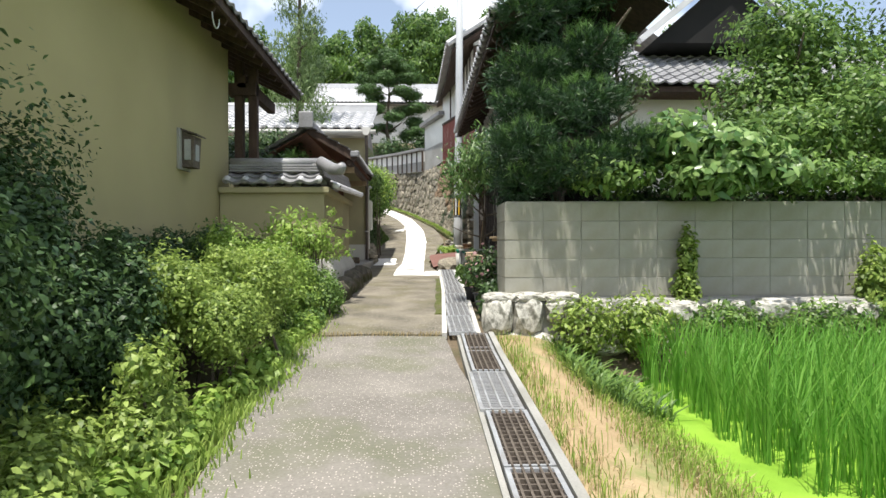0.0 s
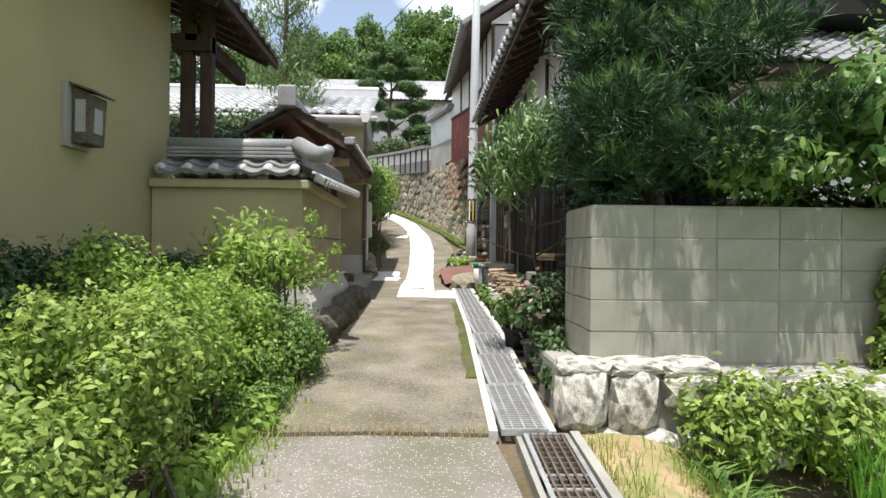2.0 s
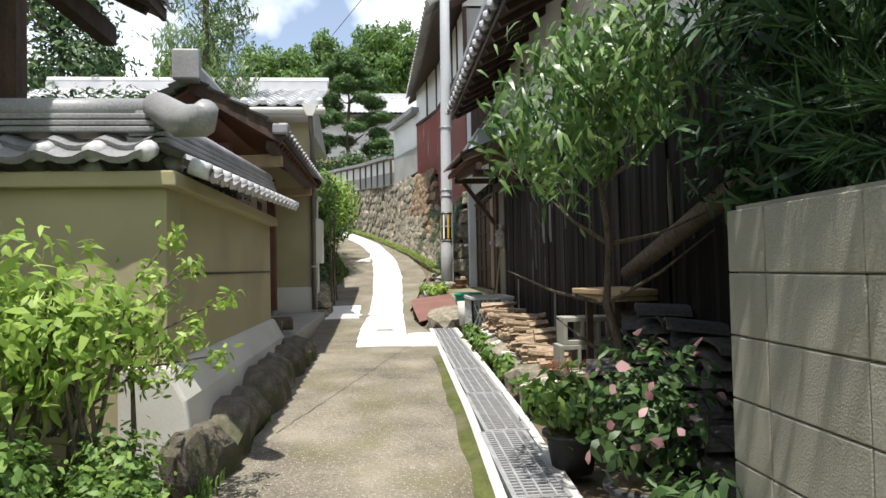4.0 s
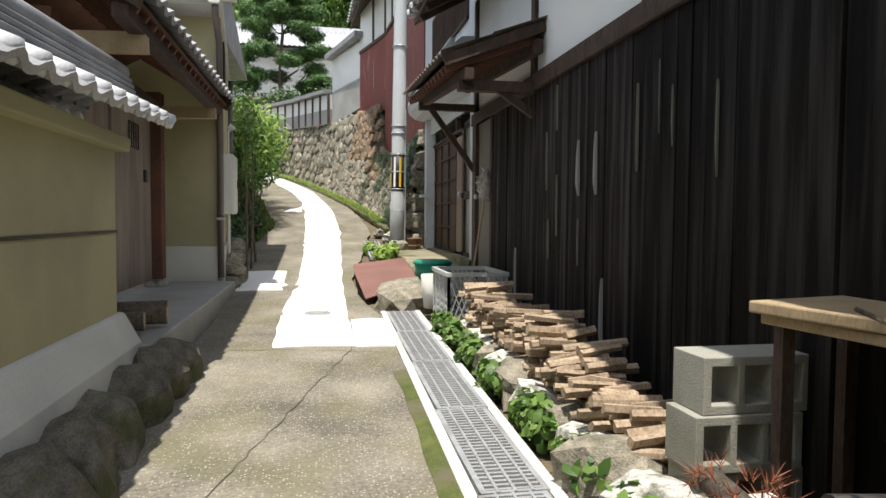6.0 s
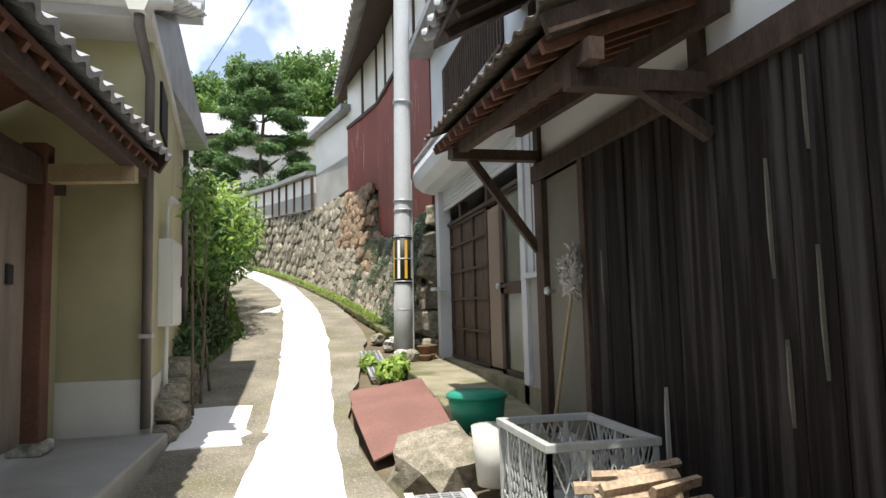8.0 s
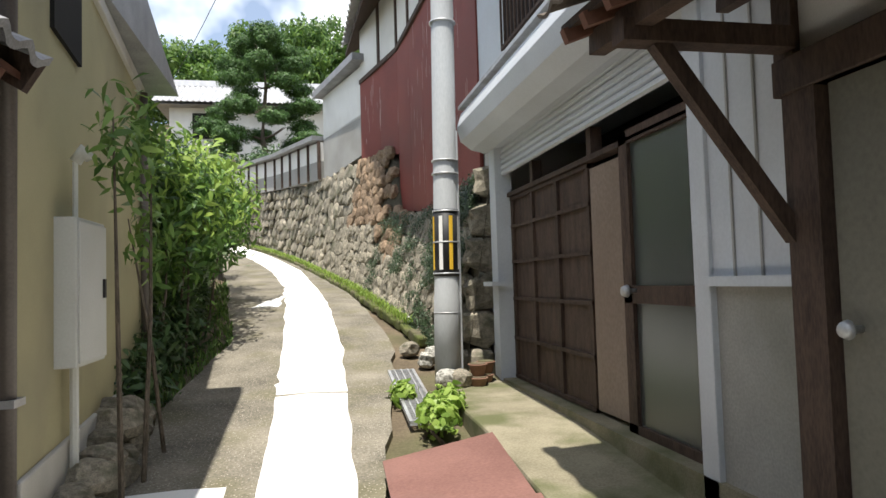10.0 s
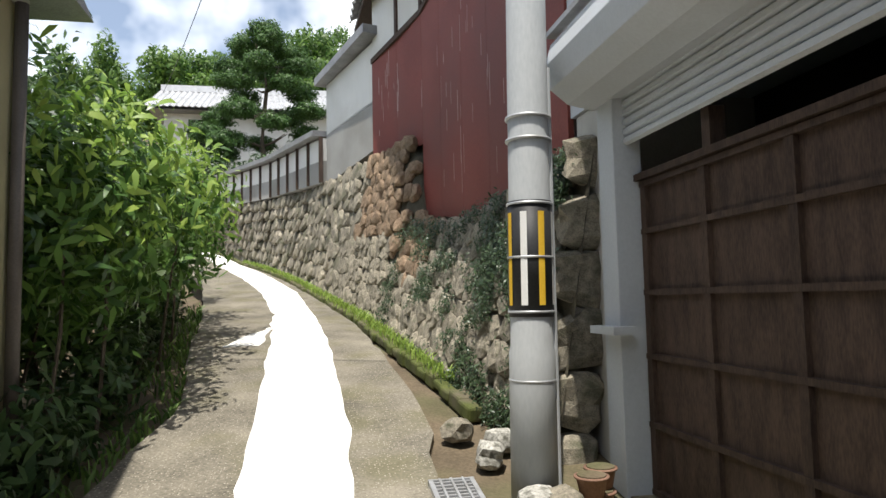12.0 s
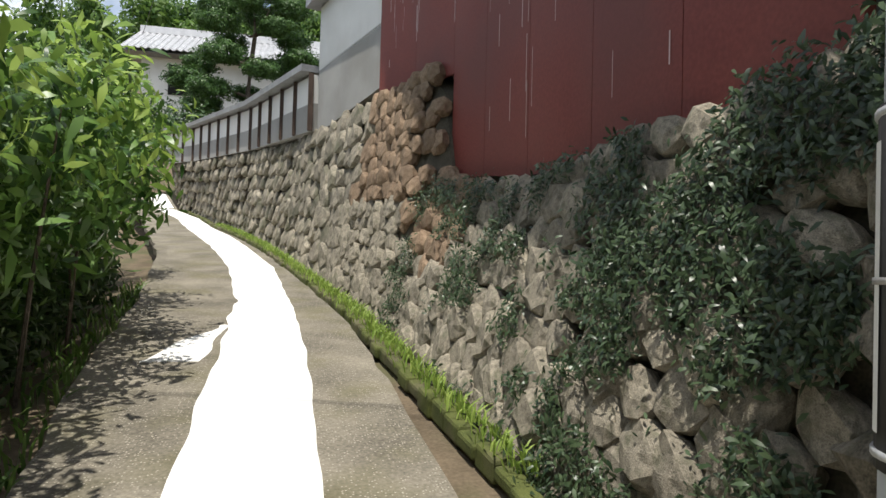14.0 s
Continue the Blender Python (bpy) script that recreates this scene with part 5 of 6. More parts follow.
def shrub(name, blobs, density, size, narrow, material, label, category="shrub", group="", droop=0.0, shell=0.5, stems=5):
    c = np.mean([b[0] for b in blobs], axis=0)
    base = (float(c[0]), float(c[1]), land(float(c[0]), float(c[1])))
    th = thing(name, base, label, category, group)
    g, q = Geo(), random.Random(int(abs(c[0] * 100 + c[1] * 10)))
    for b, r in blobs:
        for i in range(stems):
            e = Vector(b) + Vector((q.uniform(-1, 1) * r[0], q.uniform(-1, 1) * r[1], q.uniform(-0.2, 0.8) * r[2])) * 0.7
            s = Vector((b[0] + q.uniform(-0.12, 0.12), b[1] + q.uniform(-0.12, 0.12), base[2] - 0.05))
            g.tube([s, s.lerp(e, 0.5) + Vector((q.uniform(-0.05, 0.05), q.uniform(-0.05, 0.05), 0)), e], [0.016, 0.012, 0.004], 5)
    each("stem", g, BARK, th)
    crown("leaves", blobs, density, size, narrow, material, th, droop, shell)
    crown("outer_foliage", [(c, (r[0] * 1.07, r[1] * 1.07, r[2] * 1.08)) for c, r in blobs], density * 0.09, size * 1.1, narrow, material, th, droop, 0.8)
    return th


S = "shrubs along the ochre house"
shrub("conifer_shrub", [((-2.3, 3.4, 1.3), (0.5, 0.7, 0.9))] + clumps([((-2.25, 3.0, 1.05), (0.6, 0.9, 1.05)), ((-1.95, 2.1, 0.85), (0.55, 0.75, 0.7)), ((-2.0, 3.9, 0.7), (0.5, 0.5, 0.75))], 9, 0.46, 119), 12150, 0.042, 0.5, L_DEEP, "tall dark green dense conifer shrub beside the lane", "shrub", S, 0.1, 0.3, 1)
shrub("low_shrub", clumps([((-1.55, 2.0, 0.35), (0.4, 0.6, 0.4)), ((-1.5, 3.2, 0.45), (0.35, 0.6, 0.4))], 9, 0.46, 78), 8775, 0.042, 0.5, L_BOX, "low leafy shrub at the lane edge", "shrub", S, 0.1, 0.3, 1)
shrub("boxwood_shrub", clumps([((-1.55, 4.5, 0.75), (0.42, 0.6, 0.46)), ((-1.45, 5.3, 0.85), (0.4, 0.5, 0.45))], 9, 0.46, 81), 11475, 0.036, 0.5, L_BOX, "sunlit yellow-green clipped shrub", "shrub", S, 0.1, 0.3, 1)
shrub("boxwood_shrub", clumps([((-1.6, 6.2, 1.0), (0.45, 0.5, 0.46)), ((-1.5, 6.9, 0.8), (0.42, 0.45, 0.46))], 9, 0.46, 79), 11475, 0.036, 0.5, L_BRIGHT, "bright young-leaved rounded shrub", "shrub", S, 0.1, 0.3, 1)
shrub("boxwood_shrub", clumps([((-1.28, 7.6, 0.78), (0.34, 0.5, 0.4)), ((-1.3, 6.9, 0.55), (0.3, 0.6, 0.3))], 9, 0.46, 78), 10800, 0.036, 0.5, L_MID, "green rounded shrub at the wall corner", "shrub", S, 0.1, 0.3, 1)
shrub("azalea_shrub", clumps([((-2.2, 5.3, 0.95), (0.42, 0.7, 0.45)), ((-2.25, 6.6, 1.05), (0.4, 0.8, 0.45)), ((-2.2, 7.8, 1.05), (0.4, 0.6, 0.42))], 9, 0.46, 119), 8775, 0.045, 0.45, L_DEEP, "dark green shrub against the ochre wall", "shrub", S, 0.1, 0.3, 1)
nd = shrub("feathery_shrub", [((-1.5, 7.95, 1.4), (0.38, 0.42, 0.3)), ((-1.28, 8.1, 1.3), (0.25, 0.4, 0.25)), ((-1.7, 8.0, 1.15), (0.4, 0.4, 0.3))], 2000, 0.085, 0.3, L_BRIGHT, "airy light green shrub with fine leaves", "shrub", S, 0.3, 0.2, 8)
g, q = Geo(), random.Random(19)
tips = [(-0.98, 8.5, 1.62), (-0.86, 8.6, 1.45), (-0.95, 8.42, 1.3), (-1.08, 8.55, 1.75), (-0.84, 8.45, 1.2)]
for tip in tips:
    a, b = Vector((-1.42 + q.uniform(-0.05, 0.05), 8.1, 0.95)), Vector(tip)
    g.tube([a, a.lerp(b, 0.5) + Vector((0, 0, 0.1)), b], [0.009, 0.006, 0.003], 5)
each("twig", g, BARK, nd)
vs = [(Vector((-1.42, 8.1, 1.0)).lerp(Vector(p), f), (0.07, 0.09, 0.07)) for p in tips for f in (0.55, 0.75, 0.95)]
crown("spray", vs, 2600, 0.05, 0.35, L_BRIGHT, nd, 0.2, 0.2)
base = np.array([(x, y, gz(y) - 0.04) for x, y in zip(rng.normal(-1.13, 0.11, 8200), rng.uniform(0.4, 8.0, 8200))])
tagged(blades("grass_edge", base, 0.13, 0.01, L_GRASS), "bright short grass along the lane edge", "grass", "", "stuff")
q = random.Random(77)
shrub("edge_weeds", [((-1.16 + q.uniform(-0.08, 0.08), 1.4 + i * 0.42, gz(1.4 + i * 0.42) + 0.07), (q.uniform(0.1, 0.18), q.uniform(0.16, 0.26), q.uniform(0.07, 0.14))) for i in range(16)], 4200, 0.06, 0.5, L_BRIGHT, "bright leafy weeds creeping over the lane edge", "weeds", "", 0.1, 0.2, 1)
base = np.array([(-1.0 + 0.02 * k, y, gz(y)) for k, y in zip(rng.normal(0, 1.4, 900), rng.uniform(8.4, 12, 900))])
tagged(blades("weeds", base, 0.08, 0.012, L_MID), "small weeds at the wall stones", "weeds", "", "stuff")
base = np.array([(rng.uniform(-1.05, 0.25), 6.35 + rng.normal(0, 0.035), gz(6.35)) for i in range(420)])
tagged(blades("joint_grass", base, 0.06, 0.005, L_DRY), "dry grass growing in the road joint", "grass", "", "stuff")


# ---- paddy ----
hills = [(x + rng.normal(0, 0.03), y + rng.normal(0, 0.03)) for x in np.arange(2.15, 11, 0.23) for y in np.arange(-1.5, 6.0, 0.24) if x > 1.95 + max(0, 4.8 - y) * 0.13]
base = np.concatenate([np.array([x, y, -0.05]) + rng.normal(0, 1, (30, 3)) * np.array([0.035, 0.035, 0]) for x, y in hills])
tagged(blades("rice_plants", base, 0.72, 0.011, L_RICE, None, 0.4, 0.16), "dense bright green young rice in the paddy", "rice", "", "stuff")
xs2, ys2 = rng.uniform(0.78, 1.9, 16000), rng.uniform(0.0, 6.3, 16000)
keep = np.abs(xs2 - 1.1) > rng.uniform(0, 0.3, 16000)
base = np.array([(x, y, land(x, y) + 0.02) for x, y in zip(xs2[keep], ys2[keep])])
tagged(blades("bank_grass", base[::2], 0.13, 0.006, L_GRASS), "sparse green grass on the bank", "grass", "", "stuff")
tagged(blades("dry_grass", base[1::2] + np.array([0, 0, 0.0]), 0.1, 0.006, L_DRY, None, 0.9, 0.5), "cut dry straw-coloured grass on the bank", "grass", "", "stuff")
base = np.array([(x, y, land(x, y)) for x, y in zip(rng.uniform(1.3, 1.95, 700), rng.uniform(4.6, 6.3, 700))])
tagged(blades("broad_grass", base, 0.3, 0.022, L_MID, None, 0.9, 0.4), "broad-bladed tufts by the paddy edge", "grass", "", "stuff")
W = "weeds under the block wall"
shrub("weed_bush", [((1.65, 6.3, 0.5), (0.3, 0.25, 0.28)), ((2.2, 6.3, 0.5), (0.35, 0.28, 0.28))], 5500, 0.06, 0.45, L_BOX, "yellow-green weedy bush at the stone footing", "bush", W)
shrub("weed_bush", [((3.1, 6.3, 0.45), (0.5, 0.3, 0.28)), ((4.0, 6.3, 0.45), (0.5, 0.3, 0.26)), ((5.0, 6.3, 0.5), (0.5, 0.3, 0.3)), ((6.2, 6.3, 0.5), (0.7, 0.3, 0.3))], 4500, 0.06, 0.45, L_MID, "low green weeds along the stone footing", "bush", W)
shrub("vine", [((2.78, 6.6, 0.75), (0.13, 0.1, 0.3)), ((2.82, 6.65, 1.15), (0.09, 0.07, 0.3)), ((4.75, 6.55, 0.85), (0.2, 0.14, 0.4))], 9000, 0.06, 0.6, L_BOX, "climbing vine on the block wall", "vine", "", 0.3)

# ---- trees behind the block wall ----
pine = thing("pine_tree", (1.9, 8.0, 0.6), "dark dense garden pine overhanging the block wall", "tree")
g = limbs(Geo(), (1.9, 7.95, 0.5), (1.75, 7.9, 4.6), 0.12, 10, 1.2, 4)
wooden(g, pine)
pads = [((1.15, 7.45, 2.35), (0.42, 0.45, 0.3)), ((1.75, 7.25, 2.75), (0.45, 0.4, 0.26)), ((2.35, 7.35, 2.3), (0.5, 0.4, 0.3)), ((1.3, 7.7, 3.2), (0.5, 0.5, 0.35)), ((1.95, 7.7, 3.45), (0.5, 0.5, 0.35)),
        ((1.35, 7.8, 3.95), (0.5, 0.5, 0.35)), ((1.95, 7.9, 4.4), (0.55, 0.5, 0.4)), ((1.5, 7.8, 4.9), (0.5, 0.5, 0.4)), ((1.7, 7.2, 2.1), (0.5, 0.35, 0.22)), ((1.2, 7.75, 2.8), (0.4, 0.4, 0.3)), ((1.15, 7.6, 1.95), (0.3, 0.4, 0.25))]
pads = [((c[0], c[1] - (0.6 if c[2] < 3 else 0.35), c[2]), (r[0], r[1] * 1.15, r[2])) for c, r in pads]
pads = [(c, (r[0] * 0.85, r[1] * 0.85, r[2] * 0.55)) for c, r in pads]
tufts("needles", pads, 700, 0.12, L_PINE, pine, 18, 0.7, 0.03)
# Paler needles set slightly above each pad.
tufts("top_needles", [((c[0], c[1] - 0.05, c[2] + 0.12), (r[0] * 0.9, r[1] * 0.9, r[2] * 0.7)) for c, r in pads], 190, 0.11, L_PINELIGHT, pine, 18, 1.4, 0.026)
crown("inner_needles", [((c[0], c[1] + 0.4, c[2] - 0.05), (r[0] * 1.15, r[1], r[2] * 2.0)) for c, r in pads], 2600, 0.13, 0.14, L_PINE, pine, 0.0, 0.1)


def tree(name, base, top, r, blobs, density, size, narrow, material, label, reach=0.9, droop=0.0, seed=1):
    th = thing(name, base, label, "tree")
    wooden(limbs(Geo(), base, top, r, 8, reach, seed), th)
    crown("crown", blobs, density, size, narrow, material, th, droop, 0.35)
    return th


tree("broadleaf_shrub", (3.0, 7.3, 0.7), (3.0, 7.1, 2.3), 0.05, [((2.75, 6.75, 2.3), (0.42, 0.5, 0.36)), ((3.2, 6.6, 2.2), (0.5, 0.5, 0.32)), ((3.6, 6.55, 2.05), (0.4, 0.4, 0.22)), ((3.05, 6.45, 1.95), (0.5, 0.3, 0.2))], 1700, 0.15, 0.42, L_BROAD, "glossy broad-leaved shrub over the wall", 0.5, 0.2)
tree("garden_tree", (5.0, 8.8, 0.6), (5.0, 8.8, 3.8), 0.09, [((4.5, 8.4, 3.0), (0.8, 0.7, 0.7)), ((5.5, 8.5, 3.5), (0.9, 0.8, 0.8)), ((4.9, 8.5, 4.0), (0.8, 0.7, 0.6)), ((5.3, 7.4, 2.7), (0.9, 0.9, 0.6)), ((4.3, 7.3, 2.5), (0.7, 0.7, 0.4))], 2300, 0.085, 0.45, L_MID, "leafy round garden tree", 1.0, 0.1, 2)
tree("garden_tree", (7.2, 8.6, 0.6), (7.2, 8.6, 4.5), 0.1, [((6.9, 8.3, 4.0), (1.0, 0.8, 0.9)), ((7.5, 8.3, 3.0), (1.1, 0.8, 0.8)), ((6.3, 7.9, 2.4), (0.8, 0.5, 0.5)), ((7.2, 8.3, 5.0), (1.0, 0.8, 0.6)), ((8.4, 8.3, 3.6), (1.0, 0.8, 1.1))], 1700, 0.09, 0.45, L_DEEP, "dense dark garden tree", 1.1, 0.1, 3)
tree("light_tree", (2.9, 9.2, 0.6), (2.75, 9.0, 4.3), 0.05, [((2.7, 9.0, 4.1), (0.35, 0.35, 0.45)), ((3.0, 9.0, 3.5), (0.3, 0.3, 0.3)), ((2.5, 9.0, 4.8), (0.35, 0.35, 0.4)), ((3.3, 9.2, 4.9), (0.5, 0.4, 0.35))], 1300, 0.08, 0.4, L_CYPRESS, "slender light green tree", 0.5, 0.2, 4)
hedge = shrub("hedge", [((x, 7.4, 1.6), (0.5, 0.4, 0.5)) for x in (2.6, 3.4, 4.2, 5.0, 5.8, 6.6, 7.4)], 3000, 0.08, 0.45, L_DEEP, "dark shrubs behind the block wall", "hedge", "", 0.1, 0.3)
crown("overhang", [((x, 6.75, 2.0), (0.45, 0.45, 0.22)) for x in (2.0, 4.2, 4.9, 5.6, 6.4, 7.2)], 3000, 0.08, 0.45, L_MID, hedge, 0.2, 0.3)
ol = tree("oleander", (1.05, 8.5, 0.55), (0.75, 8.35, 2.2), 0.03, [((0.62, 8.3, 2.2), (0.33, 0.4, 0.38)), ((0.85, 8.0, 2.35), (0.3, 0.35, 0.35)), ((1.0, 8.6, 2.5), (0.35, 0.35, 0.3))], 2400, 0.085, 0.24, L_OLEANDER, "leaning shrub with long narrow drooping leaves", 0.5, 0.7, 5)

# ---- garden behind the gate ----
tree("larch_tree", (-3.0, 16.0, 0.8), (-2.75, 15.9, 8.6), 0.09, [((-2.8 + 0.35 * math.sin(i * 2.2), 15.9 + 0.3 * math.cos(i * 1.7), 4.2 + i * 0.36), (0.55 - i * 0.022, 0.5 - i * 0.02, 0.45)) for i in range(13)], 900, 0.12, 0.22, L_CYPRESS, "tall soft yellow-green conifer", 0.6, 0.9, 6)
tree("garden_shrub", (-2.9, 12.6, 0.8), (-2.8, 12.6, 2.8), 0.06, [((-2.75, 12.7, 3.1), (0.55, 0.5, 0.42)), ((-3.4, 12.3, 3.0), (0.5, 0.5, 0.4)), ((-2.4, 13.0, 2.75), (0.4, 0.4, 0.35)), ((-3.0, 11.6, 2.7), (0.6, 0.4, 0.35))], 3200, 0.09, 0.4, L_DEEP, "dark evergreen shrub behind the tiled wall", 0.5, 0.1, 7)
tree("far_garden_tree", (-6.2, 18.5, 0.8), (-6.2, 18.5, 7), 0.12, [((-6.2, 18.5, 6.8), (0.9, 0.8, 1.0)), ((-5.8, 18.3, 5.4), (1.0, 0.8, 0.8))], 900, 0.16, 0.35, L_DEEP, "dark conifer behind the house", 0.9, 0.2, 8)
pt = thing("young_pine", (-2.3, 11.9, 0.9), "pine sprig above the tiled wall", "tree")
wooden(limbs(Geo(), (-2.4, 11.9, 0.8), (-2.1, 12.0, 2.7), 0.03, 4, 0.4, 9), pt)
tufts("needles", [((-1.95, 12.0, 2.62), (0.22, 0.2, 0.14)), ((-2.2, 12.1, 2.8), (0.25, 0.25, 0.18))], 420, 0.1, L_PINELIGHT, pt, 14, 0.6)

# ---- thicket on the downhill side ----
T = "thicket beside the upper lane"
for i, (x, y, z, rx, ry, rz, m) in enumerate(((-1.55, 19.75, 2.8, 0.3, 0.3, 0.65, L_THICKET), (-1.42, 20.05, 2.75, 0.5, 0.6, 0.75, L_THICKET), (-1.45, 20.7, 2.9, 0.5, 0.6, 0.75, L_THICKET),
                                              (-1.4, 21.8, 2.95, 0.55, 0.65, 0.7, L_THICKET), (-1.45, 23.0, 3.05, 0.6, 0.7, 0.7, L_THICKET), (-1.9, 24.4, 3.3, 0.7, 0.8, 0.8, L_THICKET), (-2.5, 26.2, 3.6, 0.75, 1.0, 0.9, L_THICKET), (-3.3, 28.4, 4.0, 0.8, 1.1, 1.0, L_THICKET))):
    g0 = land(x, y)
    th = shrub("thicket_tree", [((x, y, z), (rx, ry, rz)), ((x - 0.5, y + 0.3, z - 0.3), (rx, ry, rz))], 900, 0.125, 0.3, m, "slender leafy tree with thin stems at the lane", "tree", T, 0.35, 0.25, 1)
    # Lighter leaf colour over the crown tops stands in for sunlight.
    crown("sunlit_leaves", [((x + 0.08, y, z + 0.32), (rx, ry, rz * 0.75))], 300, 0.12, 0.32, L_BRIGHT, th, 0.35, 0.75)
shrub("dark_thicket", [((-2.6, y, gz(y) + 1.1), (0.7, 1.2, 1.6)) for y in (20.8, 21.6, 23, 25.5)] + [((-3.8, 29, 3.4), (0.9, 1.8, 1.3))], 1300, 0.13, 0.35, L_DEEP, "dark undergrowth below the lane", "thicket", "", 0.2, 0.1, 1)
slim = shrub("slim_tree", [((-1.02, 16.6, 2.75), (0.12, 0.35, 0.35)), ((-1.04, 17.05, 2.95), (0.12, 0.3, 0.3)), ((-1.08, 17.4, 2.4), (0.12, 0.3, 0.3))], 620, 0.1, 0.3, L_MID, "slim young tree leaning beside the house wall", "tree", T, 0.4, 0.2, 1)
shrub("lane_ferns", [((-1.42 - 0.14 * max(0, y - 20.4), y, gz(y) + 0.16), (0.25, 0.5, 0.3)) for y in (18.5, 19.4, 20.3, 21.3, 22.3, 23.4, 24.6, 26)], 1500, 0.11, 0.3, L_DEEP, "dark ferny undergrowth along the lane", "ferns", "", 0.3, 0.2, 1)
base = np.array([(edge(ROAD_L, y) - abs(k), y, gz(y) - 0.06) for k, y in zip(rng.normal(0, 0.16, 600), rng.uniform(18.3, 26, 600))])
tagged(blades("edge_ferns", base, 0.16, 0.02, L_MID, None, 0.9, 0.3), "small ferns at the lane edge", "ferns", "", "stuff")
rocks = [rock_mesh("edge_rock", STONE, 90 + i) for i in range(3)]
q = random.Random(21)
for i in range(16):
    y = 15.98 + (i % 9) * 0.26 + (0.13 if i > 8 else 0)
    th = new("edge_stone", rocks[i % 3])
    s = q.uniform(0.2, 0.36)
    th.matrix_world = pose(-1.1 - 0.1 * (y - 15.9) - q.uniform(0, 0.06), y, gz(y) + (0.06 if i < 9 else 0.2), 0, 0, q.uniform(0, 90)) @ Matrix.Diagonal((s, s, s * 0.7, 1))
    tagged(th, "rough grey stone at the foot of the house", "stone", "stones at the house foot")

# ---- drain side: plants, pots, rocks ----


def pot(x, y, z, r, h, material, label, group="plant pots by the drain"):
    th = thing("plant_pot", (x, y, z), label, "plant pot", group)
    part("body", Geo().tube([(x, y, z), (x, y, z + h * 0.9), (x, y, z + h * 0.9), (x, y, z + h)], [r * 0.72, r * 0.95, r * 1.08, r * 1.08], 18), material, th, "", True)
    part("soil", Geo().tube([(x, y, z + h), (x, y, z + h + 0.006)], [r * 0.9, r * 0.9], 14), SOIL, th)
    return th


p1 = pot(0.78, 8.75, gz(8.75) + 0.0, 0.14, 0.2, POTCLAY, "black plastic pot with a leafy plant")
crown("plant", [((0.74, 8.7, 0.88), (0.18, 0.22, 0.16))], 5000, 0.075, 0.45, L_MID, p1, 0.2, 0.2)
p2 = pot(0.85, 7.98, gz(7.98), 0.15, 0.22, POTCLAY, "black pot with a fading rose bush")
crown("plant", [((0.85, 7.95, 1.0), (0.26, 0.25, 0.26))], 3600, 0.06, 0.5, L_DEEP, p2, 0.2, 0.2)
crown("flowers", [((0.83, 7.9, 1.03), (0.26, 0.25, 0.25))], 200, 0.045, 0.8, L_FLOWER, p2, 0.0, 0.7)
p3 = pot(0.83, 7.5, gz(7.5), 0.13, 0.18, POTCLAY, "black pot standing by the block wall")
crown("plant", [((0.85, 7.5, 0.72), (0.16, 0.25, 0.16)), ((0.8, 7.1, 0.58), (0.1, 0.2, 0.12))], 4200, 0.08, 0.35, L_DEEP, p3, 0.3, 0.2)
shrub("drain_weeds", [((0.86, y, gz(y) + 0.1), (0.08, 0.2, 0.1)) for y in (9.9, 10.4, 11.0, 11.7, 12.3, 12.9, 13.3)], 9000, 0.06, 0.65, L_MID, "leafy green weeds between the drain and the stones", "weeds", "", 0.1, 0.2, 2)
q = random.Random(31)
for i in range(14):
    y = 9.45 + i * 0.3
    th = new("edging_rock", rocks[i % 3] if i % 2 else pale[i % 4])
    s = q.uniform(0.22, 0.36)
    th.matrix_world = pose(0.98 + q.uniform(-0.03, 0.05), y, gz(y) + 0.07, q.uniform(-20, 20), q.uniform(-20, 20), q.uniform(0, 90)) @ Matrix.Diagonal((s, s * 1.2, s * 0.85, 1))
    tagged(th, "pale rough edging rock beside the drain", "rock", "edging rocks")
g = Geo()
for i in range(12):
    y0, y1 = 9.3 + i * 0.4, 9.7 + i * 0.4
    g.add([(0.95, y0, gz(y0)), (1.5, y0, gz(y0) + 0.14), (1.5, y1, gz(y1) + 0.14), (0.95, y1, gz(y1))], [(0, 1, 2, 3)])
solid("earth_bank", g, SOIL, "trodden earth bank below the barn wall", "bank", "structure", True)

wood = thing("firewood_stack", (1.2, 11.8, 0.75), "low stack of split firewood along the barn", "firewood")
q = random.Random(13)
logs = []
for i in range(6):
    a = [0, 1.9, 3.6, 5.2]
    g = Geo()
    n = 5 + i % 2
    sec = [(0.03 * math.cos(k * 6.283 / n + 0.3) * q.uniform(0.7, 1.2), 0.026 * math.sin(k * 6.283 / n + 0.3) * q.uniform(0.7, 1.2)) for k in range(n)]
    g.prism(sec, "x", -0.2, 0.2)
    logs.append(mesh("split_log", g, LOGWOOD))
for y in np.arange(10.2, 13.12, 0.06):
    top = min(0.3, 0.1 + (y - 10.3) * 0.25) + 0.05 * math.sin(y * 5)
    z = 0.0
    while z < top:
        x = 1.16 + q.uniform(-0.1, 0.1)
        piece("split_log", logs[q.randrange(6)], wood, pose(x, y + q.uniform(-0.02, 0.02), gz(y) + 0.12 + z, q.uniform(0, 360), q.uniform(-8, 8), q.uniform(-18, 18)) @ Matrix.Diagonal((q.uniform(0.4, 0.85), q.uniform(0.6, 1.1), q.uniform(0.6, 1.1), 1)))
        z += 0.042


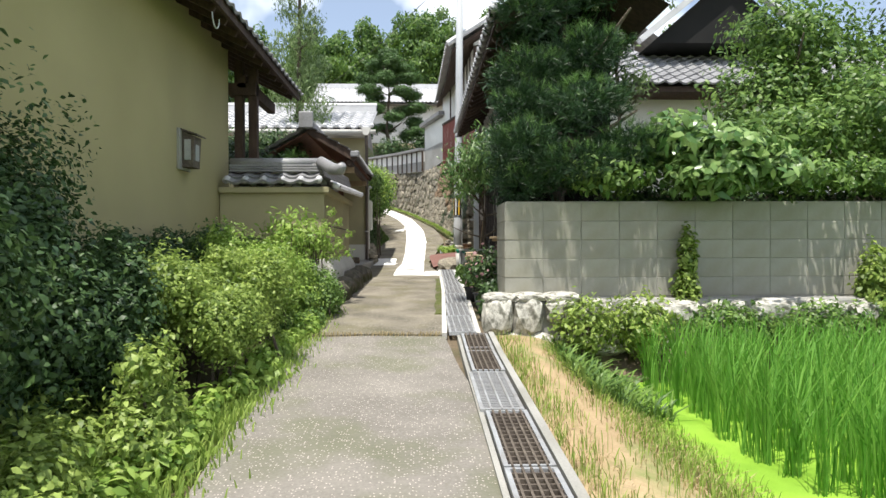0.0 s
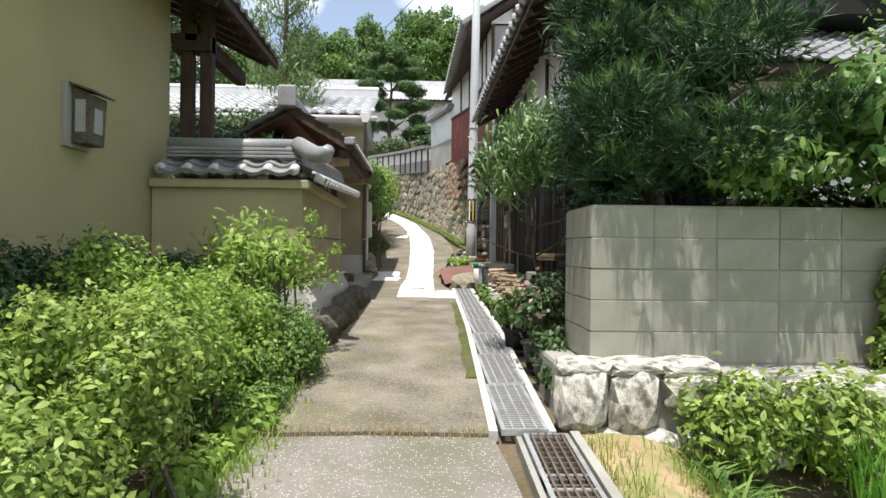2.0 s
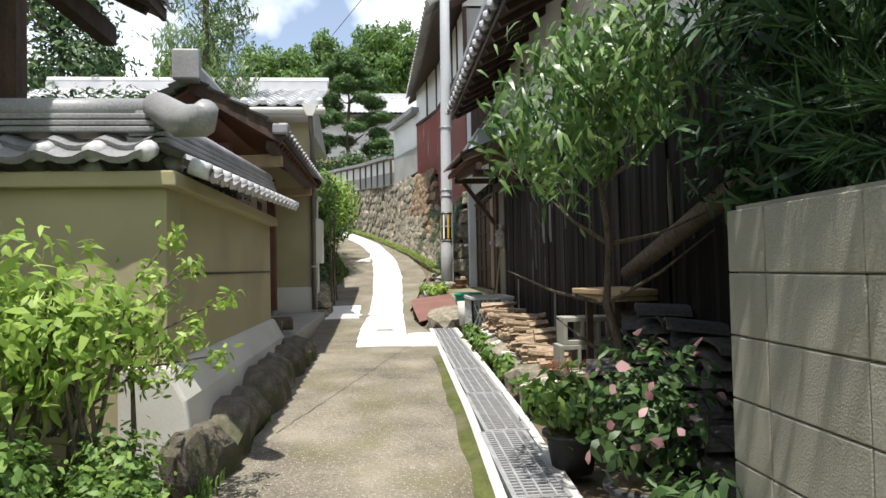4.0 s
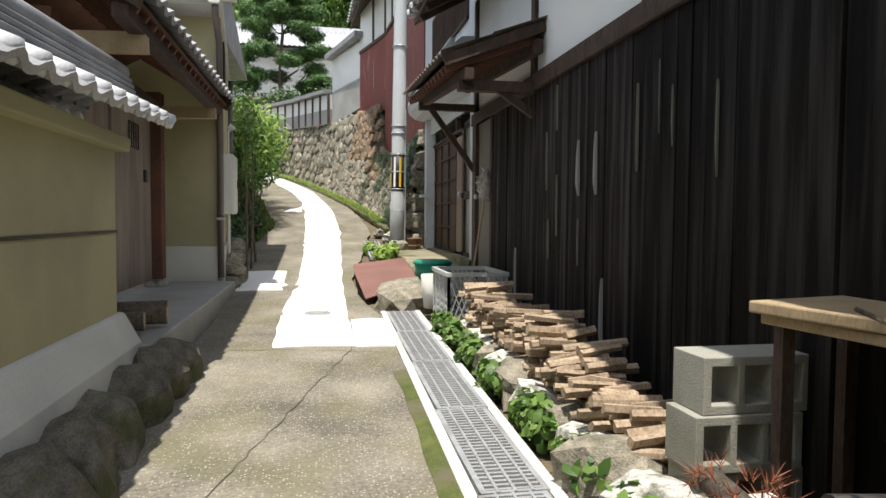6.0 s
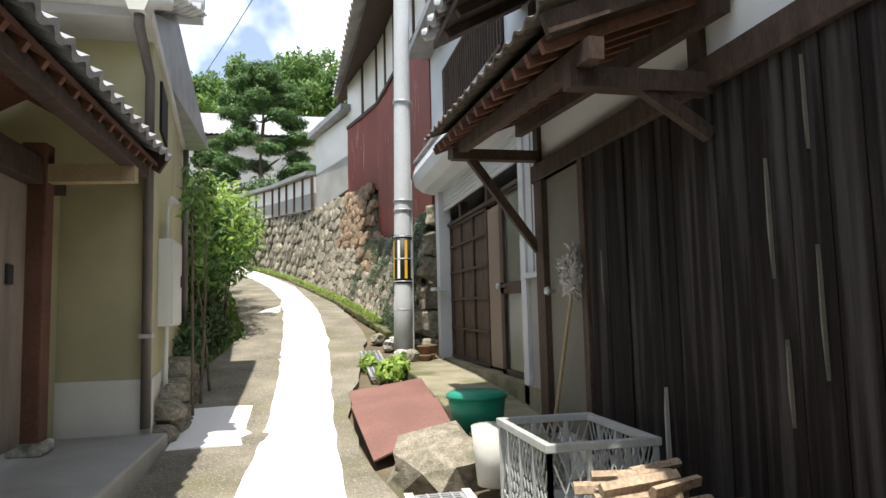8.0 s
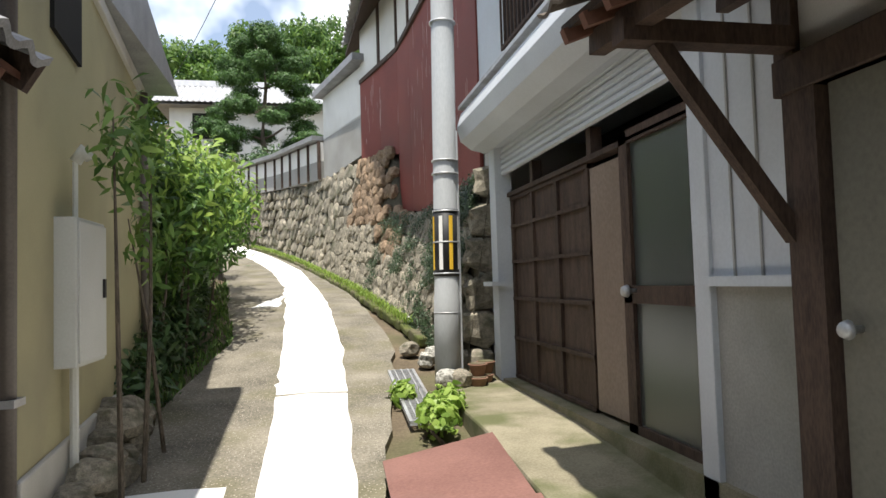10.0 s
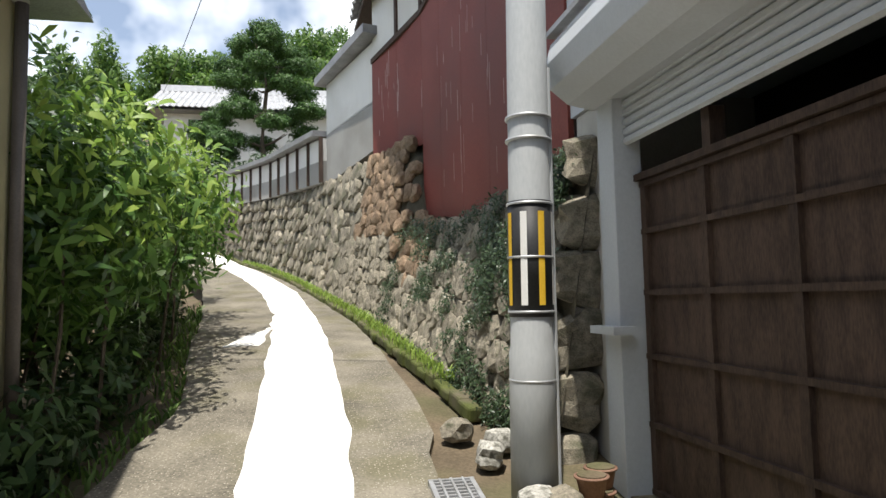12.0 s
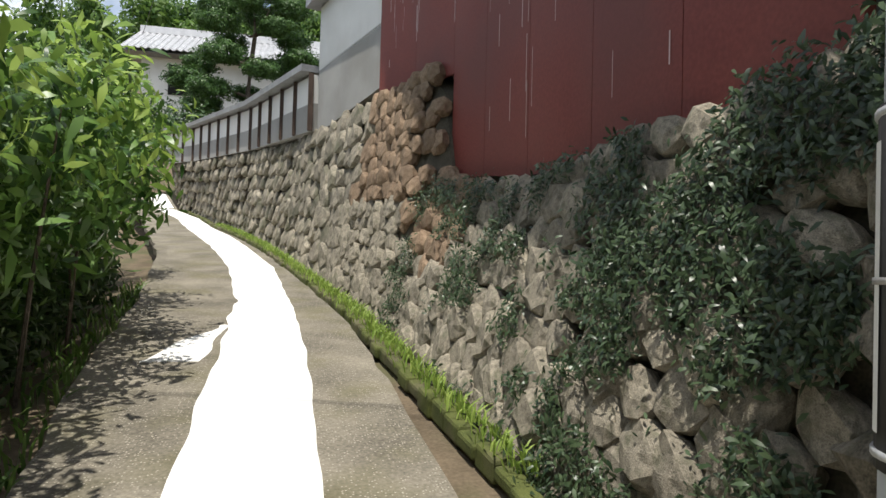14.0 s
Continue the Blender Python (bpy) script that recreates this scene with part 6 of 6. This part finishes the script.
def hollow_block(x, y, z):
    """A concrete block on its side, three cells open towards -y and +y."""
    us, ws = [0, 0.03, 0.125, 0.15, 0.24, 0.265, 0.36, 0.39], [0, 0.032, 0.158, 0.19]
    solid_at = lambda i, k: 0 <= i < 7 and 0 <= k < 3 and not (k == 1 and i in (1, 3, 5))
    index, g = {}, Geo()

    def at(i, k, e):
        if (i, k, e) not in index:
            index[(i, k, e)] = len(g.v)
            g.v.append((x + us[i], y + e * 0.19, z + ws[k]))
        return index[(i, k, e)]
    for i in range(7):
        for k in range(3):
            if not solid_at(i, k):
                continue
            c = ((i, k), (i + 1, k), (i + 1, k + 1), (i, k + 1))
            g.f += [tuple(at(*p, 0) for p in c), tuple(at(*p, 1) for p in reversed(c))]
            for n, (di, dk) in enumerate(((0, -1), (1, 0), (0, 1), (-1, 0))):
                if not solid_at(i + di, k + dk):
                    p, r = c[n], c[(n + 1) % 4]
                    g.f.append((at(*p, 0), at(*p, 1), at(*r, 1), at(*r, 0)))
    return g


for x, y, z in ((1.07, 9.95, 0.622), (1.045, 9.93, 0.813), (1.075, 9.94, 1.004)):
    th = thing("concrete_block", (x, y, z), "hollow concrete block stacked at the firewood end", "concrete block", "loose concrete blocks")
    part("body", hollow_block(x, y, z), BLOCK, th, bevel=0.004)
table = thing("board_shelf", (1.22, 9.55, 0.7), "weathered board laid on posts as a shelf", "shelf")
part("top_board", Geo().box(-0.2, 0.2, -0.29, 0.29, 0, 0.035, pose(1.34, 9.5, 1.37, 0, 0, 12)), PALEWOOD, table, bevel=0.006)
part("lower_board", Geo().box(-0.19, 0.2, -0.27, 0.27, 0, 0.03, pose(1.35, 9.5, 1.337, 0, 0, 8)), PALEWOOD, table, bevel=0.005)
for x, y in ((1.19, 9.72), (1.42, 9.74), (1.42, 9.3), (1.22, 9.28)):
    part("post", Geo().box(x - 0.02, x + 0.02, y - 0.02, y + 0.02, 0.6, 1.33), BROWN, table)
tp = thing("roof_tile_pile", (1.25, 8.9, 0.6), "heap of old clay roof tiles by the barn, coloured dark for tree shade", "roof tiles")
g = Geo()
n = 8
top = [(0.13 * math.cos(a), 0.07 * math.sin(a)) for a in np.linspace(0.25, math.pi - 0.25, n)]
low = [(0.115 * math.cos(a), 0.055 * math.sin(a)) for a in np.linspace(math.pi - 0.25, 0.25, n)]
g.prism(top + low, "y", -0.14, 0.14)
arch = mesh("roof_tile", g, TILESHADE)
q = random.Random(17)
for y in (7.85, 8.2, 8.55, 8.9, 9.25):
    for x in (1.2, 1.37):
        z = gz(y) + 0.1
        h = 0.4 + (0.35 if x > 1.3 else 0) + q.uniform(-0.1, 0.1)
        while z < gz(y) + h:
            piece("roof_tile", arch, tp, pose(x + q.uniform(-0.03, 0.03), y + q.uniform(-0.04, 0.04), z, q.uniform(-8, 8), q.uniform(-10, 10), 80 + q.uniform(-25, 25)))
            z += 0.04
lg = thing("fallen_log", (1.0, 9.0, 0.7), "thin barked log lying on the bank", "log")
part("bark", Geo().tube([(0.98, 9.75, 0.88), (0.98, 9.0, 0.78), (1.0, 8.1, 0.72)], [0.04, 0.045, 0.05], 10), BARK, lg, "", True)
tufts("dry_needles", [((1.0, 9.6, 0.88), (0.1, 0.22, 0.06))], 1600, 0.06, leaf_mat("rust_needle", (0.2, 0.06, 0.03), (0.34, 0.13, 0.07), 0.1), lg, 8, 0.2)
lean = thing("leaning_pole", (1.4, 8.4, 1.2), "weathered round pole leaning on the barn wall", "pole")
part("pole", Geo().tube([(1.38, 9.5, 1.5), (1.34, 7.7, 2.0)], [0.05, 0.055], 10), BARK, lean, "", True)
br = thing("wooden_block", (1.05, 9.62, 0.62), "small yellowish wooden block on the bank", "wood block")
part("block", Geo().box(0.98, 1.12, 9.52, 9.66, 0.6, 0.74), PALEWOOD, br, bevel=0.006)
part("tin", Geo().box(1.0, 1.1, 9.54, 9.64, 0.745, 0.88), PLINTH, br, bevel=0.006)

crate = thing("plastic_crate", (1.12, 13.65, 0.8), "large grey plastic lattice harvest crate", "crate")
x0, x1, y0, y1, z0, z1 = 0.88, 1.36, 13.22, 13.9, 0.8, 1.2
part("rim", Geo().box(x0 - 0.02, x1 + 0.02, y0 - 0.02, y0 + 0.015, z1 - 0.035, z1).box(x0 - 0.02, x1 + 0.02, y1 - 0.015, y1 + 0.02, z1 - 0.035, z1).box(x0 - 0.02, x0 + 0.015, y0, y1, z1 - 0.036, z1 - 0.001).box(x1 - 0.015, x1 + 0.02, y0, y1, z1 - 0.036, z1 - 0.001), CRATE, crate, bevel=0.004)
part("floor", Geo().box(x0, x1, y0, y1, z0, z0 + 0.02), CRATE, crate)
for (a, b) in (((x0, y0), (x1, y0)), ((x0, y1), (x1, y1)), ((x0, y0), (x0, y1)), ((x1, y0), (x1, y1))):
    a3, b3 = Vector((*a, 0)), Vector((*b, 0))
    g, n = Geo(), round((b3 - a3).length / 0.045)
    for k in range(n + 1):
        p = a3.lerp(b3, k / n)
        for d in (-3, 3):
            r = a3.lerp(b3, min(1, max(0, (k + d) / n)))
            g.beam((p.x, p.y, z0 + 0.02), (r.x, r.y, z0 + 0.02 + 0.34 * min(1, abs((min(n, max(0, k + d)) - k) / 3) if k + d in (0, n) or 0 <= k + d <= n else 0.1)), 0.006, 0.006)
    for k in range(0, n + 1, 4):
        p = a3.lerp(b3, k / n)
        g.box(p.x - 0.01, p.x + 0.01, p.y - 0.01, p.y + 0.01, z0, z1 - 0.03)
    part("lattice_side", g, CRATE, crate)
bk = thing("bucket", (0.93, 14.3, 0.78), "old white plastic bucket behind the crate", "bucket")
part("body", Geo().tube([(0.95, 14.25, 0.78), (0.95, 14.25, 1.1)], [0.11, 0.14], 16), PLINTH, bk, "", True)
tub = thing("green_tub", (1.08, 15.15, 0.93), "round green plastic wash tub upside down", "tub")
part("body", Geo().tube([(1.08, 15.15, 0.92), (1.08, 15.15, 1.16), (1.08, 15.15, 1.18)], [0.18, 0.205, 0.19], 28), GREENTUB, tub, "", True)
part("rim", Geo().tube([(1.08, 15.15, 1.14), (1.08, 15.15, 1.165)], [0.217, 0.217], 28), GREENTUB, tub, "", True)
for pts, lab in ((((0.27, 15.92, 1.0), (0.93, 15.9, 1.03), (1.0, 16.95, 1.1), (0.3, 16.75, 1.03)), "rust-red steel plate bridging the drain"), (((0.34, 15.03, 0.78), (0.96, 15.45, 0.92), (0.95, 15.93, 1.045), (0.26, 15.95, 1.012)), "tilted rust-red steel plate over the drain")):
    g = Geo().add(list(pts) + [(x, y, z - 0.012) for x, y, z in pts], [(0, 1, 2, 3), (7, 6, 5, 4), (0, 4, 5, 1), (1, 5, 6, 2), (2, 6, 7, 3), (3, 7, 4, 0)])
    tagged(part("steel_plate", g, PLATE), lab, "steel plate", "steel plates over the drain")
big = new("boulder", rocks[1])
big.matrix_world = pose(0.72, 14.72, 0.8, 10, -8, 25) @ Matrix.Diagonal((0.62, 0.6, 0.36, 1))
tagged(big, "large flat boulder beside the drain", "boulder")
mop = thing("mop", (1.42, 14.2, 1.1), "old rag mop leaning upside down by the door", "mop")
part("handle", Geo().tube([(1.33, 14.35, 1.0), (1.42, 14.15, 1.95)], [0.011, 0.011], 8), PALEWOOD, mop)
crown("mop_head", [((1.41, 14.15, 1.96), (0.06, 0.07, 0.11))], 60000, 0.09, 0.16, mat("rag", (0.4, 0.37, 0.33), (0.55, 0.52, 0.47), 9, 0.95, 0), mop, 0.9, 0.2)
dp = thing("drain_pipe", (1.4, 13.2, 0.8), "short grey plastic pipe lying by the barn wall", "pipe")
part("pipe", Geo().tube([(1.4, 13.0, 0.86), (1.44, 12.2, 0.84)], [0.06, 0.06], 14), PIPE, dp, "", True)
shrub("grate_weeds", [((0.75, 17.45, 1.12), (0.13, 0.2, 0.13)), ((0.62, 18.2, 1.16), (0.1, 0.16, 0.09)), ((0.9, 17.8, 1.15), (0.12, 0.16, 0.1))], 5000, 0.085, 0.5, L_BRIGHT, "bright weeds growing over the drain grate", "weeds", "", 0.2, 0.2, 3)
for x, y, z in ((1.32, 18.55, 1.1), (1.42, 18.72, 1.1), (1.33, 18.6, 1.21), (1.44, 18.74, 1.21)):
    pot(x, y, z, 0.08, 0.1, TERRACOTTA, "small empty clay pot by the pole", "clay pots by the pole")
for i, (x, y) in enumerate(((1.05, 18.6), (1.17, 18.55), (0.98, 19.2), (0.88, 19.6), (1.1, 19.4))):
    th = new("loose_stone", rocks[i % 3] if i % 2 else pale[i % 4])
    th.matrix_world = pose(x, y, gz(y) + 0.04, 10, 0, i * 40) @ Matrix.Diagonal((0.2, 0.17, 0.16, 1))
    tagged(th, "loose stone by the pole", "stone", "loose stones by the pole")

# ---- mossy kerb and ivy on the stone wall ----
g, q = Geo(), random.Random(71)
for i in range(88):
    a, b = 19.9 + i * 0.2, 20.11 + i * 0.2
    w, h = q.uniform(0.09, 0.15), q.uniform(0.07, 0.13)
    off = q.uniform(-0.015, 0.015) - 0.14
    g.beam((edge(WALL_FOOT, a) + off, a, gz(a) + 0.02), (edge(WALL_FOOT, b) + off, b, gz(b) + 0.02), w, h)
solid("mossy_kerb", g, MOSS, "low mossy kerb under the stone wall", "kerb", "structure", False, 0.02)
edge_in = [(y, x - 0.13) for y, x in ROAD_R]
edge_out = [(y, x - 0.01) for y, x in ROAD_R]
solid("moss_patch", strip(edge_in, edge_out, 7.6, 12.2, 0.08, 0.014, 0.02, 0.03), MOSS, "green moss creeping over the road edge", "moss", "structure")
n = 42000
ys3 = 19.3 + rng.random(n) ** 1.4 * 4.6
pts = np.array([tuple(wall_at(y, s)[0]) for y, s in zip(ys3, rng.random(n))])
clump = np.array([0.5 * noise.noise(Vector((p[1] * 1.6, p[2] * 1.8, 0))) + 0.6 * noise.noise(Vector((p[1] * 4.5, p[2] * 4.5, 3))) for p in pts])
pts = pts[clump > -0.05 + (ys3 - 19.3) * 0.055] + np.array([-0.1, 0, 0]) + rng.normal(0, 0.03, (int((clump > -0.05 + (ys3 - 19.3) * 0.055).sum()), 3))
v, f = leaf_cards(pts, unit(np.array([-1.0, -0.3, 0.5]) + rng.normal(0, 0.5, pts.shape)), 0.04, 0.32, 0.3)
iv = fast("ivy", v, f, L_IVY)
tagged(iv, "dark creeping ivy on the stone wall", "ivy", "", "stuff")
base = np.array([(edge(WALL_FOOT, y) - 0.06 - abs(k), y, gz(y) + 0.08) for k, y in zip(rng.normal(0, 0.06, 2600), rng.uniform(20.5, 34, 2600))])
tagged(blades("kerb_weeds", base, 0.11, 0.012, L_GRASS, None, 0.8, 0.3), "bright weeds along the foot of the stone wall", "weeds", "", "stuff")

# ---- clipped pine and wooded hill ----
nw = thing("clipped_pine", (-2.0, 44.8, 7.2), "cloud-pruned garden pine with rounded pads", "tree")
wooden(limbs(Geo(), (-2.0, 45, 6.5), (-2.2, 45, 14), 0.16, 12, 1.6, 12), nw)
q = random.Random(41)
pads = []
for z, w, n in ((14.1, 0.5, 2), (13.4, 1.3, 3), (12.5, 1.8, 4), (11.5, 2.0, 4), (10.5, 2.2, 4), (9.6, 2.3, 4), (8.8, 2.2, 4)):
    for k in range(n):
        a = k * 6.283 / n + z
        pads.append(((-2.1 + w * math.cos(a) * q.uniform(0.7, 1.1), 45 + w * 0.7 * math.sin(a), z + q.uniform(-0.25, 0.25)), (q.uniform(0.6, 0.9), q.uniform(0.6, 0.8), q.uniform(0.32, 0.45))))
for i, (c, r) in enumerate(pads):
    crown("pad", [(c, r)], 2600, 0.14, 0.3, L_TOPIARY, nw, 0.0, 0.55)
shrub("slope_shrub", [((-4.0, 43, 7.2), (1.2, 1, 0.9)), ((0.5, 44, 8.0), (1.2, 1, 0.8)), ((-1.8, 43, 7.5), (1.2, 1, 0.7)), ((-6, 44, 7.5), (1.4, 1, 1.2))], 500, 0.2, 0.4, L_DEEP, "dark shrubs on the far slope", "shrub", "", 0.2, 0.3)
q = random.Random(51)
vs, fs, k = [], [], 0
for i in range(150):
    y = q.uniform(78, 112)
    x = q.uniform(-55, 45)
    h = q.uniform(5, 10)
    z = land(x, y)
    for j in range(3):
        c = (x + q.uniform(-1.2, 1.2), y, z + h * (0.35 + 0.28 * j))
        p, d = blob_points(c, (2.3 - 0.5 * j, 2.2, h * 0.22), 420, 0.4, 4, 0.35)
        v, f = leaf_cards(p, unit(d + rng.normal(size=d.shape) * 0.5 + np.array([0, -0.2, 0.5])), 0.6, 0.4, 0.5)
        vs.append(v)
        fs.append(f + k)
        k += len(v)
tagged(fast("hill_woods", np.concatenate(vs), np.concatenate(fs), L_HILL), "bright green bamboo and broadleaf woods on the hill", "woods", "", "stuff")

# ---- the stones of the retaining wall ----
kinds = [rock_mesh("wall_stone", STONE, 100 + i, 0.12) for i in range(7)]
warm = [rock_mesh("rusty_wall_stone", RUBBLE, 120 + i, 0.14) for i in range(4)]
q = random.Random(61)
rest = Geo()
y = 19.45
count = 0
while y < 38.6:
    step = 0.21 if y < 25.5 else 0.32
    h = wall_at(y, 0)[1]
    rows = max(4, int(h / (0.155 if y < 25.5 else 0.24)))
    for r in range(rows):
        s = (r + 0.5 + q.uniform(-0.12, 0.12)) / rows
        yy = y + (0.5 * step if r % 2 else 0) + q.uniform(-0.04, 0.04)
        p, hh = wall_at(yy, s)
        sz = Matrix.Diagonal((q.uniform(0.11, 0.17), step * q.uniform(1.1, 1.6), hh / rows * q.uniform(1.1, 1.55), 1))
        m = Matrix.Translation(p + Vector((q.uniform(-0.02, 0.03), 0, 0))) @ pose(0, 0, 0, 30 + q.uniform(-28, 28), 16 + q.uniform(-7, 7), (12 if yy > 23 else 4) + q.uniform(-8, 8)) @ sz
        rusty = 22.6 < yy < 25.6 and s > 0.45
        me = q.choice(warm) if rusty else q.choice(kinds)
        if yy < 26.5 and count < 330:
            piece("stone", me, rw, m)
            count += 1
        else:
            rest.add([m @ v.co for v in me.vertices], [tuple(f.vertices) for f in me.polygons])
    y += step
tagged(part("far_stones", rest, STONE, rw), "", "", "", "stuff")
